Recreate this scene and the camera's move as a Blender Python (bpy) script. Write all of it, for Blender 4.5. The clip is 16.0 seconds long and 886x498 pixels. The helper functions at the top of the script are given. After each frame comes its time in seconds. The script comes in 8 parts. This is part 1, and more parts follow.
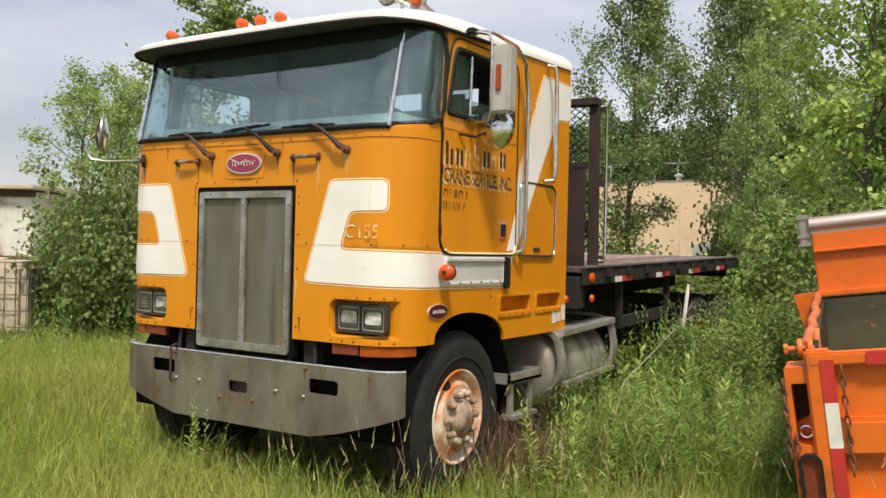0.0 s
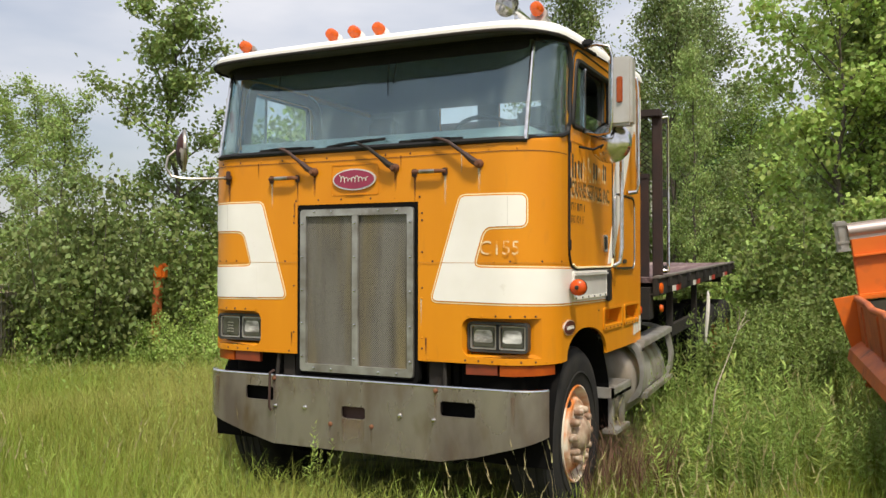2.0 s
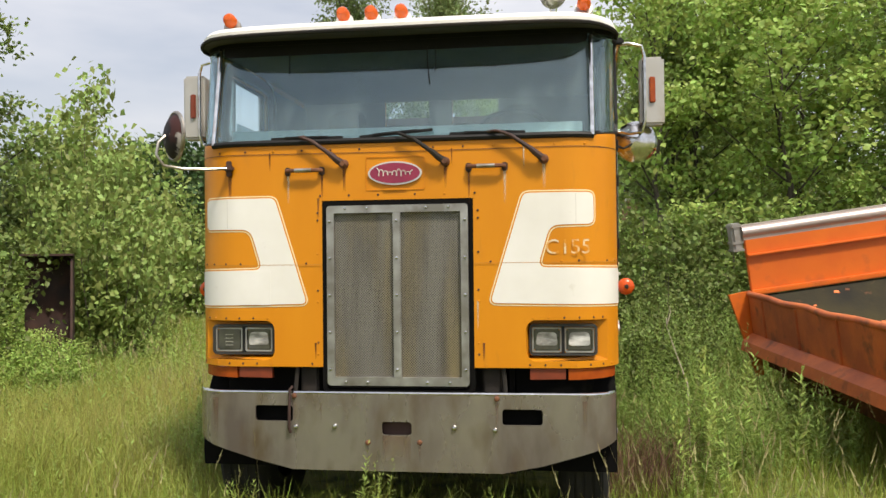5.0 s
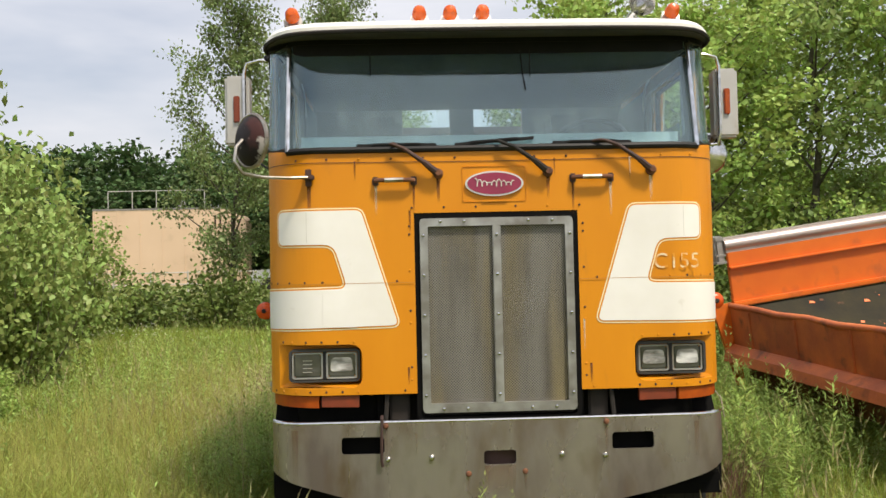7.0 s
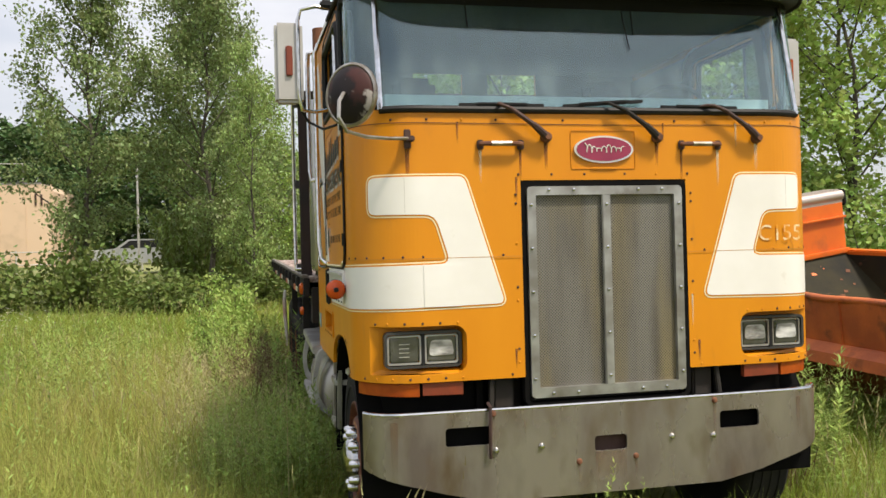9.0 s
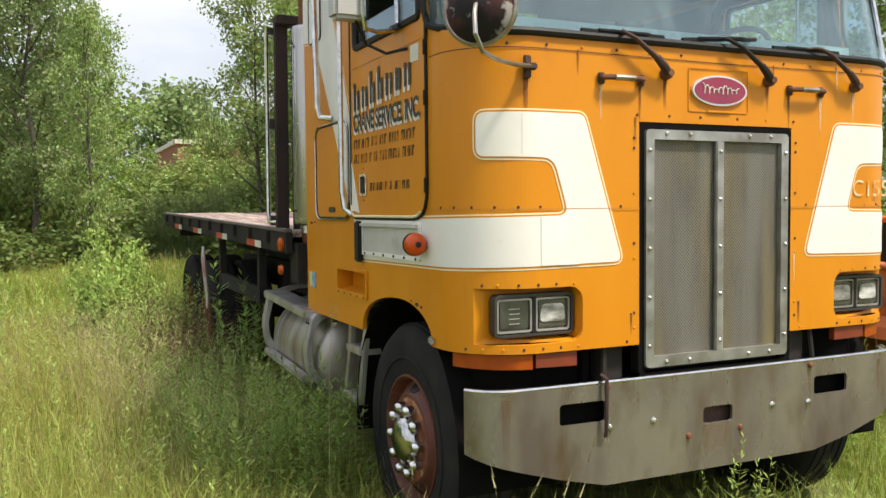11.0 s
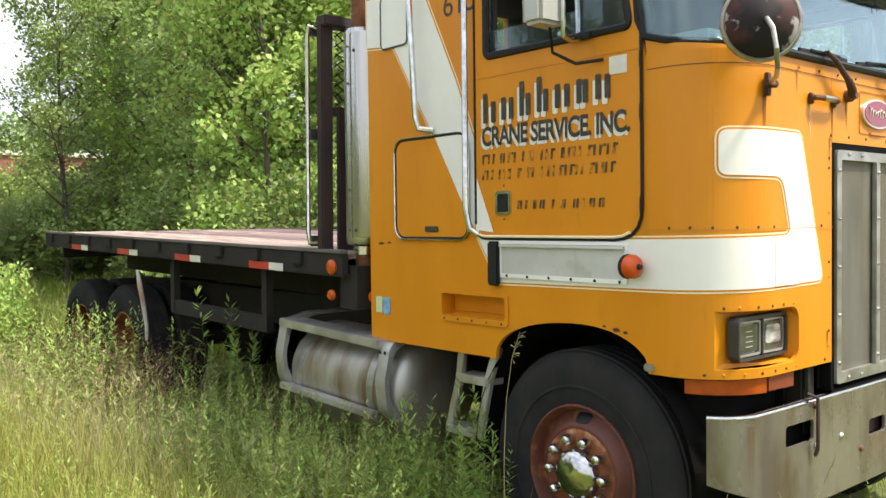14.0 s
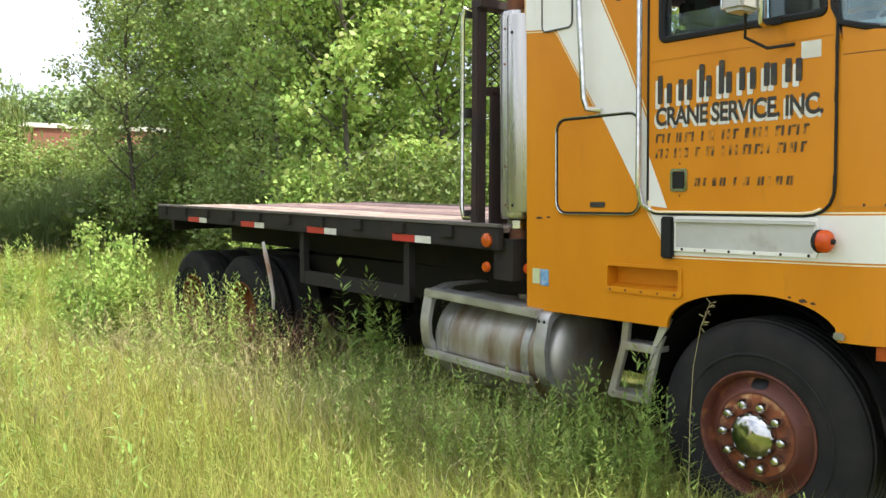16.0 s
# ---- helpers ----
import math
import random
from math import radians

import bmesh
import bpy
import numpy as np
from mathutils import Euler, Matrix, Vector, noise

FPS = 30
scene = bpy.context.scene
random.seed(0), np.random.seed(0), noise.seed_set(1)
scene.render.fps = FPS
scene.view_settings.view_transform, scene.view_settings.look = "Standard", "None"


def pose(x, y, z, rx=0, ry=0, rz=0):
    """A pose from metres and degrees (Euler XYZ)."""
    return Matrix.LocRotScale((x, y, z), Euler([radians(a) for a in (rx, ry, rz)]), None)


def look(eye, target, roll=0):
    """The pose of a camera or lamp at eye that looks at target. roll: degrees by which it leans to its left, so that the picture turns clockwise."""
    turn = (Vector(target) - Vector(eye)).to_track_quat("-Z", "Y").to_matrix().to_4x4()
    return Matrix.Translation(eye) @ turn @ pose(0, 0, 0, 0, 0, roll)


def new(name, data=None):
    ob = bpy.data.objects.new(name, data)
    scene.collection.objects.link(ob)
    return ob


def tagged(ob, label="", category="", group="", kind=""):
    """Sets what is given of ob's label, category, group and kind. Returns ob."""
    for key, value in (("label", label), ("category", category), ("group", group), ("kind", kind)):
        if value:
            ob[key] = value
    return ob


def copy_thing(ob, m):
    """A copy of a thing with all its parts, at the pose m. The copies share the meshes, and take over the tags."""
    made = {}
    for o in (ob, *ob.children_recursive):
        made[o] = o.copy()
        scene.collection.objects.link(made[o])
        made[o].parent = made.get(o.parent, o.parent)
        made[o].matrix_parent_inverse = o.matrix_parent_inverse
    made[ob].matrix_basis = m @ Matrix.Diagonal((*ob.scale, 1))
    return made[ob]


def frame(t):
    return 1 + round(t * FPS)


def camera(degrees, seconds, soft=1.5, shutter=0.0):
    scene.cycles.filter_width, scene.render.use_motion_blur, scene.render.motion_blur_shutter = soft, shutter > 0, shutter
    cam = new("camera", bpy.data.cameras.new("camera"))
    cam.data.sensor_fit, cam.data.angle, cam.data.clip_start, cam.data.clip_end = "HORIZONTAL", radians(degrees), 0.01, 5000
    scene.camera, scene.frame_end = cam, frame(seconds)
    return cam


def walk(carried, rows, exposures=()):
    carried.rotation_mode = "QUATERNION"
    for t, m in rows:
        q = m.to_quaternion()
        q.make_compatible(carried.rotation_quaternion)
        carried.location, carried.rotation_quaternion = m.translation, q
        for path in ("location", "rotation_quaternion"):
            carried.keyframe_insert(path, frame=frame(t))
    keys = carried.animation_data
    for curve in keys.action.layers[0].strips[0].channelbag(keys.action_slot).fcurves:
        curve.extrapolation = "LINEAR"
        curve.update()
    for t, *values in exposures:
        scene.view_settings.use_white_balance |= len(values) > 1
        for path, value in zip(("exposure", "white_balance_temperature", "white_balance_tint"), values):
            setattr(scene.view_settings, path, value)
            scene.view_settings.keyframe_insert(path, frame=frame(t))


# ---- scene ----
cam = camera(54.1, 16.0)
METRES, EYE, TILT, LEAN, TURN = 9.8, 1.5, 0.0, 0.0, 32.2
START_X, START_Y = 3.84, -3.82  # the first eye, from the middle of the truck's front
ROWS = [
    (0.0, 0.0, 0.0, 0.0, 0.0, -0.06, -1.4),
    (0.5, -0.0276, 0.0112, 0.0008, -2.74, 0.61, -2.08),
    (1.0, -0.0641, 0.0143, 0.002, -6.48, 1.0, -1.84),
    (1.5, -0.097, 0.0175, 0.0019, -7.42, 0.95, -0.48),
    (2.0, -0.1308, 0.0198, 0.002, -6.52, 0.68, -0.02),
    (2.5, -0.1678, 0.0236, 0.0005, -6.37, -0.2, 0.44),
    (3.0, -0.1941, 0.0297, 0.0011, -7.87, -0.23, 0.8),
    (3.5, -0.214, 0.0497, 0.0005, -12.08, 0.94, 1.42),
    (4.0, -0.2413, 0.063, -0.0004, -17.55, 1.35, 1.16),
    (6.5, -0.3719, 0.1596, 0.0013, -30.48, 0.86, 0.95),
    (7.0, -0.3926, 0.1868, 0.0027, -33.79, 1.81, 1.25),
    (7.5, -0.4224, 0.2095, 0.0032, -37.01, 1.42, 1.07),
    (8.0, -0.4394, 0.2395, 0.0009, -38.69, 0.71, 0.94),
    (8.5, -0.4539, 0.2706, 0.003, -41.16, 0.59, 1.24),
    (11.0, -0.5008, 0.4343, 0.0005, -56.92, -2.66, 0.52),
    (11.5, -0.5009, 0.4729, 0.0001, -57.0, -3.32, -0.03),
    (12.0, -0.515, 0.5029, 0.0019, -59.43, -3.91, -0.22),
    (12.5, -0.5185, 0.53, 0.0027, -63.38, -3.55, 0.44),
    (13.0, -0.5199, 0.5611, 0.0033, -66.38, -2.08, -0.3),
    (13.5, -0.5376, 0.586, 0.0034, -70.04, -1.5, -0.21),
    (14.0, -0.5517, 0.6085, 0.0046, -72.78, -1.86, 0.7),
    (14.5, -0.5595, 0.6345, 0.0034, -73.64, -2.04, 1.33),
    (15.0, -0.5754, 0.6528, 0.0019, -74.15, -3.05, 1.37),
    (15.5, -0.5909, 0.664, 0.0051, -73.49, -3.95, 1.12),
    (16.0, -0.5968, 0.6702, 0.0064, -70.95, -3.58, 0.48),
]
walk(cam, [(t, pose(START_X, START_Y, EYE, TILT, LEAN, TURN) @ pose(METRES * x, METRES * y, METRES * z, 90 + pitch, roll, yaw)) for t, x, y, z, yaw, pitch, roll in ROWS],
     [(0, 0.20, 6800, 12), (7, 0.24, 6800, 12), (9, 0.32, 6800, 12), (11, 0.50, 6700, 11), (13, 0.82, 6600, 10), (16, 1.13, 6500, 9)])

# ---- world, sun, exposure ----
SUN = Vector((0.31, -0.40, 0.86)).normalized()  # towards the sun
world = bpy.data.worlds.new("sky")
scene.world = world
world.use_nodes = True
wn, wl = world.node_tree.nodes, world.node_tree.links
wn.clear()
sky = wn.new("ShaderNodeTexSky")
sky.sky_type = "NISHITA"
sky.sun_disc = False
sky.sun_elevation = math.asin(SUN.z)
sky.sun_rotation = math.atan2(SUN.x, SUN.y)
sky.dust_density, sky.air_density, sky.ozone_density = 2.0, 1.0, 1.6
wtc = wn.new("ShaderNodeTexCoord")
wmap = wn.new("ShaderNodeMapping")
wmap.inputs["Scale"].default_value = (1.0, 1.0, 3.2)
wnoise = wn.new("ShaderNodeTexNoise")
wnoise.inputs["Scale"].default_value = 2.3
wnoise.inputs["Detail"].default_value = 5.0
wramp = wn.new("ShaderNodeValToRGB")
wramp.color_ramp.elements[0].position, wramp.color_ramp.elements[0].color = 0.34, (0.34, 0.34, 0.34, 1)
wramp.color_ramp.elements[1].position, wramp.color_ramp.elements[1].color = 0.68, (0.92, 0.92, 0.92, 1)
wmix = wn.new("ShaderNodeMixRGB")
wmix.inputs[2].default_value = (7.7, 7.9, 8.4, 1)  # thin high cloud
wbg = wn.new("ShaderNodeBackground")
wbg.inputs["Strength"].default_value = 0.119
wout = wn.new("ShaderNodeOutputWorld")
wl.new(wtc.outputs["Generated"], wmap.inputs["Vector"])
wl.new(wmap.outputs["Vector"], wnoise.inputs["Vector"])
wl.new(wnoise.outputs["Fac"], wramp.inputs["Fac"])
wl.new(wramp.outputs["Color"], wmix.inputs["Fac"])
wl.new(sky.outputs["Color"], wmix.inputs[1])
wsep = wn.new("ShaderNodeSeparateXYZ")  # a hazy sky is brighter overhead than at the horizon
wele = wn.new("ShaderNodeMapRange")
wele.inputs["From Max"].default_value, wele.inputs["To Min"].default_value, wele.inputs["To Max"].default_value = 0.85, 0.74, 1.28
wmul = wn.new("ShaderNodeMixRGB")
wmul.blend_type = "MULTIPLY"
wmul.inputs[0].default_value = 1.0
wl.new(wtc.outputs["Generated"], wsep.inputs[0])
wl.new(wsep.outputs["Z"], wele.inputs["Value"])
wl.new(wmix.outputs["Color"], wmul.inputs[1])
wl.new(wele.outputs["Result"], wmul.inputs[2])
wl.new(wmul.outputs["Color"], wbg.inputs["Color"])
wl.new(wbg.outputs["Background"], wout.inputs["Surface"])
sun_data = bpy.data.lights.new("sun", "SUN")
sun_data.energy, sun_data.angle, sun_data.color = 4.1, radians(8.0), (1.0, 0.94, 0.82)
sun = new("sun", sun_data)
sun.matrix_world = look(SUN * 60, (0, 0, 0))
scene.view_settings.exposure = 0.0


# ---- materials ----
def material(name, base, rough=0.5, metal=0.0, second=None, scale=4.0, amount=0.6, lo=0.35, hi=0.65, stretch=(1, 1, 1),
             bump=0.0, bump_scale=60.0, island=0.0, translucent=0.0, dirt=None, dirt_scale=1.3, dirt_lo=0.55, dirt_hi=0.75,
             rough_var=0.0, coat=0.0, random_tone=0.0, spec=0.5):
    """A principled surface: base colour, a second colour in noise patches, dirt at a larger scale, fine relief."""
    m = bpy.data.materials.new(name)
    m.use_nodes = True
    n, l = m.node_tree.nodes, m.node_tree.links
    b = n["Principled BSDF"]
    b.inputs["Roughness"].default_value = rough
    b.inputs["Metallic"].default_value = metal
    b.inputs["Coat Weight"].default_value = coat
    b.inputs["Coat Roughness"].default_value = 0.12
    b.inputs["Specular IOR Level"].default_value = spec
    tc = n.new("ShaderNodeTexCoord")
    mp = n.new("ShaderNodeMapping")
    mp.inputs["Scale"].default_value = stretch
    l.new(tc.outputs["Object"], mp.inputs["Vector"])

    def noise_of(sc, detail, a, c):
        t = n.new("ShaderNodeTexNoise")
        t.inputs["Scale"].default_value, t.inputs["Detail"].default_value = sc, detail
        l.new(mp.outputs["Vector"], t.inputs["Vector"])
        r = n.new("ShaderNodeMapRange")
        r.inputs["From Min"].default_value, r.inputs["From Max"].default_value = a, c
        l.new(t.outputs["Fac"], r.inputs["Value"])
        return t, r.outputs["Result"]

    def mix(fac, c1, c2):
        x = n.new("ShaderNodeMixRGB")
        for sock, v in ((x.inputs[0], fac), (x.inputs[1], c1), (x.inputs[2], c2)):
            if isinstance(v, (int, float)):
                sock.default_value = v
            elif isinstance(v, tuple):
                sock.default_value = (*v, 1) if len(v) == 3 else v
            else:
                l.new(v, sock)
        return x.outputs["Color"]

    colour = None
    if second is not None:
        t, f = noise_of(scale, 6.0, lo, hi)
        k = n.new("ShaderNodeMath")
        k.operation = "MULTIPLY"
        k.inputs[1].default_value = amount
        l.new(f, k.inputs[0])
        colour = mix(k.outputs[0], base, second)
        if rough_var:
            q = n.new("ShaderNodeMapRange")
            q.inputs["To Min"].default_value, q.inputs["To Max"].default_value = rough - rough_var, rough + rough_var
            l.new(f, q.inputs["Value"])
            l.new(q.outputs["Result"], b.inputs["Roughness"])
    if dirt is not None:
        t, f = noise_of(dirt_scale, 9.0, dirt_lo, dirt_hi)
        colour = mix(f, colour if colour is not None else base, dirt)
    if island or random_tone:
        if island:
            g = n.new("ShaderNodeNewGeometry").outputs["Random Per Island"]
        else:
            g = n.new("ShaderNodeObjectInfo").outputs["Random"]
        hsv = n.new("ShaderNodeHueSaturation")
        amt = island or random_tone
        for name_, lo_, hi_ in (("Hue", 0.5 - 0.05 * amt, 0.5 + 0.03 * amt), ("Value", 1 - 0.5 * amt, 1 + 0.6 * amt)):
            q = n.new("ShaderNodeMapRange")
            q.inputs["To Min"].default_value, q.inputs["To Max"].default_value = lo_, hi_
            l.new(g, q.inputs["Value"])
            l.new(q.outputs["Result"], hsv.inputs[name_])
        if colour is None:
            hsv.inputs["Color"].default_value = (*base, 1)
        else:
            l.new(colour, hsv.inputs["Color"])
        colour = hsv.outputs["Color"]
    if colour is None:
        b.inputs["Base Color"].default_value = (*base, 1)
    else:
        l.new(colour, b.inputs["Base Color"])
    if bump:
        t = n.new("ShaderNodeTexNoise")
        t.inputs["Scale"].default_value, t.inputs["Detail"].default_value = bump_scale, 6.0
        l.new(mp.outputs["Vector"], t.inputs["Vector"])
        bp = n.new("ShaderNodeBump")
        bp.inputs["Strength"].default_value, bp.inputs["Distance"].default_value = bump, 0.01
        l.new(t.outputs["Fac"], bp.inputs["Height"])
        l.new(bp.outputs["Normal"], b.inputs["Normal"])
    if translucent:
        tr = n.new("ShaderNodeBsdfTranslucent")
        ms = n.new("ShaderNodeMixShader")
        ms.inputs[0].default_value = translucent
        if colour is None:
            tr.inputs["Color"].default_value = (*base, 1)
        else:
            l.new(colour, tr.inputs["Color"])
        l.new(b.outputs["BSDF"], ms.inputs[1])
        l.new(tr.outputs["BSDF"], ms.inputs[2])
        l.new(ms.outputs["Shader"], n["Material Output"].inputs["Surface"])
    return m


def glass(name, tint, f0=0.05, rough=0.02, dust=0.0, dust_colour=(0.4, 0.43, 0.43), runs=0.0):
    """A thin pane: clear with a tint and a film of dust, and a mirror image that grows towards grazing angles."""
    m = bpy.data.materials.new(name)
    m.use_nodes = True
    n, l = m.node_tree.nodes, m.node_tree.links
    n.remove(n["Principled BSDF"])
    tr, gl, lw, pw, fm, ms = (n.new("ShaderNodeBsdfTransparent"), n.new("ShaderNodeBsdfGlossy"), n.new("ShaderNodeLayerWeight"), n.new("ShaderNodeMath"), n.new("ShaderNodeMapRange"), n.new("ShaderNodeMixShader"))
    tr.inputs["Color"].default_value = (*tint, 1)
    gl.inputs["Roughness"].default_value = rough
    gl.inputs["Color"].default_value = (0.84, 0.97, 1.0, 1)
    lw.inputs["Blend"].default_value = 0.5
    pw.operation, pw.inputs[1].default_value = "POWER", 4.0
    fm.inputs["To Min"].default_value = f0
    l.new(lw.outputs["Facing"], pw.inputs[0])
    l.new(pw.outputs[0], fm.inputs["Value"])
    l.new(fm.outputs["Result"], ms.inputs[0])
    df, md, nz, mr, tc, mp = (n.new("ShaderNodeBsdfDiffuse"), n.new("ShaderNodeMixShader"), n.new("ShaderNodeTexNoise"), n.new("ShaderNodeMapRange"), n.new("ShaderNodeTexCoord"), n.new("ShaderNodeMapping"))
    df.inputs["Color"].default_value = (*dust_colour, 1)
    mp.inputs["Scale"].default_value = (2.0, 2.0, 0.8)
    nz.inputs["Scale"].default_value, nz.inputs["Detail"].default_value = 2.2, 7.0
    mr.inputs["From Min"].default_value, mr.inputs["From Max"].default_value = 0.3, 0.75
    mr.inputs["To Min"].default_value, mr.inputs["To Max"].default_value = dust * 0.55, dust * 1.6
    l.new(tc.outputs["Object"], mp.inputs["Vector"])
    l.new(mp.outputs["Vector"], nz.inputs["Vector"])
    l.new(nz.outputs["Fac"], mr.inputs["Value"])
    if runs:
        # vertical streaks painted in for cloud reflections, broken up by blotches
        mp2, nz2, mr2, add = n.new("ShaderNodeMapping"), n.new("ShaderNodeTexNoise"), n.new("ShaderNodeMapRange"), n.new("ShaderNodeMath")
        mp2.inputs["Scale"].default_value = (16.0, 16.0, 1.1)
        nz2.inputs["Scale"].default_value, nz2.inputs["Detail"].default_value = 1.0, 4.0
        mr2.inputs["From Min"].default_value, mr2.inputs["From Max"].default_value = 0.48, 0.78
        mr2.inputs["To Max"].default_value = runs
        add.operation = "ADD"
        l.new(tc.outputs["Object"], mp2.inputs["Vector"])
        l.new(mp2.outputs["Vector"], nz2.inputs["Vector"])
        l.new(nz2.outputs["Fac"], mr2.inputs["Value"])
        l.new(mr.outputs["Result"], add.inputs[0])
        l.new(mr2.outputs["Result"], add.inputs[1])
        l.new(add.outputs[0], md.inputs[0])
    else:
        l.new(mr.outputs["Result"], md.inputs[0])
    l.new(tr.outputs[0], md.inputs[1])
    l.new(df.outputs[0], md.inputs[2])
    l.new(md.outputs[0], ms.inputs[1])
    l.new(gl.outputs[0], ms.inputs[2])
    l.new(ms.outputs[0], n["Material Output"].inputs["Surface"])
    return m


YELLOW = material("yellow_paint", (0.635, 0.242, 0.009), 0.40, second=(0.585, 0.21, 0.007), scale=1.6, amount=0.9, stretch=(2.5, 2.5, 0.7), dirt=(0.42, 0.17, 0.02), dirt_scale=5.0,
                  dirt_lo=0.62, dirt_hi=0.95, coat=0.04, spec=0.28, bump=0.03, bump_scale=14)
WHITE = material("white_paint", (0.79, 0.775, 0.73), 0.4, second=(0.69, 0.665, 0.60), scale=3.0, amount=0.7, dirt=(0.45, 0.40, 0.30), dirt_scale=9.0, dirt_lo=0.66, dirt_hi=0.95)
SEAM = material("dirty_seam", (0.40, 0.19, 0.04), 0.6, second=(0.58, 0.24, 0.02), scale=9)
SEAM_PALE = material("grey_seam", (0.50, 0.48, 0.43), 0.6, second=(0.66, 0.64, 0.58), scale=14)
PINLINE = material("pale_line", (0.83, 0.72, 0.45), 0.45)
CHROME = material("chrome", (0.72, 0.72, 0.72), 0.18, 1.0, second=(0.45, 0.44, 0.42), scale=22, amount=0.7, rough_var=0.08)
STEEL = material("bumper_steel", (0.40, 0.362, 0.335), 0.32, 0.7, second=(0.19, 0.155, 0.135), scale=2.3, amount=1.0, lo=0.42, hi=0.66, stretch=(1.3, 1, 0.55), rough_var=0.12,
                 dirt=(0.17, 0.115, 0.065), dirt_scale=5.5, dirt_lo=0.50, dirt_hi=0.80, bump=0.55, bump_scale=3.5)
ALU = material("dull_aluminium", (0.54, 0.535, 0.52), 0.5, 0.75, second=(0.30, 0.28, 0.25), scale=5, amount=0.8, dirt=(0.24, 0.19, 0.12), dirt_scale=2.2, dirt_lo=0.5, dirt_hi=0.75, bump=0.06, bump_scale=30)
TANK = material("stained_tank_metal", (0.50, 0.49, 0.46), 0.45, 0.6, second=(0.30, 0.25, 0.18), scale=2.0, amount=0.9, stretch=(1, 1.7, 0.6), dirt=(0.19, 0.13, 0.075), dirt_scale=2.6, dirt_lo=0.44, dirt_hi=0.64, bump=0.08, bump_scale=30)
GRILLE_FRAME = material("grille_frame_metal", (0.45, 0.45, 0.435), 0.38, 0.65, second=(0.22, 0.205, 0.18), scale=7, amount=0.9, dirt=(0.13, 0.10, 0.07), dirt_scale=5, dirt_lo=0.58, dirt_hi=0.8, bump=0.05)
RUBBER = material("tyre_rubber", (0.019, 0.019, 0.020), 0.85, second=(0.034, 0.032, 0.028), scale=7, amount=0.7, bump=0.15, bump_scale=40, spec=0.15)
BLACK = material("black_trim", (0.012, 0.012, 0.013), 0.55, second=(0.016, 0.016, 0.016), scale=12, amount=0.6, spec=0.25)
DARKSTEEL = material("dark_chassis", (0.024, 0.023, 0.022), 0.85, second=(0.036, 0.029, 0.023), scale=6, amount=0.8, bump=0.1, spec=0.2)
RUST = material("rust", (0.17, 0.062, 0.025), 0.85, second=(0.075, 0.032, 0.02), scale=9, amount=0.9, dirt=(0.27, 0.11, 0.045), dirt_scale=18, dirt_lo=0.5, dirt_hi=0.8, bump=0.3, bump_scale=70)
BROWNRUST = material("rusted_brown_steel", (0.040, 0.020, 0.017), 0.75, second=(0.075, 0.034, 0.024), scale=5, amount=0.8, dirt=(0.03, 0.022, 0.02), dirt_scale=3, bump=0.2, bump_scale=50)
RUSTRIM = material("rusted_rim", (0.115, 0.030, 0.016), 0.6, second=(0.075, 0.025, 0.018), scale=7, amount=0.8, dirt=(0.40, 0.155, 0.05), dirt_scale=8, dirt_lo=0.56, dirt_hi=0.78, bump=0.15, bump_scale=60)
FACERUST = material("flaking_rust", (0.26, 0.075, 0.024), 0.8, second=(0.11, 0.035, 0.018), scale=16, amount=0.9, dirt=(0.52, 0.30, 0.14), dirt_scale=13, dirt_lo=0.55, dirt_hi=0.70, bump=0.3, bump_scale=90)
NUTRUST = material("rusty_cream_nut", (0.42, 0.33, 0.24), 0.6, second=(0.15, 0.07, 0.035), scale=12, amount=0.9, dirt=(0.60, 0.54, 0.45), dirt_scale=18, dirt_lo=0.55, dirt_hi=0.7, bump=0.2)
CREAMRIM = material("cream_rim", (0.72, 0.66, 0.55), 0.5, second=(0.60, 0.48, 0.34), scale=4, amount=0.8, dirt=(0.55, 0.17, 0.035), dirt_scale=3.2, dirt_lo=0.505, dirt_hi=0.63, bump=0.1)
AMBER = material("amber_lens", (0.70, 0.13, 0.012), 0.2, second=(0.56, 0.085, 0.01), scale=20, amount=0.7, translucent=0.25, bump=0.1, bump_scale=120)
ORANGE_LENS = material("orange_red_lens", (0.72, 0.10, 0.012), 0.25, second=(0.6, 0.075, 0.012), scale=20, amount=0.7, translucent=0.2, bump=0.1, bump_scale=120)
RED = material("red_tape", (0.50, 0.035, 0.03), 0.4, second=(0.36, 0.03, 0.025), scale=9)
TAPEWHITE = material("white_tape", (0.72, 0.70, 0.64), 0.4, second=(0.55, 0.52, 0.45), scale=12)
LETTER = material("letter_black", (0.028, 0.024, 0.02), 0.5, second=(0.12, 0.07, 0.02), scale=25, amount=0.8, lo=0.5, hi=0.75)
FADED = material("faded_letter", (0.065, 0.038, 0.014), 0.55, second=(0.60, 0.235, 0.01), scale=26, amount=0.95, lo=0.47, hi=0.64)
GHOST = material("ghost_letter", (0.76, 0.60, 0.36), 0.5, second=(0.66, 0.27, 0.015), scale=22, amount=1.0, lo=0.42, hi=0.56)
MAGENTA = material("maroon_enamel", (0.27, 0.018, 0.055), 0.25, second=(0.2, 0.012, 0.045), scale=15, coat=0.4)
# Darker copy of the badge enamel, with shade put into its colour
MAROON_SHADED = material("shaded_maroon_enamel", (0.085, 0.010, 0.020), 0.3, second=(0.06, 0.008, 0.016), scale=15, coat=0.2)
BADGE_SILVER = material("badge_silver", (0.70, 0.68, 0.66), 0.3, 0.6)
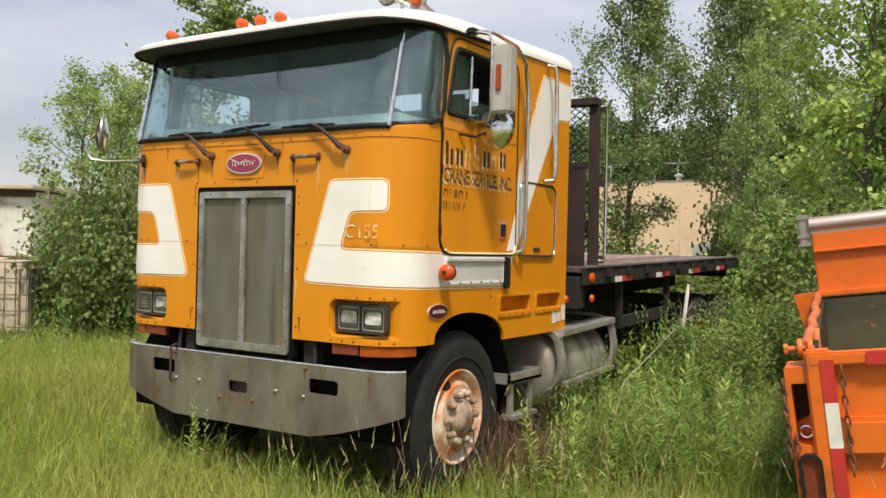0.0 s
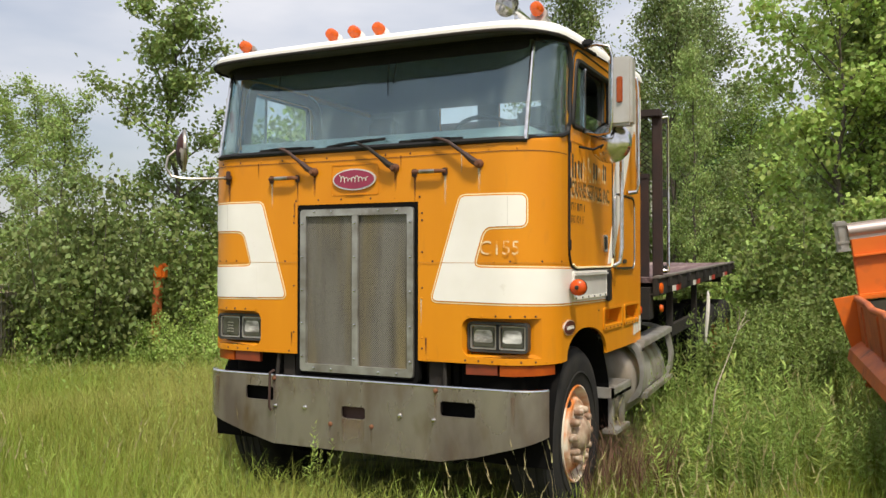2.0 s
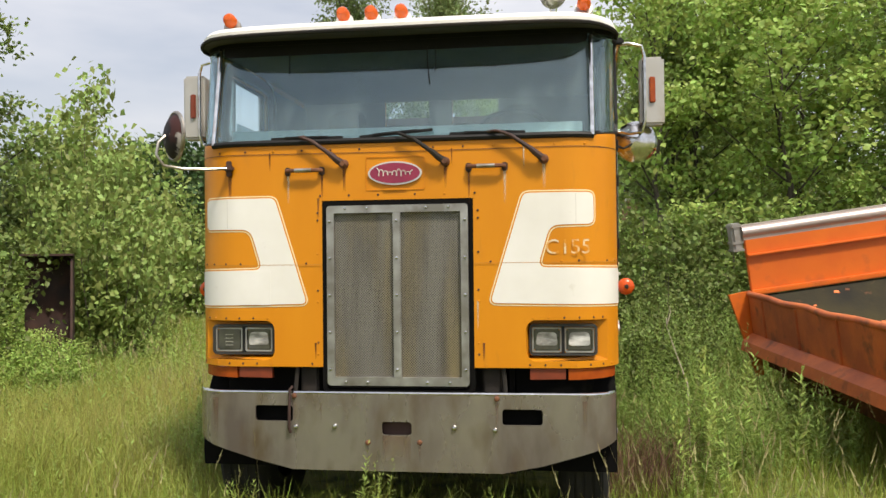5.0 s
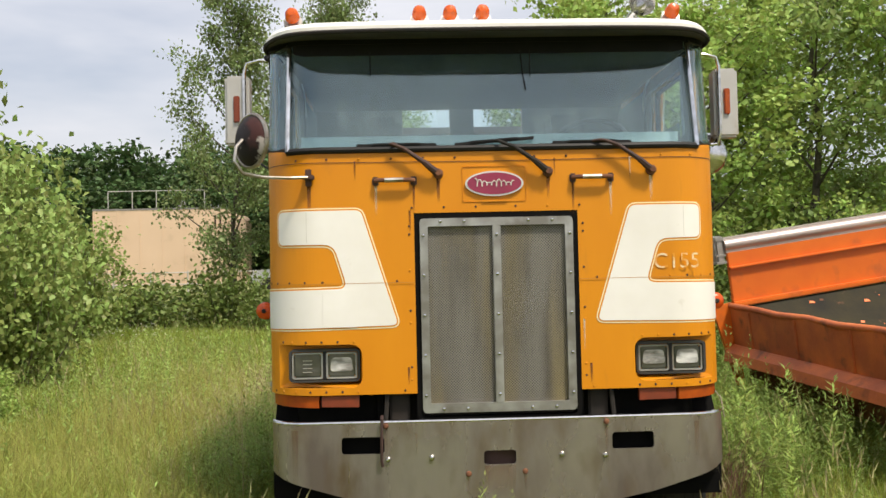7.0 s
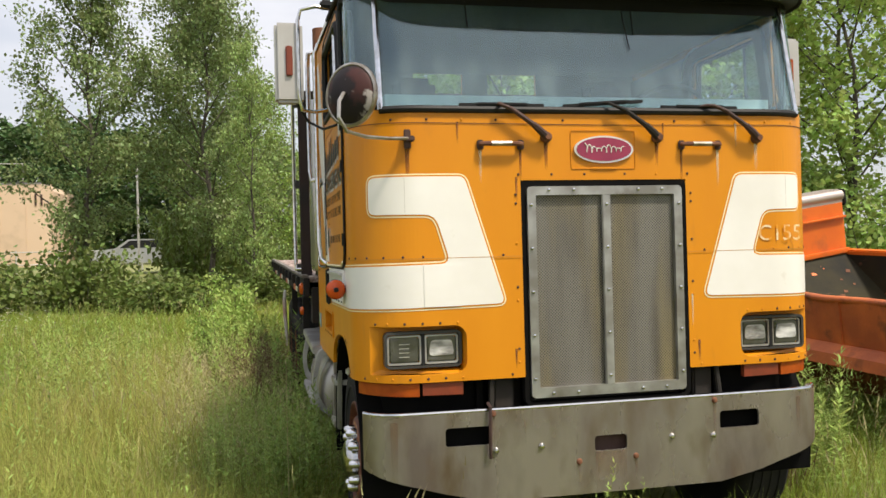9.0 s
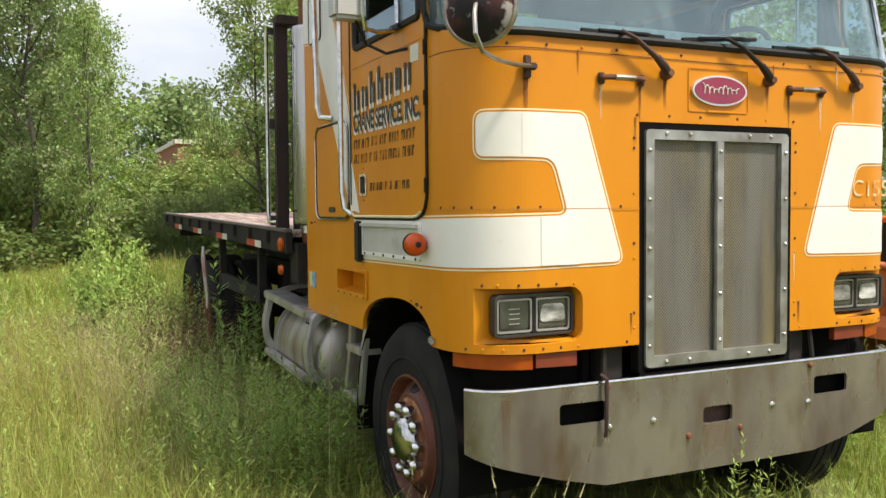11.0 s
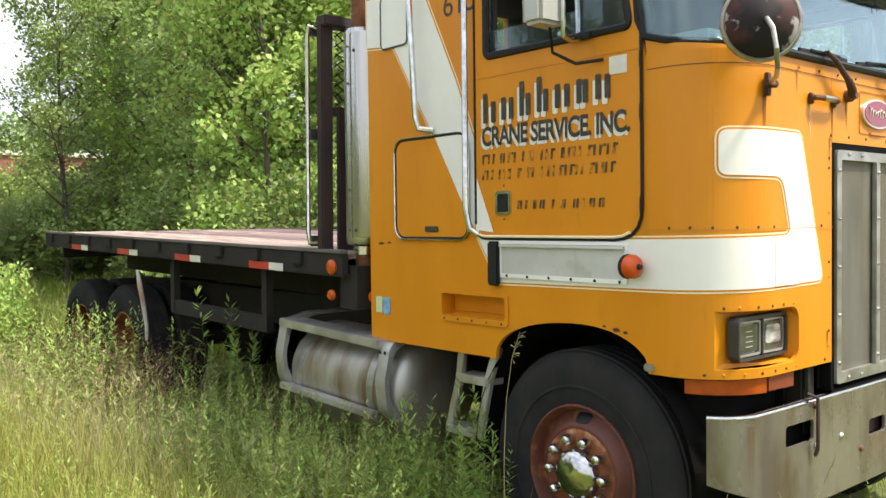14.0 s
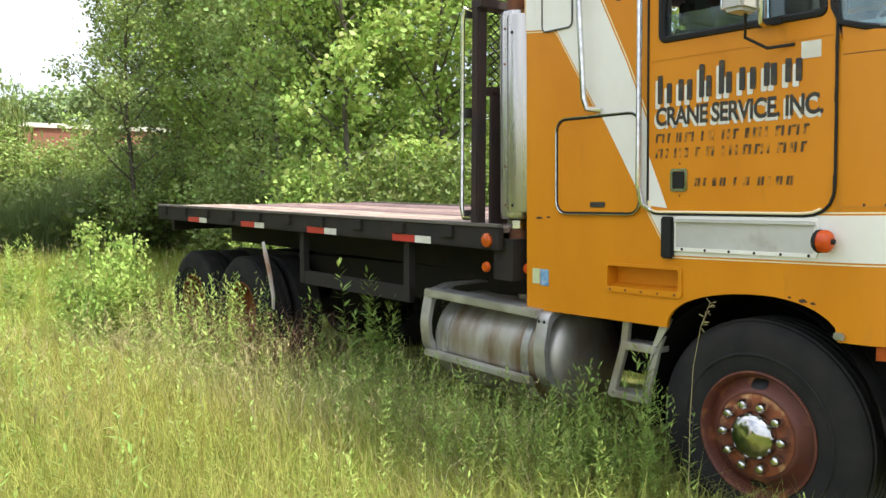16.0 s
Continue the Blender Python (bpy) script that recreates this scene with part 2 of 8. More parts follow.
HEADGLASS = material("headlamp_glass", (0.10, 0.10, 0.096), 0.10, 0.35, second=(0.035, 0.035, 0.034), scale=9, amount=0.8, coat=1.0, bump=0.35, bump_scale=28)
# Near-black that paints the shade inside gaps, wells and slots
GAP_SHADE = material("gap_shade_black", (0.006, 0.006, 0.006), 0.95, second=(0.010, 0.009, 0.008), scale=8, spec=0.05)
MIRROR_SHELL = material("pale_mirror_shell", (0.47, 0.465, 0.445), 0.38, 0.25, second=(0.42, 0.40, 0.37), scale=6, amount=0.7, dirt=(0.36, 0.30, 0.23), dirt_scale=5, dirt_lo=0.62, dirt_hi=0.85)
SHELF_GREY = material("pale_grey_paint", (0.56, 0.555, 0.53), 0.5, second=(0.42, 0.41, 0.38), scale=4, amount=0.8, dirt=(0.30, 0.27, 0.22), dirt_scale=7, dirt_lo=0.62, dirt_hi=0.85)
GREY_BEZEL = material("grey_bezel", (0.055, 0.055, 0.052), 0.45, 0.3, second=(0.035, 0.034, 0.032), scale=14)
# Dusty windscreen; its streaks stand in for reflections of the sky
WIND = glass("windscreen_glass", (0.80, 0.90, 0.92), 0.075, dust=0.055, dust_colour=(0.36, 0.47, 0.49), runs=0.10)
SIDEGLASS = glass("side_glass", (0.72, 0.80, 0.80), 0.05, dust=0.04)
INTERIOR = material("dark_interior", (0.045, 0.047, 0.05), 0.8, second=(0.03, 0.03, 0.032), scale=3)
DASH = material("grey_green_dash", (0.52, 0.62, 0.61), 0.65, second=(0.34, 0.42, 0.42), scale=6, bump=0.1)
HEADLINER = material("grey_cab_lining", (0.15, 0.165, 0.175), 0.9, second=(0.11, 0.12, 0.13), scale=4)
# White base paints the highlight in the lamp's reflector bowl
REFLECTOR = material("painted_lamp_highlight", (0.80, 0.80, 0.79), 0.22, 0.1, second=(0.10, 0.10, 0.095), scale=15, amount=0.9, stretch=(0.6, 1, 1.6), coat=0.8, bump=0.3, bump_scale=22)
RIB = material("lamp_rib", (0.50, 0.49, 0.46), 0.3, 0.3)
REAR_RIM = material("orange_rust_rim", (0.34, 0.115, 0.035), 0.8, second=(0.17, 0.055, 0.025), scale=8, amount=0.9, bump=0.2, bump_scale=60)
TURN_AMBER = material("worn_amber_strip", (0.46, 0.088, 0.010), 0.25, second=(0.30, 0.05, 0.010), scale=12, amount=0.8, translucent=0.2)
TURN_DULL = material("dull_red_lens", (0.26, 0.05, 0.02), 0.4, second=(0.17, 0.04, 0.02), scale=14, translucent=0.15)
MIRROR_BACK = material("peeling_mirror_back", (0.050, 0.017, 0.015), 0.6, spec=0.25, second=(0.010, 0.009, 0.010), scale=5, amount=0.9, lo=0.47, hi=0.53, dirt=(0.34, 0.31, 0.29), dirt_scale=13, dirt_lo=0.60, dirt_hi=0.66)
SHIELD_STEEL = material("heat_shield_steel", (0.52, 0.505, 0.48), 0.30, 0.9, second=(0.37, 0.335, 0.295), scale=3.0, amount=0.6, stretch=(4, 4, 0.2), rough_var=0.08)
DULL_STEEL = material("dull_steel_tube", (0.42, 0.405, 0.375), 0.33, 0.8, second=(0.22, 0.17, 0.12), scale=18, amount=0.8)
VISOR = material("grey_brown_visor_underside", (0.075, 0.070, 0.064), 0.8, second=(0.045, 0.042, 0.038), scale=5, amount=0.9, stretch=(1, 3, 3))
POLISHED = material("polished_hub_metal", (0.55, 0.55, 0.54), 0.07, 1.0, second=(0.40, 0.38, 0.35), scale=20, amount=0.6, rough_var=0.04)
MIRROR = material("mirror_glass", (0.85, 0.86, 0.87), 0.03, 1.0)
HEADBOARD = material("dark_rusted_frame", (0.024, 0.015, 0.014), 0.8, second=(0.046, 0.021, 0.017), scale=4, amount=0.8, dirt=(0.014, 0.012, 0.013), dirt_scale=3, bump=0.2, bump_scale=40)
WOOD = material("weathered_plank", (0.205, 0.135, 0.118), 0.85, second=(0.11, 0.07, 0.06), scale=5, amount=1.0, stretch=(11, 0.7, 11), dirt=(0.33, 0.265, 0.235), dirt_scale=3.0,
                dirt_lo=0.46, dirt_hi=0.66, bump=0.6, bump_scale=10, random_tone=0.95)
WOOD_EDGE = material("grey_edge_timber", (0.16, 0.14, 0.12), 0.85, second=(0.09, 0.08, 0.07), scale=9, stretch=(3, 0.6, 3), bump=0.3)
ORANGE = material("orange_paint", (0.68, 0.148, 0.012), 0.45, second=(0.60, 0.115, 0.012), scale=3, amount=0.8, dirt=(0.40, 0.10, 0.025), dirt_scale=4.5, dirt_lo=0.57, dirt_hi=0.75, bump=0.08, bump_scale=30)
ORANGE_WORN = material("worn_orange_paint", (0.58, 0.15, 0.035), 0.6, second=(0.35, 0.085, 0.03), scale=3.5, amount=0.9, dirt=(0.16, 0.055, 0.025), dirt_scale=6, dirt_lo=0.58, dirt_hi=0.74, bump=0.2, bump_scale=40)
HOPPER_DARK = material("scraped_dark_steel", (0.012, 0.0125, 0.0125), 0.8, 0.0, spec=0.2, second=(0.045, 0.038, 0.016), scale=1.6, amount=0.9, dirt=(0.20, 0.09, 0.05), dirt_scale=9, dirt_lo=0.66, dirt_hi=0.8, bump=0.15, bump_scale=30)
TAUPE = material("pinkish_aluminium", (0.52, 0.44, 0.40), 0.42, 0.6, second=(0.38, 0.32, 0.29), scale=4, amount=0.6, stretch=(0.5, 4, 4))
DOCK = material("dead_dock_brown", (0.15, 0.085, 0.05), 0.8, island=0.7, translucent=0.15)
TWIG = material("bleached_twig", (0.34, 0.29, 0.23), 0.8, second=(0.24, 0.19, 0.14), scale=20)
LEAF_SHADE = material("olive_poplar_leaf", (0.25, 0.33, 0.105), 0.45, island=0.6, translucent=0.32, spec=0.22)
BARK = material("bark", (0.12, 0.10, 0.08), 0.9, second=(0.06, 0.05, 0.04), scale=14, stretch=(2, 2, 0.5), amount=0.9, bump=0.6, bump_scale=25)
SHRUB_LEAF = material("shrub_leaf", (0.138, 0.19, 0.05), 0.45, island=0.6, translucent=0.32, spec=0.22)
# Lit copy of WILLOW_LEAF: sunlight is put into the leaf colour
WILLOW_SUN = material("painted_sun_willow_leaf", (0.25, 0.33, 0.095), 0.45, island=0.65, translucent=0.34, spec=0.22)
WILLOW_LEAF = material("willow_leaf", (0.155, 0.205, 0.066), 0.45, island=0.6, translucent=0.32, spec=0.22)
LEAF_MID = material("poplar_leaf", (0.275, 0.37, 0.12), 0.42, island=0.6, translucent=0.36, spec=0.22)
LEAF_PALE = material("pale_poplar_leaf", (0.21, 0.285, 0.09), 0.42, island=0.6, translucent=0.32, spec=0.22)
LEAF_BRIGHT = material("sunny_leaf", (0.33, 0.45, 0.12), 0.45, island=0.6, translucent=0.36, spec=0.22)
LEAF_DARK = material("dark_leaf", (0.25, 0.36, 0.08), 0.5, island=0.6, translucent=0.25, spec=0.22)
REED = material("reed_green", (0.125, 0.175, 0.065), 0.6, island=0.6, translucent=0.3, spec=0.22)
LEAF_POPLAR = material("grey_green_poplar_leaf", (0.195, 0.26, 0.095), 0.42, island=0.7, translucent=0.32, spec=0.3)
LEAF_FAR = material("far_leaf", (0.06, 0.11, 0.035), 0.6, island=0.6, translucent=0.2, spec=0.22)
GRASS = material("green_grass", (0.215, 0.285, 0.046), 0.55, island=0.75, translucent=0.36, second=(0.345, 0.365, 0.095), scale=0.55, amount=0.9, lo=0.42, hi=0.62, spec=0.22)
GRASS_DRY = material("dry_grass", (0.40, 0.36, 0.18), 0.7, island=0.6, translucent=0.34, spec=0.22)
# Weed and straw colours lifted to brighten the truck's shaded flank
WEED_LIFTED = material("lifted_weed_leaf", (0.33, 0.435, 0.115), 0.5, island=0.7, translucent=0.42, spec=0.22)
STRAW = material("lifted_straw", (0.50, 0.45, 0.24), 0.7, island=0.6, translucent=0.36, spec=0.22)
GRASS_YELLOW = material("yellowing_grass", (0.35, 0.36, 0.085), 0.6, island=0.75, translucent=0.38, second=(0.44, 0.42, 0.14), scale=0.9, amount=0.9, lo=0.42, hi=0.62, spec=0.22)
PETAL = material("white_petal", (0.78, 0.77, 0.68), 0.6, island=0.2, translucent=0.3)
# Far leaves made paler: the distance haze is in the colour
LEAF_HAZE = material("hazed_leaf", (0.22, 0.30, 0.12), 0.6, island=0.5, translucent=0.25, spec=0.22)
WEED = material("weed_leaf", (0.215, 0.31, 0.075), 0.5, island=0.6, translucent=0.38, spec=0.22)
SOIL = material("soil_and_thatch", (0.19, 0.21, 0.06), 0.95, second=(0.25, 0.25, 0.08), scale=0.7, amount=0.9, dirt=(0.06, 0.07, 0.025), dirt_scale=6, dirt_lo=0.45, dirt_hi=0.7, bump=0.9, bump_scale=35)
TANWALL = material("tan_panel_wall", (0.60, 0.44, 0.31), 0.8, second=(0.54, 0.39, 0.27), scale=0.4, dirt=(0.42, 0.31, 0.21), dirt_scale=0.8, dirt_lo=0.6, dirt_hi=0.85, bump=0.1, bump_scale=3)
BRICKWALL = material("red_brick_wall", (0.24, 0.095, 0.062), 0.9, second=(0.18, 0.075, 0.055), scale=3, amount=0.8, bump=0.2, bump_scale=8)
ROOFGREY = material("flat_roof_grey", (0.22, 0.21, 0.20), 0.9, second=(0.16, 0.155, 0.15), scale=1)
TOTE = material("cream_plastic", (0.50, 0.43, 0.33), 0.5, second=(0.38, 0.31, 0.23), scale=2)
DARKWIRE = material("dark_wire", (0.13, 0.12, 0.11), 0.6, 0.4, second=(0.20, 0.17, 0.14), scale=20)
CARPAINT = material("silver_car_paint", (0.55, 0.56, 0.58), 0.3, 0.5, second=(0.45, 0.46, 0.48), scale=2, coat=0.6)
WHITEWIRE = material("pale_galvanised_wire", (0.52, 0.50, 0.47), 0.5, 0.5, second=(0.36, 0.34, 0.31), scale=12)
DULLWHITE = material("dull_white_metal", (0.62, 0.60, 0.56), 0.6, second=(0.45, 0.42, 0.38), scale=2, dirt=(0.28, 0.14, 0.08), dirt_scale=1.2, dirt_lo=0.56, dirt_hi=0.7)
BLUESTICK = material("blue_sticker", (0.05, 0.25, 0.52), 0.5, second=(0.5, 0.6, 0.65), scale=30, amount=0.6)
GREENSTICK = material("pale_green_sticker", (0.50, 0.58, 0.30), 0.5, second=(0.65, 0.62, 0.45), scale=30, amount=0.6)


def mesh_screen():
    """Perforated grille sheet: dark holes in a fine raster on dull metal."""
    m = material("perforated_sheet", (0.19, 0.18, 0.155), 0.55, 0.3, second=(0.115, 0.105, 0.085), scale=1.7, amount=1.0, lo=0.40, hi=0.60, stretch=(4, 4, 0.45), dirt=(0.23, 0.19, 0.105), dirt_scale=1.5, dirt_lo=0.46, dirt_hi=0.68)
    n, l = m.node_tree.nodes, m.node_tree.links
    tc = n.new("ShaderNodeTexCoord")
    v = n.new("ShaderNodeTexVoronoi")
    v.inputs["Scale"].default_value = 100.0
    v.inputs["Randomness"].default_value = 0.0
    mp = n.new("ShaderNodeMapping")
    mp.inputs["Scale"].default_value = (1, 0.001, 1)
    mp.inputs["Rotation"].default_value = (0, radians(45), 0)
    l.new(tc.outputs["Object"], mp.inputs["Vector"])
    l.new(mp.outputs["Vector"], v.inputs["Vector"])
    lt = n.new("ShaderNodeMapRange")
    for key, val in (("From Min", 0.20), ("From Max", 0.50), ("To Min", 0.42), ("To Max", 0.0)):
        lt.inputs[key].default_value = val
    l.new(v.outputs["Distance"], lt.inputs["Value"])
    tr = n.new("ShaderNodeBsdfTransparent")
    ms = n.new("ShaderNodeMixShader")
    l.new(lt.outputs["Result"], ms.inputs[0])
    l.new(n["Principled BSDF"].outputs["BSDF"], ms.inputs[1])
    l.new(tr.outputs[0], ms.inputs[2])
    l.new(ms.outputs[0], n["Material Output"].inputs["Surface"])
    return m


SCREEN = mesh_screen()


def stain(name, colour, strength):
    """A run of dirt that fades out downwards, broken up by fine noise."""
    m = bpy.data.materials.new(name)
    m.use_nodes = True
    n, l = m.node_tree.nodes, m.node_tree.links
    b = n["Principled BSDF"]
    b.inputs["Base Color"].default_value, b.inputs["Roughness"].default_value = (*colour, 1), 0.7
    tc, sp, nz, k1, k2 = n.new("ShaderNodeTexCoord"), n.new("ShaderNodeSeparateXYZ"), n.new("ShaderNodeTexNoise"), n.new("ShaderNodeMath"), n.new("ShaderNodeMath")
    mp = n.new("ShaderNodeMapping")
    mp.inputs["Scale"].default_value = (60, 60, 8)
    nz.inputs["Scale"].default_value = 1.0
    k1.operation, k2.operation = "MULTIPLY", "MULTIPLY"
    k2.inputs[1].default_value = strength
    l.new(tc.outputs["Generated"], sp.inputs[0])
    l.new(tc.outputs["Object"], mp.inputs["Vector"])
    l.new(mp.outputs["Vector"], nz.inputs["Vector"])
    l.new(sp.outputs["Z"], k1.inputs[0])
    l.new(nz.outputs["Fac"], k1.inputs[1])
    l.new(k1.outputs[0], k2.inputs[0])
    tr, ms = n.new("ShaderNodeBsdfTransparent"), n.new("ShaderNodeMixShader")
    l.new(k2.outputs[0], ms.inputs[0])
    l.new(tr.outputs[0], ms.inputs[1])
    l.new(b.outputs[0], ms.inputs[2])
    l.new(ms.outputs[0], n["Material Output"].inputs["Surface"])
    return m


RUNRUST = stain("rust_run", (0.22, 0.07, 0.02), 1.1)
RUNFAINT = stain("faint_rust_run", (0.19, 0.11, 0.055), 0.38)
RUNPALE = stain("pale_run", (0.75, 0.62, 0.42), 0.9)


# ---- mesh tools ----
class Shape:
    """Vertices and faces of one mesh, put together piece by piece."""

    def __init__(self):
        self.v, self.f = [], []

    def add(self, verts, faces, m=None):
        k = len(self.v)
        self.v += [tuple(m @ Vector(p)) if m is not None else tuple(p) for p in verts]
        self.f += [tuple(k + i for i in q) for q in faces]
        return self

    def box(self, c, s, m=None, bevel=0.0):
        x, y, z = (a / 2 for a in s)
        b = min(bevel, x * 0.9, y * 0.9, z * 0.9)
        if b <= 0:
            vs = [(c[0] + i * x, c[1] + j * y, c[2] + k * z) for k in (-1, 1) for j in (-1, 1) for i in (-1, 1)]
            fs = [(0, 2, 3, 1), (4, 5, 7, 6), (0, 1, 5, 4), (2, 6, 7, 3), (0, 4, 6, 2), (1, 3, 7, 5)]
            return self.add(vs, fs, m)
        bm = bmesh.new()
        bmesh.ops.create_cube(bm, size=1)
        for q in bm.verts:
            q.co = Vector((c[0] + q.co.x * s[0], c[1] + q.co.y * s[1], c[2] + q.co.z * s[2]))
        bmesh.ops.bevel(bm, geom=bm.edges[:], offset=b, segments=2, affect="EDGES")
        bm.verts.index_update()
        self.add([q.co.copy() for q in bm.verts], [[q.index for q in f.verts] for f in bm.faces], m)
        bm.free()
        return self

    def tube(self, pts, r, n=8, caps=True, m=None):
        pts = [Vector(p) for p in pts]
        rs = r if isinstance(r, (list, tuple)) else [r] * len(pts)
        vs, fs = [], []
        side = None
        for i, p in enumerate(pts):
            d = (pts[min(i + 1, len(pts) - 1)] - pts[max(i - 1, 0)]).normalized()
            if side is None:
                side = d.orthogonal().normalized()
            side = (side - d * side.dot(d)).normalized()
            up = d.cross(side)
            vs += [p + (side * math.cos(2 * math.pi * k / n) + up * math.sin(2 * math.pi * k / n)) * rs[i] for k in range(n)]
        for i in range(len(pts) - 1):
            fs += [(i * n + k, i * n + (k + 1) % n, (i + 1) * n + (k + 1) % n, (i + 1) * n + k) for k in range(n)]
        if caps:
            fs += [tuple(range(n))[::-1], tuple((len(pts) - 1) * n + k for k in range(n))]
        return self.add(vs, fs, m)

    def lathe(self, prof, n=32, m=None, close=False):
        """Turns (radius, height) pairs round the local z axis."""
        vs = [(r * math.cos(2 * math.pi * k / n), r * math.sin(2 * math.pi * k / n), h) for r, h in prof for k in range(n)]
        fs = [(i * n + k, i * n + (k + 1) % n, (i + 1) * n + (k + 1) % n, (i + 1) * n + k) for i in range(len(prof) - 1) for k in range(n)]
        if close:
            fs += [tuple(range(n))[::-1], tuple((len(prof) - 1) * n + k for k in range(n))]
        return self.add(vs, fs, m)

    def prism(self, poly, lo, hi, m=None):
        """A flat outline in x, y drawn out from z = lo to hi."""
        n = len(poly)
        vs = [(x, y, lo) for x, y in poly] + [(x, y, hi) for x, y in poly]
        fs = [tuple(range(n))[::-1], tuple(range(n, 2 * n))] + [(k, (k + 1) % n, n + (k + 1) % n, n + k) for k in range(n)]
        return self.add(vs, fs, m)

    def ring(self, outer, inner, lo, hi, m=None):
        """A frame between two outlines of the same number of points."""
        n = len(outer)
        vs = [(x, y, z) for z in (lo, hi) for poly in (outer, inner) for x, y in poly]
        fs = []
        for k in range(n):
            j = (k + 1) % n
            fs += [(2 * n + k, 2 * n + j, 3 * n + j, 3 * n + k), (k, n + k, n + j, j), (k, j, 2 * n + j, 2 * n + k), (n + k, 3 * n + k, 3 * n + j, n + j)]
        return self.add(vs, fs, m)

    def weld(self):
        """Joins pieces that touch, and drops the walls between them."""
        bm = bmesh.new()
        vs = [bm.verts.new(p) for p in self.v]
        for q in self.f:
            bm.faces.new([vs[i] for i in q])
        bmesh.ops.remove_doubles(bm, verts=bm.verts[:], dist=2e-4)
        bm.verts.index_update()
        seen = {}
        for q in bm.faces:
            seen.setdefault(tuple(sorted(v.index for v in q.verts)), []).append(q)
        bmesh.ops.delete(bm, geom=[q for qs in seen.values() if len(qs) > 1 for q in qs], context="FACES_ONLY")
        bm.verts.index_update()
        self.v, self.f = [tuple(v.co) for v in bm.verts], [tuple(v.index for v in q.verts) for q in bm.faces]
        bm.free()
        return self

    def islands(self):
        """The separate pieces of this shape, each as a shape of its own."""
        root = list(range(len(self.v)))

        def find(i):
            while root[i] != i:
                root[i] = root[root[i]]
                i = root[i]
            return i

        for q in self.f:
            for i in q[1:]:
                root[find(i)] = find(q[0])
        groups = {}
        for q in self.f:
            groups.setdefault(find(q[0]), []).append(q)
        out = []
        for faces in groups.values():
            ids = {i: k for k, i in enumerate(dict.fromkeys(i for q in faces for i in q))}
            s = Shape()
            s.v, s.f = [self.v[i] for i in ids], [tuple(ids[i] for i in q) for q in faces]
            out.append(s)
        return out

    def mesh(self, name):
        me = bpy.data.meshes.new(name)
        me.from_pydata(self.v, [], self.f)
        me.update()
        return me


def part(name, shape, mat, parent=None, label="", smooth=False, at=None):
    """One mesh object, under its thing where a parent is given."""
    me = shape.mesh(name) if isinstance(shape, Shape) else shape
    if not me.materials:
        me.materials.append(mat)
    if smooth:
        me.shade_smooth()
        me.set_sharp_from_angle(angle=radians(38))
    ob = new(name, me)
    if parent is not None:
        ob.parent = parent
    if at is not None:
        ob.matrix_basis = at
    if label:
        tagged(ob, label)
    return ob


def thing(name, label, category, at=None, group="", kind=""):
    ob = new(name)
    ob.empty_display_size = 0.1
    if at is not None:
        ob.matrix_basis = at
    return tagged(ob, label, category, group, kind)


def rounded(x0, y0, x1, y1, r, n=5):
    """A rectangle's outline with round corners."""
    out = []
    for cx, cy, a in ((x1 - r, y1 - r, 0), (x0 + r, y1 - r, 90), (x0 + r, y0 + r, 180), (x1 - r, y0 + r, 270)):
        out += [(cx + r * math.cos(radians(a + 90 * k / n)), cy + r * math.sin(radians(a + 90 * k / n))) for k in range(n + 1)]
    return out


def soften(poly, r, n=4):
    """Rounds the corners of an outline: r one radius, or one for each corner."""
    out, k = [], len(poly)
    rs = r if isinstance(r, (list, tuple)) else [r] * k
    for i in range(k):
        p, a, b = Vector(poly[i]), Vector(poly[i - 1]), Vector(poly[(i + 1) % k])
        u, w = (a - p), (b - p)
        q = min(rs[i], u.length * 0.49, w.length * 0.49)
        if q <= 0:
            out.append(tuple(p))
            continue
        s, e = p + u.normalized() * q, p + w.normalized() * q
        for j in range(n + 1):
            t = j / n
            out.append(tuple(s * (1 - t) ** 2 + p * 2 * t * (1 - t) + e * t * t))
    return out


# ---- the truck: cab surface ----
CORNER_X, CORNER_A, CORNER_B = 0.87, 0.30, 0.28  # where the flat front ends, and the round corner
ARC = [0.0]
for k in range(64):
    th = (k + 0.5) / 64 * math.pi / 2
    ARC.append(ARC[-1] + math.hypot(CORNER_A * math.cos(th), CORNER_B * math.sin(th)) * math.pi / 128)
CORNER_END = CORNER_X + ARC[-1]


def sy(y):
    """The way round the cab's skin, from the middle of the front, to a place y on its side."""
    return CORNER_END + y - CORNER_B


def outline(s):
    """Plan of the cab: x, y and the outward normal, s metres round from the middle."""
    g, a = (1 if s >= 0 else -1), abs(s)
    if a <= CORNER_X:
        return Vector((g * a, 0)), Vector((0, -1))
    if a >= CORNER_END:
        return Vector((g * (CORNER_X + CORNER_A), CORNER_B + a - CORNER_END)), Vector((g, 0))
    q = (a - CORNER_X)
    k = next(i for i in range(64) if ARC[i + 1] >= q - 1e-9)
    th = (k + (q - ARC[k]) / (ARC[k + 1] - ARC[k])) / 64 * math.pi / 2
    p = Vector((g * (CORNER_X + CORNER_A * math.sin(th)), CORNER_B * (1 - math.cos(th))))
    nrm = Vector((g * math.sin(th) / CORNER_A, -math.cos(th) / CORNER_B)).normalized()
    return p, nrm


def surf(s, z, off=0.0):
    p, nrm = outline(s)
    rake = 0.24 * max(0.0, z - 2.15) * max(0.0, 1 - p.y / 0.5)
    return Vector((p.x + nrm.x * off, p.y + rake + nrm.y * off, z))


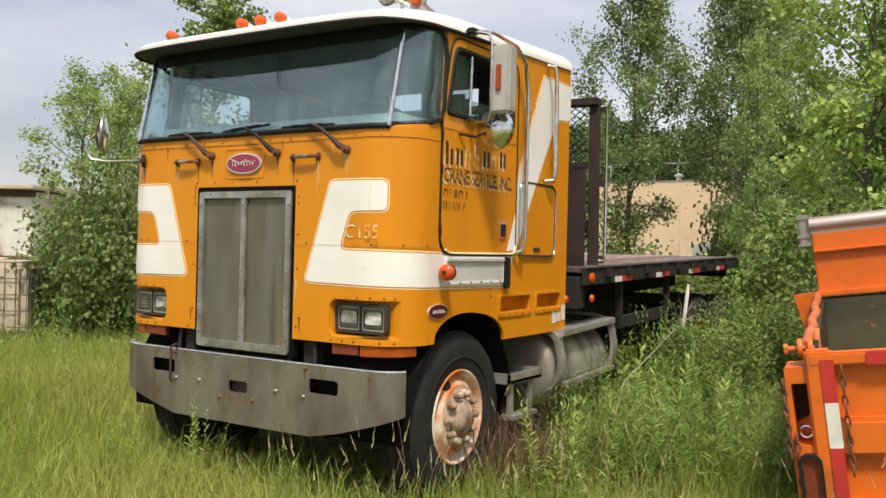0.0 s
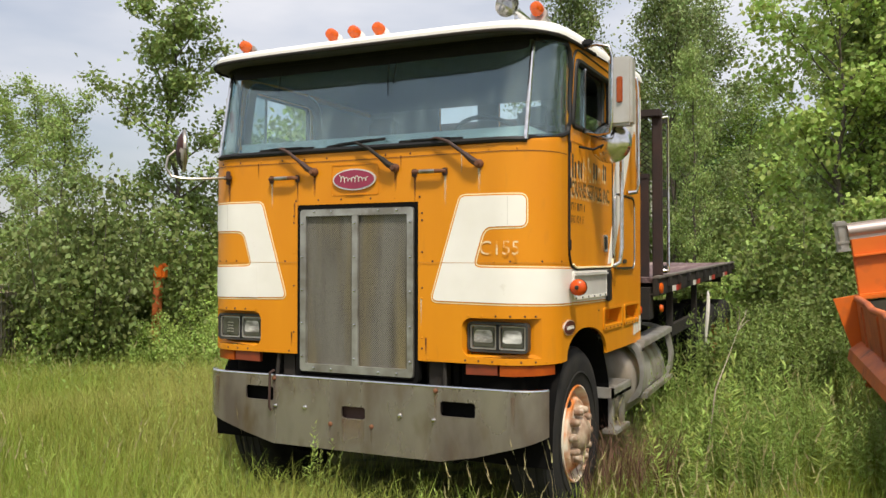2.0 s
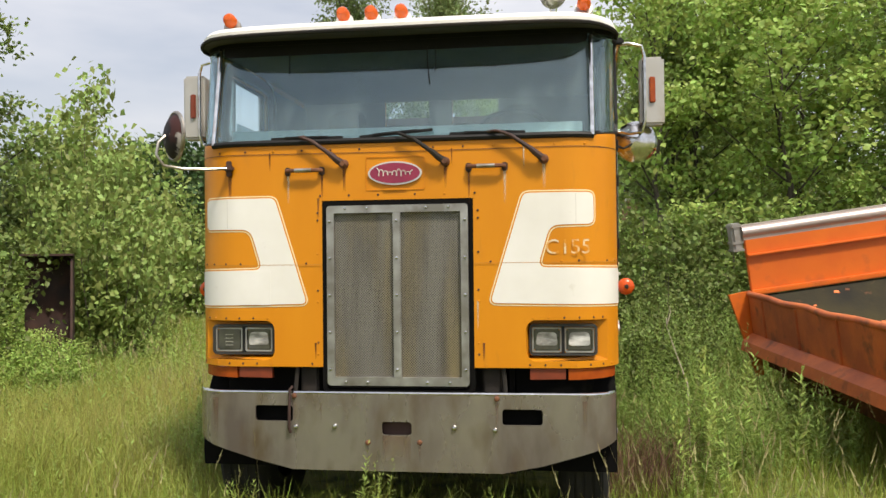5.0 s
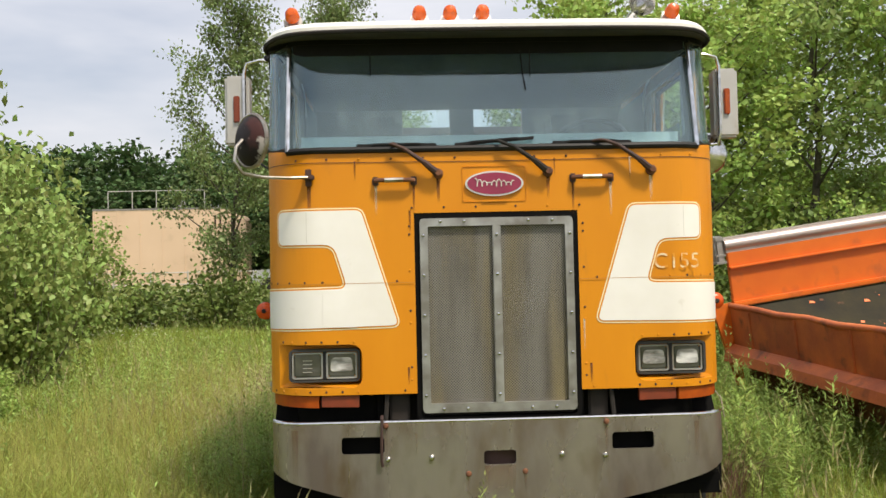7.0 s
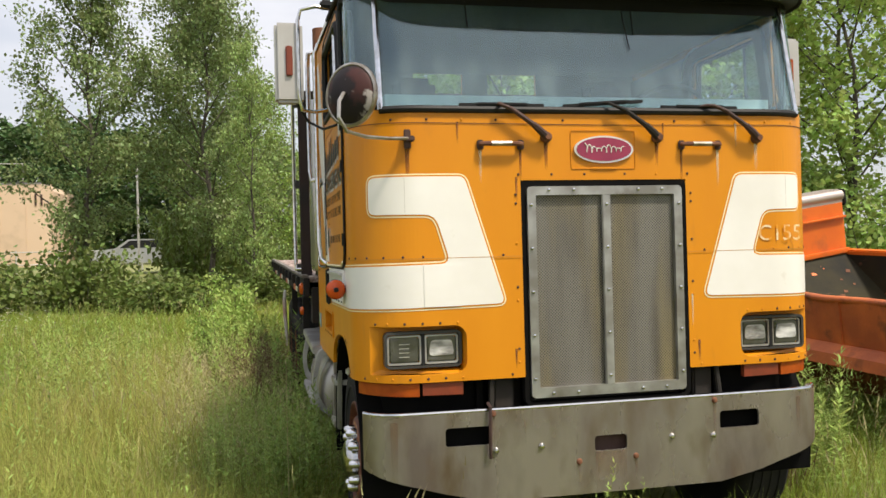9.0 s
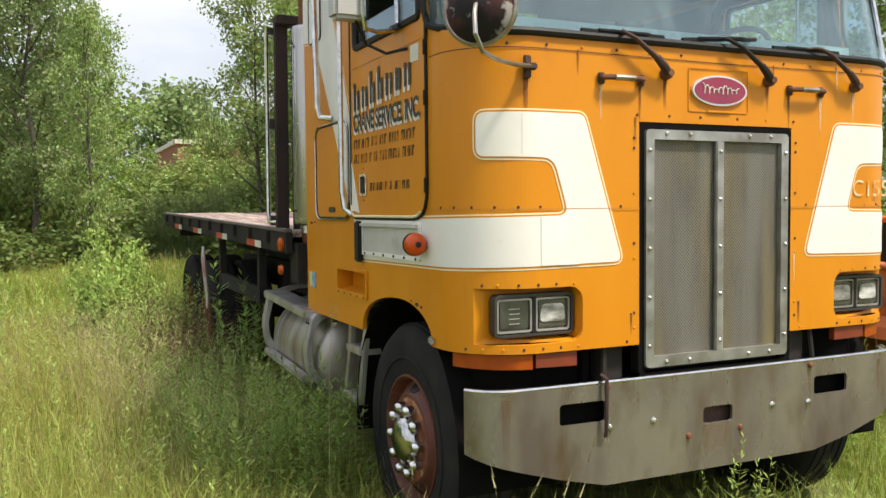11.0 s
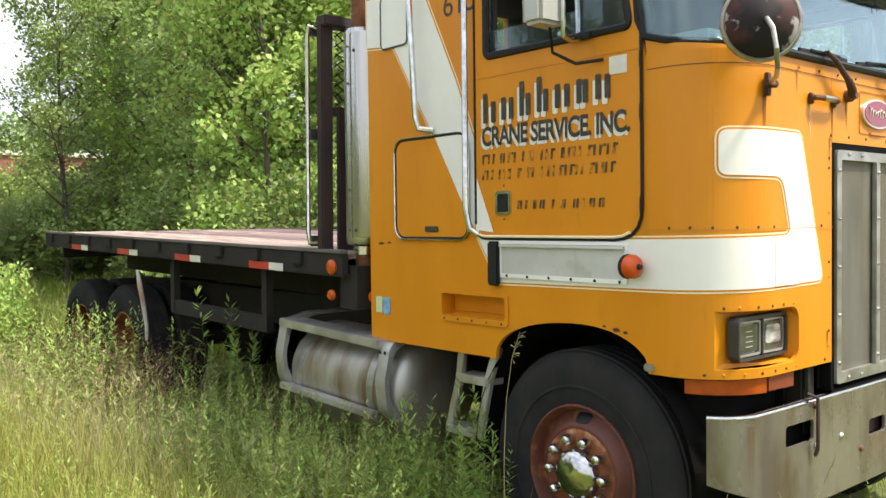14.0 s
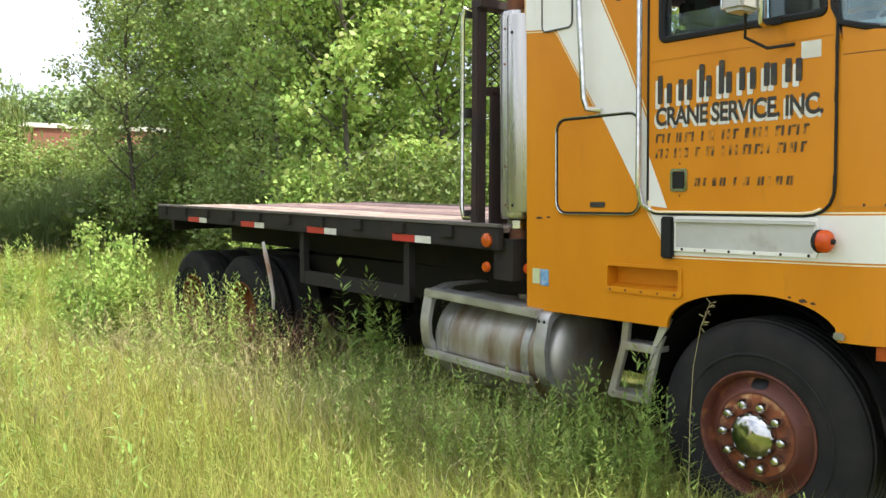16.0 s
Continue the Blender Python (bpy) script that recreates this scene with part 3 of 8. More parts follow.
def bumper_surf(s, z, off=0.0):
    """Plan of the bumper: flat, with short round ends that run back."""
    g, a = (1 if s >= 0 else -1), abs(s)
    if a <= 0.97:
        return Vector((s, -off - 0.012 * (1 - (a / 0.97) ** 2), z))
    th = min((a - 0.97) / 0.19, math.pi / 2)
    rest = max(0.0, a - 0.97 - 0.19 * math.pi / 2)
    return Vector((g * (0.97 + (0.19 + off) * math.sin(th)), 0.19 - (0.19 + off) * math.cos(th) + rest, z))


def skin(shape, poly, fn=surf, out=0.0, deep=0.02, cuts=None):
    """A sheet with thickness: an outline in (way round, height), laid on the surface fn."""
    if cuts is None:
        cuts = [g * (CORNER_X + k * (CORNER_END - CORNER_X) / 24) for k in range(25) for g in (1, -1)]
    bm = bmesh.new()
    f = bm.faces.new([bm.verts.new((x, z, 0)) for x, z in poly])
    f.normal_update()
    bmesh.ops.triangulate(bm, faces=[f])
    lo, hi = min(p[0] for p in poly), max(p[0] for p in poly)
    for c in cuts:
        if lo + 1e-4 < c < hi - 1e-4:
            bmesh.ops.bisect_plane(bm, geom=bm.verts[:] + bm.edges[:] + bm.faces[:], plane_co=(c, 0, 0), plane_no=(1, 0, 0))
    bmesh.ops.remove_doubles(bm, verts=bm.verts[:], dist=1e-5)
    bm.normal_update()
    bm.verts.index_update()
    n = len(bm.verts)
    vs = [fn(v.co.x, v.co.y, out) for v in bm.verts] + [fn(v.co.x, v.co.y, out - deep) for v in bm.verts]
    fs = []
    for q in bm.faces:
        ids = [v.index for v in q.verts]
        if q.normal.z < 0:
            ids = ids[::-1]
        fs += [tuple(ids), tuple(n + i for i in ids[::-1])]
    bm.verts.ensure_lookup_table()
    for e in bm.edges:
        if len(e.link_faces) == 1:
            a, b = (l.vert.index for l in (e.link_loops[0], e.link_loops[0].link_loop_next))
            if e.link_faces[0].normal.z < 0:
                a, b = b, a
            fs.append((b, a, n + a, n + b))
    bm.free()
    shape.add(vs, fs)
    return shape


def sided(g, poly):
    """An outline for one side of the cab: g = 1 the driver's side, -1 the other."""
    return [(g * s, z) for s, z in poly]


def swell(poly, d):
    """An outline moved outwards by d."""
    k = len(poly)
    area = sum(poly[i - 1][0] * poly[i][1] - poly[i][0] * poly[i - 1][1] for i in range(k))
    w, out = (1 if area > 0 else -1), []
    for i in range(k):
        a, p, b = Vector(poly[i - 1]), Vector(poly[i]), Vector(poly[(i + 1) % k])
        u, v = (p - a).normalized(), (b - p).normalized()
        n1, n2 = Vector((u.y, -u.x)) * w, Vector((v.y, -v.x)) * w
        m = (n1 + n2)
        m = m / max(m.length_squared / 2, 0.35)
        out.append(tuple(p + m * d))
    return out


truck = thing("cabover_truck", "yellow and white cabover flatbed truck, weathered, parked in tall grass", "truck")
BELT = 2.16
HOLE = (0.68, 0.985, 1.135, 1.20)  # headlamp opening
SIDE0 = 0.35

body = Shape()
skin(body, [(-0.41, 1.845), (0.41, 1.845), (0.41, BELT), (-0.41, BELT)])
for g in (1, -1):
    def lay(poly, out=0.0, deep=0.02):
        skin(body, sided(g, poly), surf, out, deep)

    for a, b, c, d in ((0.41, 0.95, HOLE[0], BELT), (HOLE[0], 0.95, HOLE[2], HOLE[1]), (HOLE[0], HOLE[3], HOLE[2], BELT), (HOLE[2], 0.95, sy(SIDE0), BELT)):
        lay([(a, b), (c, b), (c, d), (a, d)])
    # below the corner window, and the pillar
    lay([(1.05, BELT), (sy(SIDE0), BELT), (sy(SIDE0), 2.235), (1.30, 2.195), (1.05, 2.168)])
    lay([(sy(SIDE0) - 0.0, BELT), (sy(0.425), BELT), (sy(0.50), 2.76), (sy(SIDE0) + 0.03, 2.76), (sy(SIDE0) + 0.03, 2.235)])
    arch = [(sy(0.69 + (0.50 if a < 90 else 0.36) * math.cos(radians(a))), 0.905 + 0.208 * math.sin(radians(a)) ** 0.8) for a in range(4, 157, 8)]
    lay([(sy(SIDE0), 1.25), (sy(SIDE0), 0.965)] + arch[::-1] + [(sy(1.19), 0.915), (sy(2.15), 0.915), (sy(2.15), 1.075), (sy(1.09), 1.075), (sy(1.09), 1.25)])
    pockets = [(1.12, 1.09, 1.555, 1.195)] + ([(1.655, 1.095, 2.04, 1.195)] if g > 0 else [])
    for x0, z0, x1, z1, holes in ((1.09, 1.075, 2.15, 1.25, pockets), (SIDE0, 1.25, 2.15, 2.28, [(0.45, 1.305, 1.13, 1.44), (0.425, 2.16, 0.425, 2.28)])):
        xs = sorted({x0, x1, *[h[0] for h in holes], *[h[2] for h in holes]})
        zs = sorted({z0, z1, *[h[1] for h in holes], *[h[3] for h in holes]})
        for a, b in zip(xs, xs[1:]):
            for c, d in zip(zs, zs[1:]):
                if a < 0.42 and c > 2.15:
                    continue
                if not any(h[0] - 1e-6 <= a and b <= h[2] + 1e-6 and h[1] - 1e-6 <= c and d <= h[3] + 1e-6 for h in holes):
                    lay([(sy(a), c), (sy(b), c), (sy(b), d), (sy(a), d)])
    lay([(sy(0.50), 2.68), (sy(1.225), 2.68), (sy(1.225), 2.80), (sy(0.50), 2.76)])
    lay([(sy(1.225), 2.28), (sy(2.15), 2.28), (sy(2.15), 2.855), (sy(1.225), 2.80)])
    # recessed pockets in the flank
    for y0, z0, y1, z1 in pockets:
        x = g * 1.1665
        y0, z0, y1, z1 = y0 - 0.004, z0 - 0.004, y1 + 0.004, z1 + 0.004
        pts = [(x, y0, z0), (x, y1, z0), (x, y1, z1), (x, y0, z1), (g * 1.09, y0, z0 + 0.02), (g * 1.09, y1, z0 + 0.02), (g * 1.09, y1, z1), (g * 1.09, y0, z1)]
        body.add(pts, [(0, 1, 5, 4), (1, 2, 6, 5), (2, 3, 7, 6), (3, 0, 4, 7), (4, 5, 6, 7)])
    # round the inner corners of the headlamp opening
    for cz, sg in ((HOLE[1], 1), (HOLE[3], -1)):
        q = 0.055
        lay([(HOLE[0], cz)] + [(HOLE[0] + q - q * math.sin(radians(a)), cz + sg * (q - q * math.cos(radians(a)))) for a in (0, 18, 36, 54, 72, 90)])
    # headlamp pocket
    hx = [g * q for q in (HOLE[0], 1.065)]
    edge0, edge1 = [surf(g * HOLE[0], z) for z in (HOLE[1], HOLE[3])], [surf(g * HOLE[2], z) for z in (HOLE[1], HOLE[3])]
    back = [(hx[0] + g * 0.02, 0.10, HOLE[1] + 0.02), (hx[1], 0.10, HOLE[1] + 0.02), (hx[1], 0.10, HOLE[3] - 0.01), (hx[0] + g * 0.02, 0.10, HOLE[3] - 0.01)]
    body.add([edge0[0], edge1[0], edge1[1], edge0[1]] + back, [(0, 1, 5, 4), (1, 2, 6, 5), (2, 3, 7, 6), (3, 0, 4, 7), (4, 5, 6, 7)])
# back wall with two small windows, and the floor
rear = Shape()
xs, zs = [-1.164, -0.49, -0.14, 0.04, 0.40, 1.164], [0.95, 2.53, 2.775, 2.88]
for i in range(5):
    for j in range(3):
        if not (j == 1 and i in (1, 3)):
            rear.box(((xs[i] + xs[i + 1]) / 2, 2.14, (zs[j] + zs[j + 1]) / 2), (xs[i + 1] - xs[i], 0.03, zs[j + 1] - zs[j]))
part("back_wall", rear.weld(), YELLOW, truck, "yellow back wall with two small windows")
for piece in body.weld().islands():
    mid_x = sum(p[0] for p in piece.v) / len(piece.v)
    if abs(mid_x) < 0.3:
        part("front_panel", piece, YELLOW, truck, "weathered mustard-yellow front panel above the grille")
    else:
        part("cab_shell", piece, YELLOW, truck, "weathered mustard-yellow painted cab shell")

# header over the windscreen, dark under the visor
head = Shape()
skin(head, [(-1.36, 2.735), (1.36, 2.735), (1.36, 2.80), (-1.36, 2.80)], surf, 0.004, 0.02)
part("windscreen_header", head, BLACK, truck, smooth=True)
shade = skin(Shape(), soften([(-1.025, 2.74), (-1.025, 2.69), (-0.965, 2.672), (0.965, 2.672), (1.025, 2.69), (1.025, 2.74)], [0, 0.02, 0.05, 0.05, 0.02, 0], 4), surf, 0.001, 0.0015)
part("shade_band", shade, BLACK, truck, "black band along the windscreen top", smooth=True)

# lining of the cab, dashboard, seats, wheel
lining = Shape()
for g in (1, -1):
    lining.box((g * 1.135, 1.22, 1.75), (0.012, 1.72, 1.02))
    lining.box((g * 1.135, 1.68, 2.5), (0.012, 0.88, 0.46))
lining.box((0, 1.1, 1.32), (2.2, 1.95, 0.03)).box((0, 1.2, 2.78), (2.25, 1.85, 0.02)).box((0, 0.05, 1.75), (1.9, 0.02, 0.7))
for i in range(5):
    for j in range(1, 3):
        if not (j == 1 and i in (1, 3)):
            lining.box(((xs[i] + xs[i + 1]) / 2, 2.118, (zs[j] + zs[j + 1]) / 2), (xs[i + 1] - xs[i] - 0.0, 0.012, zs[j + 1] - zs[j]))
lining.box((0, 2.118, 1.95), (2.25, 0.012, 1.2))
part("cab_lining", lining, HEADLINER, truck)
dash = Shape().box((0, 0.42, 2.14), (2.1, 0.56, 0.25), bevel=0.06).box((0.55, 0.52, 2.22), (0.75, 0.26, 0.10), bevel=0.04).box((-0.1, 0.45, 2.215), (0.30, 0.2, 0.03), bevel=0.01)
part("dashboard", dash, DASH, truck, smooth=True)
for x in (-0.62, 0.60):
    seat = Shape().box((x, 1.15, 1.72), (0.52, 0.52, 0.2), bevel=0.06).box((x, 1.42, 2.05), (0.5, 0.16, 0.72), bevel=0.07).box((x, 1.42, 2.50), (0.26, 0.1, 0.18), bevel=0.04)
    part("seat", seat, INTERIOR, truck, smooth=True)
for g in (1, -1):
    into = Matrix(((0, 0, -g, g * 1.128), (1, 0, 0, 0), (0, 1, 0, 0), (0, 0, 0, 1)))
    hole_ = soften([(0.425, 2.285), (1.225, 2.285), (1.225, 2.675), (0.50, 2.675)], [0.04, 0.06, 0.10, 0.06], 5)
    frame_in = part("inner_window_frame", Shape().ring(swell(hole_, 0.07), hole_, 0, 0.025, into), INTERIOR, truck, "dark inner frame of the side window")
    part("frame_edge", Shape().tube([into @ Vector((y, z, 0.02)) for y, z in swell(hole_, 0.072) if z > 2.4 and y > 0.6], 0.012, 6), TAPEWHITE, frame_in, "bright edge strip", smooth=True)
wheel_m = Matrix.Translation((0.60, 0.62, 2.24)) @ Matrix.Rotation(radians(-35), 4, "X")
sw = Shape()
sw.tube([(0.23 * math.cos(2 * math.pi * k / 28), 0.23 * math.sin(2 * math.pi * k / 28), 0) for k in range(29)], 0.014, 8, False, wheel_m)
for a in (90, 210, 330):
    sw.tube([(0, 0, -0.03), (0.225 * math.cos(radians(a)), 0.225 * math.sin(radians(a)), 0)], 0.012, 6, True, wheel_m)
sw.lathe([(0.06, -0.05), (0.06, -0.01), (0.045, 0.0)], 14, wheel_m, True)
part("steering_wheel", sw, BLACK, truck, smooth=True)

# windscreen: wide middle pane and two corner panes, rubber and bright strips
pane = Shape()
skin(pane, [(-1.035, 2.172), (1.035, 2.172), (1.035, 2.73), (-1.035, 2.73)], surf, -0.004, 0.006)
ws = part("windscreen", pane, WIND, truck, "wide tinted windscreen glass", smooth=True)
ws.visible_shadow = False
for g in (1, -1):
    corner = [(1.05, 2.178), (1.30, 2.205), (1.40, 2.235), (1.428, 2.30), (1.435, 2.60), (1.40, 2.70), (1.34, 2.73), (1.05, 2.73)]
    pane = Shape()
    skin(pane, sided(g, corner), surf, -0.004, 0.006)
    part("corner_window", pane, WIND, truck, "curved corner window glass", smooth=True).visible_shadow = False
    seal = Shape().tube([surf(g * s, z, 0.002) for s, z in corner[:7]] + [surf(g * 1.05, 2.735, 0.002)], 0.014, 6)
    part("corner_window_seal", seal, BLACK, truck, smooth=True)
    strip = Shape().tube([surf(g * 1.042, z, 0.008) for z in (2.165, 2.3, 2.5, 2.72)], 0.013, 8)
    part("chrome_strip", strip, CHROME, truck, "bright metal strip", smooth=True)
seal = Shape().tube([surf(1.05 * (k / 12 - 1), 2.166, 0.003) for k in range(25)], 0.017, 8)
part("windscreen_seal", seal, BLACK, truck, smooth=True)

# roof cap with a visor lip
def roof_ring(inset, z, lip):
    """One outline of the roof; lip: how far its front reaches out."""
    pts = []
    n = 22
    for k in range(-n - 8, n + 9):
        if abs(k) <= n:
            u = abs(k) / n
            g = 1 if k >= 0 else -1
            s = u * sy(0.45)
            p, nrm = outline(g * s)
            f = lip * max(0.0, 1 - (u ** 4)) * (1.0 if u < 0.7 else (1 - u) / 0.3)
            x = p.x + nrm.x * 0.012
            y = p.y + 0.15 * max(0.0, 1 - p.y / 0.5) - f
        else:
            g = 1 if k > 0 else -1
            x = g * 1.182
            y = 0.45 + (abs(k) - n) / 8 * 1.71
        r = 1 - inset / 1.18
        pts.append((x * r, max(y, 0.15 - lip) + inset * (1 if abs(k) <= n else 1 - (abs(k) - n) / 8 * 1.9), z(abs(x), y)))
    return pts


def rz(base, rise):
    return lambda x, y: base + rise * max(0.0, min(1.0, (y + 0.2) / 0.7)) + 0.045 * max(0.0, y - 0.35)


roof = Shape()
rings = [roof_ring(0.0, rz(2.742, 0.02), 0.235), roof_ring(0.0, rz(2.768, 0.02), 0.235), roof_ring(0.015, rz(2.79, 0.035), 0.22),
         roof_ring(0.06, rz(2.815, 0.05), 0.16), roof_ring(0.16, rz(2.84, 0.06), 0.08), roof_ring(0.35, rz(2.865, 0.06), 0.02), roof_ring(0.7, rz(2.885, 0.055), 0.0), roof_ring(1.14, rz(2.895, 0.05), 0.0)]
nr = len(rings[0])
roof.add([p for r in rings for p in r], [(i * nr + k, i * nr + k + 1, (i + 1) * nr + k + 1, (i + 1) * nr + k) for i in range(len(rings) - 1) for k in range(nr - 1)])
roof.add([r[0] for r in rings] + [r[-1] for r in rings[::-1]], [tuple(range(2 * len(rings)))])
part("roof_cap", roof, WHITE, truck, "white fibreglass roof cap", smooth=True)
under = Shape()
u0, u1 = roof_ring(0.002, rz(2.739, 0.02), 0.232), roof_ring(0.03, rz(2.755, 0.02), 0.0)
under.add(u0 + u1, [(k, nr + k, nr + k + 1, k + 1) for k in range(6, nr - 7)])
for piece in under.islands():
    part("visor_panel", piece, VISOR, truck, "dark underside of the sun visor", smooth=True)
under = Shape()
lipring = roof_ring(-0.004, rz(2.737, 0.02), 0.24)
under.tube(lipring[6:nr - 6], 0.011, 6)
part("visor_lip", under, DARKSTEEL, truck, smooth=True)

# marker lamps and horn on the roof
for x in (-1.04, -0.36, -0.195, -0.02, 1.01):
    lamp = Shape().lathe([(0.0, 0.06), (0.02, 0.058), (0.033, 0.045), (0.038, 0.016), (0.039, 0.0)], 14, pose(x, 0.315, 2.938 - (0.005 if abs(x) > 0.9 else 0)) @ pose(0, 0, 0, 75, 0, 0))
    base = Shape().lathe([(0.0, 0.0), (0.05, 0.0), (0.052, -0.02), (0.035, -0.05), (0.05, -0.16), (0.0, -0.17)], 14, pose(x, 0.33, 2.915) @ pose(0, 0, 0, 70, 0, 0))
    ob = part("marker_lamp", base, WHITE if abs(x) < 0.9 else ALU, truck, smooth=True)
    part("lens", lamp, AMBER, ob, "amber lens", smooth=True)
horn = Shape().lathe([(0.072, 0.0), (0.066, 0.012), (0.045, 0.05), (0.028, 0.12), (0.02, 0.3), (0.018, 0.42), (0.0, 0.43)], 20, pose(0.84, 0.27, 2.975) @ pose(0, 0, 0, -90, 0, 0))
horn.lathe([(0.072, 0.0), (0.058, 0.03), (0.03, 0.09), (0.0, 0.12)], 20, pose(0.84, 0.272, 2.975) @ pose(0, 0, 0, -90, 0, 0))
horn.tube([(0.84, 0.42, 2.89), (0.84, 0.42, 2.965)], 0.012, 6)
part("air_horn", horn, CHROME, truck, "chrome trumpet horn", smooth=True)

# painted stripes, each a thin layer over the yellow
STRIPE = [(1.12, 1.865), (0.675, 1.865), (0.497, 1.29), (sy(0.35), 1.275), (sy(1.165), 1.265), (sy(1.92), 2.445), (sy(2.15), 2.47), (sy(2.15), 2.72), (sy(1.70), 2.72),
          (sy(1.44), 2.21), (sy(1.305), 1.90), (sy(1.165), 1.462), (sy(0.36), 1.465), (0.745, 1.475), (0.812, 1.695), (1.12, 1.70)]
for g in (1, -1):
    ends = 1.045 if g > 0 else 1.12  # the upper bar reaches farther round the passenger corner
    soft_stripe = soften([(ends if abs(s - 1.12) < 1e-6 else s, z) for s, z in STRIPE], [0.035, 0.03, 0.035, 0, 0.0, 0.03, 0, 0, 0.0, 0.0, 0.0, 0.02, 0, 0.05, 0.05, 0.035], 4)
    for grow, off, mat, nm in ((0.013, 0.0015, PINLINE, "pin_line"), (0.007, 0.0025, YELLOW, "pin_gap"), (0.0, 0.004, WHITE, "stripe")):
        sh = Shape()
        poly = swell(soft_stripe, grow)
        skin(sh, sided(g, poly), surf, off, 0.0012)
        part(nm, sh, mat, truck, "white painted stripe" if nm == "stripe" else "", smooth=True)

# flank shelf under the door, with a pale back and rivets
for g in (1, -1):
    sh = Shape()
    x0, x1 = g * 1.178, g * 1.174
    sh.ring(rounded(0.435, 1.288, 1.145, 1.452, 0.012), rounded(0.45, 1.306, 1.13, 1.44, 0.008), 0, 0.012, Matrix(((0, 0, g, x1), (1, 0, 0, 0), (0, 1, 0, 0), (0, 0, 0, 1))))
    ledge = part("side_shelf", sh, WHITE, truck, "pale riveted shelf below the door")
    inner = Shape().box((g * 1.181, 0.79, 1.372), (0.006, 0.68, 0.134)).box((g * 1.188, 0.79, 1.432), (0.02, 0.69, 0.012))
    part("shelf_back", inner, SHELF_GREY, ledge, "grey metal back")
    for k in range(6):
        rv = Shape().lathe([(0.0, 0.006), (0.005, 0.004), (0.007, 0.0)], 8, pose(g * 1.187, 0.47 + k * 0.125, 1.297, 0, g * 90, 0))
        part("rivet", rv, DARKSTEEL, ledge)
    flap = Shape().box((g * 1.19, 1.175, 1.35), (0.025, 0.07, 0.20), bevel=0.008)
    part("mud_flap_strap", flap, BLACK, truck)
    for y0, y1 in [(1.12, 1.555)] + ([(1.655, 2.04)] if g > 0 else []):
        lip = Shape().ring(rounded(y0 - 0.02, 1.062, y1 + 0.02, 1.21, 0.02), rounded(y0, 1.09, y1, 1.195, 0.012), 0, 0.008, Matrix(((0, 0, g, g * 1.171), (1, 0, 0, 0), (0, 1, 0, 0), (0, 0, 0, 1))))
        rim_ = part("pocket_lip", lip, YELLOW, truck)
        for k in range(5):
            rv = Shape().lathe([(0.0, 0.005), (0.005, 0.003), (0.006, 0.0)], 8, pose(g * 1.18, y0 + 0.02 + k * (y1 - y0 - 0.04) / 4, 1.075, 0, g * 90, 0))
            part("rivet", rv, RUST, rim_)

# ---- doors, windows, lettering ----
def flank(g, x=1.17):
    """Takes (y, z, out) of a flank to the world."""
    return Matrix(((0, 0, g, g * x), (1, 0, 0, 0), (0, 1, 0, 0), (0, 0, 0, 1)))


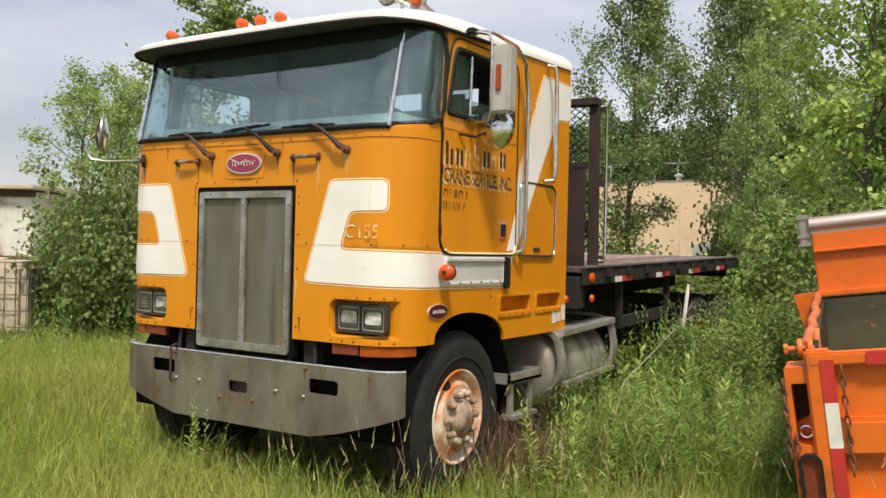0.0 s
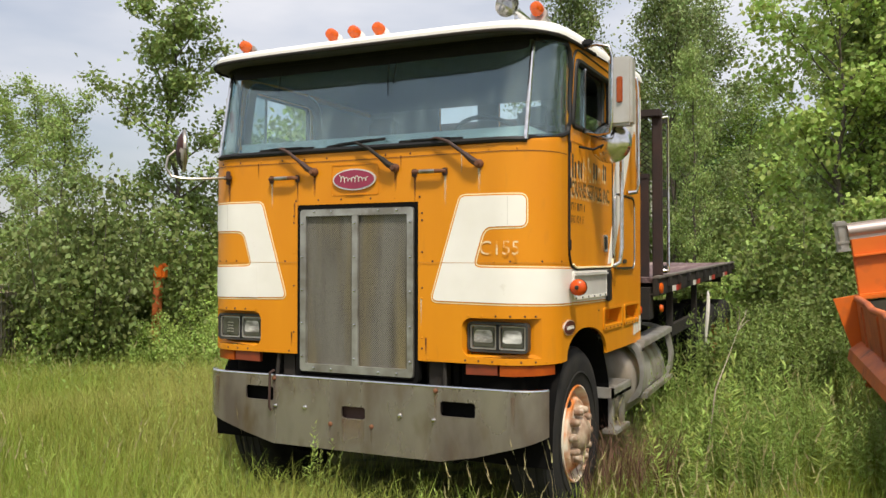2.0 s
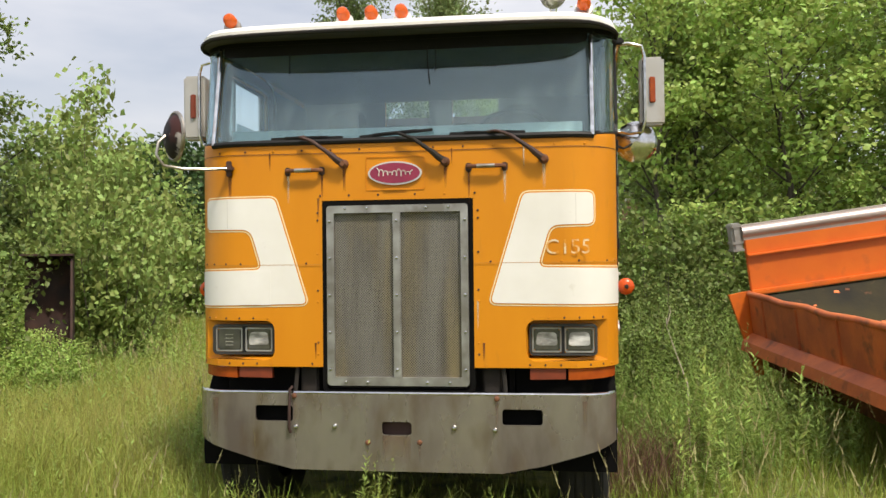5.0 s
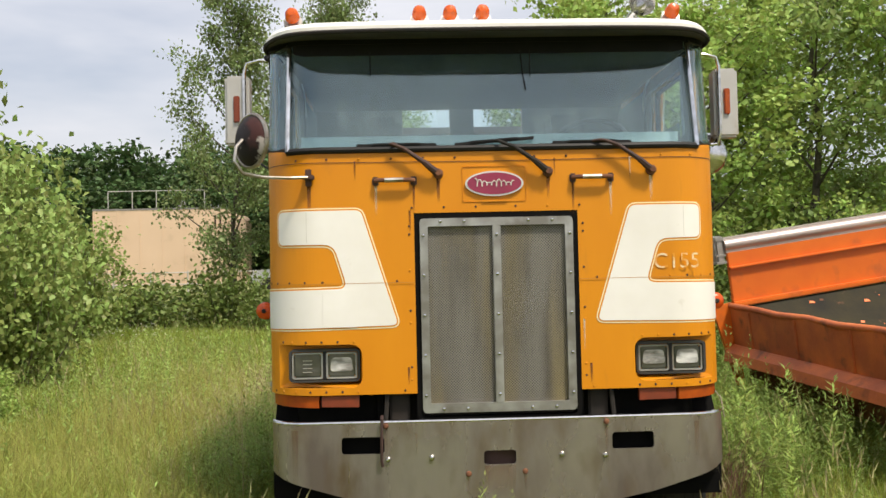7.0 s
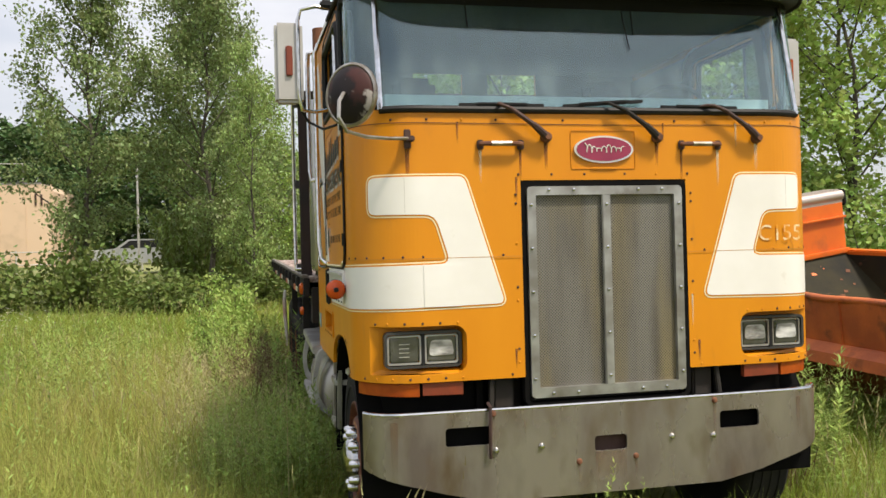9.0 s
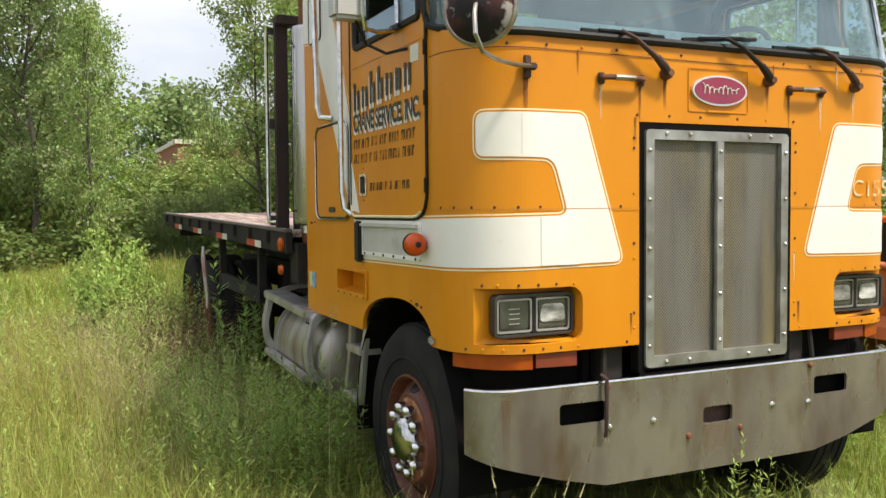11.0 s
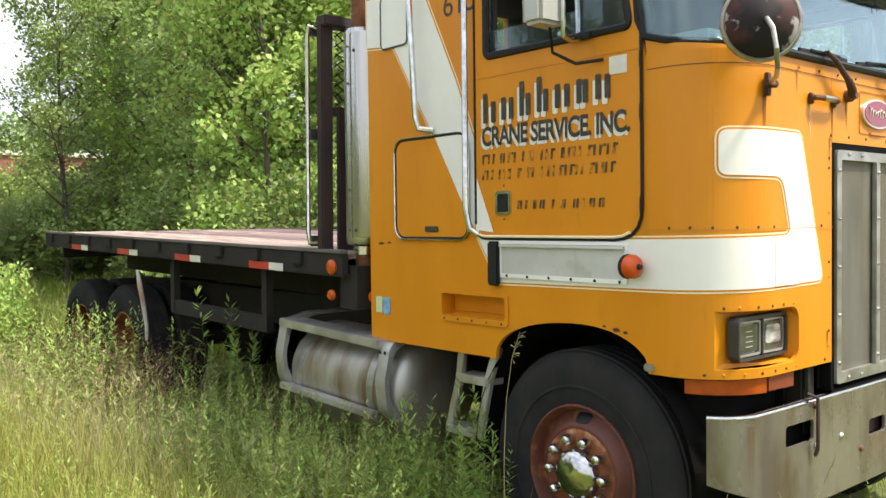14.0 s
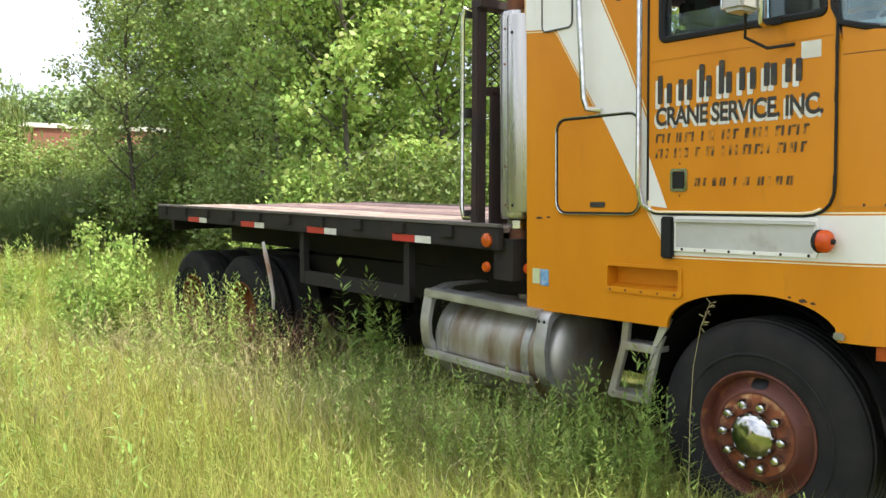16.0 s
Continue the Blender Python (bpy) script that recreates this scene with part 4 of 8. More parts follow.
for g in (1, -1):
    outer = soften([(0.372, 1.466), (1.298, 1.466), (1.298, 2.735), (0.47, 2.735), (0.375, 2.30)], [0.13, 0.06, 0.12, 0.10, 0.02], 5)
    win = soften([(0.425, 2.285), (1.225, 2.285), (1.225, 2.675), (0.50, 2.675), (0.43, 2.33)], [0.04, 0.03, 0.05, 0.06, 0.01], 5)
    panel_ = Shape().ring(outer, win, -0.01, 0.008, flank(g))
    door = part("cab_door", panel_, YELLOW, truck, "yellow cab door with faded black lettering")
    loop = [flank(g) @ Vector((y, z, 0.007)) for y, z in swell(outer, 0.004)]
    part("door_seal", Shape().tube(loop + loop[:1], 0.007, 6, False), BLACK, door, smooth=True)
    edge = [flank(g) @ Vector((y, z, 0.014)) for y, z in swell(outer, -0.006) if z < 1.62 and y > 0.40]
    part("door_bottom_trim", Shape().tube(edge, 0.006, 6), PINLINE, door, smooth=True)
    # the end of the white band crosses the door's rear corner
    tri = Shape().prism([(1.186, 1.49), (1.283, 1.50), (1.292, 1.53), (1.292, 1.735)], 0.0085, 0.011, flank(g))
    part("stripe_end", tri, WHITE, door, "white painted stripe end")
    crease = Shape().box((g * 1.179, 0.835, 2.195), (0.004, 0.90, 0.006))
    part("door_crease", crease, YELLOW, door)
    wloop = [flank(g) @ Vector((y, z, 0.006)) for y, z in win]
    part("window_seal", Shape().tube(wloop + wloop[:1], 0.018, 6, False), BLACK, door, smooth=True)
    part("window_divider", Shape().tube([(g * 1.172, 0.685, 2.285), (g * 1.172, 0.695, 2.675)], 0.010, 6), CHROME, door, "bright divider bar", smooth=True)
    vent = Shape().prism([(0.44, 2.29), (0.68, 2.29), (0.69, 2.67), (0.51, 2.67)], -0.012, -0.007, flank(g))
    part("vent_pane", vent, SIDEGLASS, door, "small vent window glass").visible_shadow = False
    low = Shape().prism([(0.70, 2.285), (1.22, 2.285), (1.22, 2.40), (0.70, 2.40)], -0.016, -0.011, flank(g))
    part("lowered_pane", low, SIDEGLASS, door, "side window wound down").visible_shadow = False
    if g < 0:
        vp = rounded(1.80, 2.44, 2.02, 2.71, 0.03)
        hat = part("vent_flap", Shape().prism(vp, 0.0045, 0.008, flank(g)), WHITE, truck, "white sleeper vent flap")
        vl = [flank(g) @ Vector((q, z, 0.008)) for q, z in vp]
        part("flap_seal", Shape().tube(vl + vl[:1], 0.005, 5, False), GREY_BEZEL, hat, smooth=True)
    # latch
    lt = Shape().ring(rounded(1.070, 1.568, 1.166, 1.676, 0.016), rounded(1.084, 1.581, 1.152, 1.663, 0.010), 0.006, 0.016, flank(g))
    latch = part("door_handle", lt, CHROME, door, "chrome recessed door handle")
    part("handle_paddle", Shape().box((g * 1.181, 1.106, 1.622), (0.008, 0.036, 0.074), bevel=0.003).box((g * 1.1795, 1.122, 1.622), (0.003, 0.06, 0.08)), BLACK, latch)
    for dz in (-0.075, 0.075):
        part("screw", Shape().lathe([(0.0, 0.005), (0.005, 0.0)], 8, pose(g * 1.179, 1.117, 1.624 + dz, 0, g * 90, 0)), RUST, latch)
    for z in (1.6, 1.95, 2.15):
        part("hinge", Shape().tube([(g * 1.185, 0.368, z - 0.03), (g * 1.185, 0.368, z + 0.03)], 0.006, 8), BLACK, door, smooth=True)
    # a small white square left where a plate was
    if g < 0:
        part("white_patch", Shape().box((g * 1.1795, 0.478, 2.145), (0.003, 0.085, 0.07)), TAPEWHITE, door, "bare white patch")

    # lettering: w runs the way the words read
    def place(u, z, out):
        """u: from the rear edge of the door's words on this side, in the reading direction."""
        return Matrix(((0, 0, g, g * 1.179), (g, 0, 0, u), (0, 1, 0, z), (0, 0, 0, 1))) @ pose(0, 0, out)

    start = 1.255 if g < 0 else 0.395
    # a large name, as plain shapes: dark bars with pale drop shades
    widths = [(0.10, 0.135), (0.095, 0.10), (0.085, 0.15), (0.085, 0.15), (0.10, 0.10), (0.08, 0.10), (0.095, 0.10)]
    u = 0.0
    for k, (w, h) in enumerate(widths):
        z = 1.985 + 0.006 * k * (1 if g < 0 else 1)
        stems = [[(0.012, 0), (0.040, 0), (0.040, h), (0.012, h)], [(w - 0.036, 0.0), (w - 0.008, 0.0), (w - 0.008, 0.095), (w - 0.036, 0.095)]]
        for dx, dz, off, mat, nm in ((-0.014, -0.022, 0.0012, GHOST if g > 0 else TAPEWHITE, "pale_bar"), (0, 0, 0.0024, LETTER, "dark_bar")):
            if g > 0 and nm == "dark_bar" and k in (2, 3, 5):
                continue
            for stem in stems:
                part(nm, Shape().prism(soften(stem, 0.006, 2), 0, 0.001, place(start + (u + dx) * g, z + dz, off)), mat, door)
        u += w + 0.018
    # words that can be read
    for dx, dz, off, mat in ((-0.010, -0.014, 0.0012, TAPEWHITE if g < 0 else GHOST), (0, 0, 0.0024, LETTER if g < 0 else FADED)):
        cu = bpy.data.curves.new("lettering", "FONT")
        cu.body = "CRANE SERVICE, INC."
        cu.size = 0.118
        cu.space_character = 0.93
        cu.offset = 0.0035
        tmp = bpy.data.objects.new("lettering", cu)
        scene.collection.objects.link(tmp)
        bpy.context.view_layer.update()
        me = bpy.data.meshes.new_from_object(tmp.evaluated_get(bpy.context.evaluated_depsgraph_get()))
        bpy.data.objects.remove(tmp)
        wd = max(v.co.x for v in me.vertices)
        me.transform(Matrix.Diagonal((0.835 / wd, 1.0, 1.0, 1.0)))
        part("painted_line", me, mat, door, at=place(start + dx * g - 0.0, 1.885 + dz, off))
    # lines that cannot be given: plain bars of their size
    lines = [(1.80, 0.044, [0.05, 0.03, 0.03, 0.05, 0.02, 0.03, 0.04, 0.04, 0.02, 0.04, 0.03, 0.04, 0.05, 0.04]), (1.728, 0.044, [0.04, 0.03, 0.04, 0.02, 0.04, 0.04, 0.05, 0.02, 0.04, 0.04, 0.03, 0.04, 0.03, 0.04])]
    if g < 0:
        lines.append((1.592, 0.038, [0.03, 0.03, 0.02, 0.03, 0.03, 0.03, 0.03, 0.02, 0.03, 0.03]))
    for z, h, ws_ in lines:
        u = 0.0 if h > 0.04 else 0.22
        for k, w in enumerate(ws_):
            if g > 0 and k > 4:
                break
            sh = Shape()
            m = place(start + u * g, z, 0.001)
            sh.prism([(0, 0), (0.011, 0), (0.011 + 0.004, h), (0.004, h)], 0, 0.001, m)
            if k % 3 != 1:
                sh.prism([(w - 0.012, 0), (w - 0.001, 0), (w + 0.003, h), (w - 0.008, h)], 0, 0.001, m)
            if k % 4 != 2:
                sh.prism([(0.012, h - 0.010), (w - 0.012, h - 0.010), (w - 0.012, h), (0.012, h)], 0, 0.001, m)
            for bar in sh.weld().islands():
                part("small_bar", bar, FADED, door)
            u += w + (0.018 if k not in (3, 5) else 0.04)
    # cupboard hatch behind the door
    ho = rounded(1.355, 1.462, 1.905, 1.955, 0.06)
    hatch = part("locker_hatch", Shape().prism(ho, 0.0045, 0.009, flank(g)), YELLOW, truck, "yellow side locker hatch")
    hl_ = [flank(g) @ Vector((y, z, 0.008)) for y, z in ho]
    part("hatch_seal", Shape().tube(hl_ + hl_[:1], 0.006, 6, False), BLACK, hatch, smooth=True)
    hb = [flank(g) @ Vector((y, z, 0.013)) for y, z in swell(ho, 0.008)]
    part("hatch_trim", Shape().tube(hb + hb[:1], 0.004, 6, False), CHROME, hatch, smooth=True)
    band = Shape().prism([(1.356, 1.585), (1.356, 1.915), (1.37, 1.95), (1.59, 1.952), (1.36, 1.575)], 0.0095, 0.0115, flank(g))
    part("stripe_on_hatch", band, WHITE, hatch, "white painted stripe")
    part("hatch_lock", Shape().box((g * 1.183, 1.62, 1.505), (0.006, 0.10, 0.028), bevel=0.003), GREY_BEZEL, hatch)
    # long rails beside and behind the door
    if g > 0:
        rail = [(1.20, 0.62, 2.80), (1.23, 0.85, 2.835), (1.235, 1.15, 2.81), (1.235, 1.29, 2.72), (1.235, 1.325, 2.55), (1.235, 1.33, 1.60), (1.225, 1.318, 1.50), (1.19, 1.28, 1.475)]
    else:
        rail = [(-1.20, 1.30, 2.76), (-1.225, 1.318, 2.70), (-1.225, 1.322, 1.60), (-1.215, 1.31, 1.51), (-1.185, 1.28, 1.478)]
    part("door_rail", Shape().tube(rail, 0.014, 8), CHROME, truck, "long bright grab rail", smooth=True)
    gr = [(g * 1.18, 1.70, 2.80), (g * 1.235, 1.705, 2.79), (g * 1.24, 1.71, 2.72), (g * 1.24, 1.665, 2.05), (g * 1.23, 1.65, 1.995), (g * 1.18, 1.60, 1.985)]
    if g > 0:
        gr = [(x, y + 0.04 + (2.8 - z) * 0.09, z) for x, y, z in gr]
    part("grab_rail", Shape().tube(gr, 0.016, 8), CHROME, truck, "bright grab rail", smooth=True)
    # side lamp on the corner
    mk = Matrix.Translation(surf(g * sy(0.41), 1.362, 0.052)) @ Vector((g * 0.04, -1.0, 0)).to_track_quat("Z", "Y").to_matrix().to_4x4()
    lb = part("side_marker", Shape().lathe([(0.0, -0.016), (0.036, -0.014), (0.046, -0.004), (0.048, 0.002), (0.048, 0.010), (0.0, 0.010)], 20, mk).tube([surf(g * sy(0.43), 1.362, -0.004), mk @ Vector((0, 0, -0.008))], 0.012, 8), DARKSTEEL, truck, "dark lamp base on a stub", smooth=True)
    part("lens", Shape().lathe([(0.044, 0.008), (0.047, 0.020), (0.046, 0.036), (0.040, 0.048), (0.024, 0.057), (0.0, 0.059)], 20, mk), ORANGE_LENS, lb, "red-orange lens", smooth=True)
    part("lens_cap", Shape().lathe([(0.0, 0.072), (0.010, 0.070), (0.013, 0.056)], 12, mk), DARKSTEEL, lb, smooth=True)

# number left in pale letters on the front and the flank
for body_, size, m in (("C155", 0.108, pose(0.785, -0.004, 1.545, 90, 0, 0)), ("155", 0.14, Matrix(((0, 0, 1, 1.172), (1, 0, 0, 1.38), (0, 1, 0, 2.46), (0, 0, 0, 1)))),
                       ("615", 0.16, Matrix(((0, 0, -1, -1.172), (-1, 0, 0, 1.53), (0, 1, 0, 2.52), (0, 0, 0, 1))))):
    cu = bpy.data.curves.new("number", "FONT")
    cu.body, cu.size = body_, size
    tmp = bpy.data.objects.new("number", cu)
    scene.collection.objects.link(tmp)
    bpy.context.view_layer.update()
    me = bpy.data.meshes.new_from_object(tmp.evaluated_get(bpy.context.evaluated_depsgraph_get()))
    bpy.data.objects.remove(tmp)
    part("painted_number", me, GHOST if body_ != "615" else LETTER, truck, at=m)

# stickers on the flank
part("sticker", Shape().box((-1.172, 2.075, 1.105), (0.003, 0.055, 0.085)), GREENSTICK, truck, "pale green sticker")
part("sticker", Shape().box((-1.172, 2.01, 1.10), (0.003, 0.06, 0.09)), BLUESTICK, truck, "blue sticker")
for y in (1.95, 2.03, 2.11):
    part("sticker", Shape().box((1.172, y, 1.03 + (y - 1.95) * 0.1), (0.003, 0.06, 0.11)), TAPEWHITE, truck, "white sticker")

# ---- front: grille, badge, handles, wipers, headlamps, bumper ----
grille = part("grille", Shape().ring(rounded(-0.383, 0.852, 0.383, 1.816, 0.02), rounded(-0.343, 0.897, 0.343, 1.776, 0.006), 0, 0.03, Matrix(((1, 0, 0, 0), (0, 0, -1, 0.02), (0, 1, 0, 0), (0, 0, 0, 1)))),
              GRILLE_FRAME, truck, "tall bare-metal radiator grille")
part("screen", Shape().box((0, 0.014, 1.336), (0.70, 0.004, 0.89)), SCREEN, grille, "perforated grey-brown mesh sheet")
part("centre_bar", Shape().box((0, -0.002, 1.336), (0.042, 0.02, 0.885), bevel=0.004), GRILLE_FRAME, grille)
part("grille_backing", Shape().box((0, 0.06, 1.33), (0.80, 0.01, 1.0)), DARKSTEEL, grille)
for x in (-0.366, 0.366, 0.0):
    for k in range(5):
        z = 0.94 + k * 0.198
        part("bolt", Shape().lathe([(0.0, 0.008), (0.007, 0.006), (0.009, 0.0)], 8, pose(x, -0.012, z, 90)), CHROME, grille)
for z in (0.872, 1.80):
    for x in (-0.28, -0.16, 0.16, 0.28):
        part("bolt", Shape().lathe([(0.0, 0.008), (0.007, 0.006), (0.009, 0.0)], 8, pose(x, -0.012, z, 90)), CHROME, grille)
# the surround's black stands in for shade in the recessed gap
surround = Shape().ring(rounded(-0.412, 0.82, 0.412, 1.848, 0.03), rounded(-0.386, 0.83, 0.386, 1.819, 0.02), 0, 0.045, Matrix(((1, 0, 0, 0), (0, 0, -1, 0.047), (0, 1, 0, 0), (0, 0, 0, 1))))
part("grille_surround", surround, GAP_SHADE, truck, "grille surround, its shaded gap painted black")

ell = [(0.146 * math.cos(2 * math.pi * k / 40), 0.063 * math.sin(2 * math.pi * k / 40)) for k in range(40)]
FRONT = Matrix(((1, 0, 0, 0), (0, 0, -1, 0), (0, 1, 0, 0), (0, 0, 0, 1)))
bm_ = Matrix.Translation((-0.005, 0, 1.985)) @ FRONT
badge = part("badge", Shape().prism(ell, 0, 0.012, bm_), BADGE_SILVER, truck, "oval maroon enamel badge with a silver rim", smooth=True)
part("enamel", Shape().prism([(x * 0.93, y * 0.87) for x, y in ell], 0.012, 0.0145, bm_), MAGENTA, badge, smooth=True)
wave = [bm_ @ Vector((-0.098 + 0.194 * k / 110 + 0.006 * math.sin(k * 0.46), 0.013 * math.cos(k * 0.46) * (1.0 + 0.6 * math.sin(k * 0.115) ** 3) + (0.014 if k < 8 else 0.0), 0.0165)) for k in range(111)]
part("script_mark", Shape().tube(wave, 0.0022, 5), TAPEWHITE, badge)
part("badge_plate", Shape().ring(rounded(-0.165, 1.895, 0.155, 2.075, 0.01), rounded(-0.163, 1.897, 0.153, 2.073, 0.009), 0, 0.003, FRONT), YELLOW, truck)
ell2 = [(0.104 * math.cos(2 * math.pi * k / 24), 0.043 * math.sin(2 * math.pi * k / 24)) for k in range(24)]
fb = part("flank_badge", Shape().prism([(y + 0.375, z + 1.135) for y, z in ell2], 0, 0.008, flank(1)), BADGE_SILVER, truck, "small oval badge")
part("enamel", Shape().prism([(y * 0.94 + 0.375, z * 0.9 + 1.135) for y, z in ell2], 0.008, 0.010, flank(1)), MAROON_SHADED, fb)
part("script_mark", Shape().tube([flank(1) @ Vector((0.375 - 0.066 + 0.132 * k / 60, 1.135 + 0.010 * math.cos(k * 0.6), 0.0115)) for k in range(61)], 0.0016, 4), TAPEWHITE, fb)

for x0, x1 in ((-0.597, -0.408), (0.39, 0.58)):
    h = Shape().tube([(x0, 0, 2.008), (x0, -0.024, 2.008), (x0 + 0.02, -0.033, 2.009), (x1 - 0.02, -0.033, 2.009), (x1, -0.024, 2.008), (x1, 0, 2.008)], 0.011, 8)
    hd = part("front_handle", h, RUST, truck, "rusted chrome grab handle", smooth=True)
    part("grip", Shape().tube([(x0 + 0.045, -0.033, 2.009), (x1 - 0.05, -0.033, 2.009)], 0.0125, 8), DULL_STEEL, hd, smooth=True)
    for x in (x0, x1):
        part("handle_foot", Shape().box((x, -0.006, 2.006), (0.032, 0.014, 0.045), bevel=0.005), BROWNRUST, hd)

# wipers: rusted arm from a pivot, elbow, blade along the glass foot
for px_, tip, ang in ((-0.285, -0.62, 0), (0.265, -0.13, -4), (0.785, 0.36, 0)):
    piv = Vector((px_, -0.02, 2.04))
    elbow, knee, end = Vector((px_ - 0.17, -0.036, 2.165)), Vector((px_ - 0.235, -0.034, 2.19)), Vector((tip + 0.13, -0.01, 2.19 + (0.012 if ang else 0)))
    arm = Shape().tube([piv, piv + Vector((-0.03, -0.018, 0.02)), piv + Vector((-0.07, -0.022, 0.055))], [0.020, 0.018, 0.015], 8)
    arm.tube([piv + Vector((-0.05, -0.022, 0.04)), elbow, knee, (knee + end) / 2 + Vector((0, 0, 0.004)), end], [0.013, 0.010, 0.008, 0.007, 0.006], 8)
    w_ = part("wiper", arm, BROWNRUST if not ang else DARKSTEEL, truck, "rusted windscreen wiper", smooth=True)
    part("pivot", Shape().lathe([(0.0, 0.045), (0.014, 0.045), (0.016, 0.03), (0.024, 0.025), (0.026, 0.0)], 12, pose(px_, -0.0, 2.04, 90)), RUST, w_, smooth=True)
    c = end + Vector((0.0, 0.008, -0.004))
    bl = Shape().box((0, 0, 0), (0.40, 0.012, 0.016), Matrix.Translation(c) @ pose(0, 0, 0, 0, ang, 0), 0.003).box((0, -0.008, 0.006), (0.24, 0.01, 0.008), Matrix.Translation(c) @ pose(0, 0, 0, 0, ang, 0))
    part("blade", bl, BLACK, w_)

# headlamps
for g in (1, -1):
    hx = g * 0.872
    hb_ = part("headlamp", Shape().ring([(hx + x, z) for x, z in rounded(-0.176, 1.012, 0.178, 1.176, 0.025)], [(hx + x, z) for x, z in rounded(-0.165, 1.022, 0.165, 1.163, 0.012)], 0, 0.045,
               Matrix(((1, 0, 0, 0), (0, 0, -1, 0.085), (0, 1, 0, 0), (0, 0, 0, 1)))), GREY_BEZEL, truck, "twin rectangular headlamp in a grey bezel")
    part("divider", Shape().box((hx, 0.06, 1.093), (0.016, 0.03, 0.145)), BLACK, hb_)
    for q in (-0.085, 0.085):
        lens = Shape().box((hx + q, 0.062, 1.093), (0.140, 0.02, 0.118), bevel=0.012)
        lo_ = part("lens", lens, HEADGLASS, hb_, "square sealed-beam glass", smooth=True)
        part("lens_rim", Shape().ring([(hx + q + x, z) for x, z in rounded(-0.077, 1.027, 0.077, 1.158, 0.012)], [(hx + q + x, z) for x, z in rounded(-0.069, 1.035, 0.069, 1.151, 0.008)], 0, 0.012,
             Matrix(((1, 0, 0, 0), (0, 0, -1, 0.06), (0, 1, 0, 0), (0, 0, 0, 1)))), ALU, hb_)
        if q > 0 or g > 0:
            part("reflector", Shape().prism(soften([(-0.058, -0.03), (0.058, -0.03), (0.05, 0.04), (-0.05, 0.04)], 0.02, 4), 0, 0.003, Matrix(((1, 0, 0, hx + q), (0, 0, -1, 0.0515), (0, 1, 0, 1.093), (0, 0, 0, 1)))), REFLECTOR, lo_, "reflector bowl with its highlight painted white")
        else:
            for k in range(4):
                part("lens_rib", Shape().box((hx + q, 0.0515, 1.062 + k * 0.019), (0.046, 0.003, 0.0026)), RIB, lo_)
    # amber lamp below the panel, in two lengths
    for s0, s1 in ((0.70, 0.885), (0.90, 1.245)):
        sh = skin(Shape(), sided(g, [(s0, 0.888), (s1, 0.892), (s1, 0.945), (s0, 0.945)]), surf, -0.012, 0.03)
        part("turn_lamp", sh, TURN_DULL if s0 < 0.8 else TURN_AMBER, truck, "dull red turn lamp strip" if s0 < 0.8 else "amber turn lamp strip", smooth=True)
    # recessed sheet painted near-black for the shade behind the bumper
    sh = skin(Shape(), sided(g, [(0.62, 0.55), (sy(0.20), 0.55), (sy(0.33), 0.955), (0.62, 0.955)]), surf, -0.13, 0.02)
    part("valance", sh, GAP_SHADE, truck, smooth=True)
    # panel rivets
    rows = [[(s, 1.212 + 0.0) for s in (0.72, 0.80, 0.88, 0.96, 1.04, 1.10)], [(s, 0.966) for s in (0.47, 0.70, 0.78, 0.86, 0.94, 1.02, 1.10, 1.17)], [(s, 2.12) for s in (0.2, 0.36, 0.52, 0.68, 0.84, 1.0)],
            [(0.435, z) for z in (1.02, 1.08, 1.30, 1.36, 1.56, 1.74, 1.78)], [(s, 1.508) for s in (0.50, 0.62, 0.87, 0.96, 1.05, 1.14, 1.22, 1.3)], [(s, 1.872) for s in (0.10, 0.26, 0.42)]]
    for row in rows:
        for s, z in row:
            p, nr_ = outline(g * s)
            m = Matrix.Translation(surf(g * s, z)) @ Vector((nr_.x, nr_.y, 0)).to_track_quat("Z", "Y").to_matrix().to_4x4()
            part("rivet", Shape().lathe([(0.0, 0.004), (0.0045, 0.003), (0.0065, 0.0)], 6, m), BROWNRUST if random.random() < 0.7 else YELLOW, truck)
    seam = skin(Shape(), sided(g, [(0.0, 2.098), (sy(0.35), 2.106), (sy(0.35), 2.109), (0.0, 2.101)]), surf, 0.0012, 0.001)
    part("panel_seam", seam, BROWNRUST, truck)
    seam = skin(Shape(), sided(g, [(0.945, 1.706), (0.9472, 1.706), (0.9472, 1.86), (0.945, 1.86)]), surf, 0.0045, 0.001)
    part("panel_seam", seam, SEAM_PALE, truck)
    seam = skin(Shape(), sided(g, [(0.41, 1.4995), (sy(0.35), 1.4995), (sy(0.35), 1.502), (0.41, 1.502)]), surf, 0.0045, 0.001)
    part("panel_seam", seam, SEAM, truck)
part("patch_plate", skin(Shape(), [(-0.87, 1.285), (-0.70, 1.285), (-0.70, 1.47), (-0.87, 1.47)], surf, 0.0065, 0.002), WHITE, truck, "white riveted patch plate")

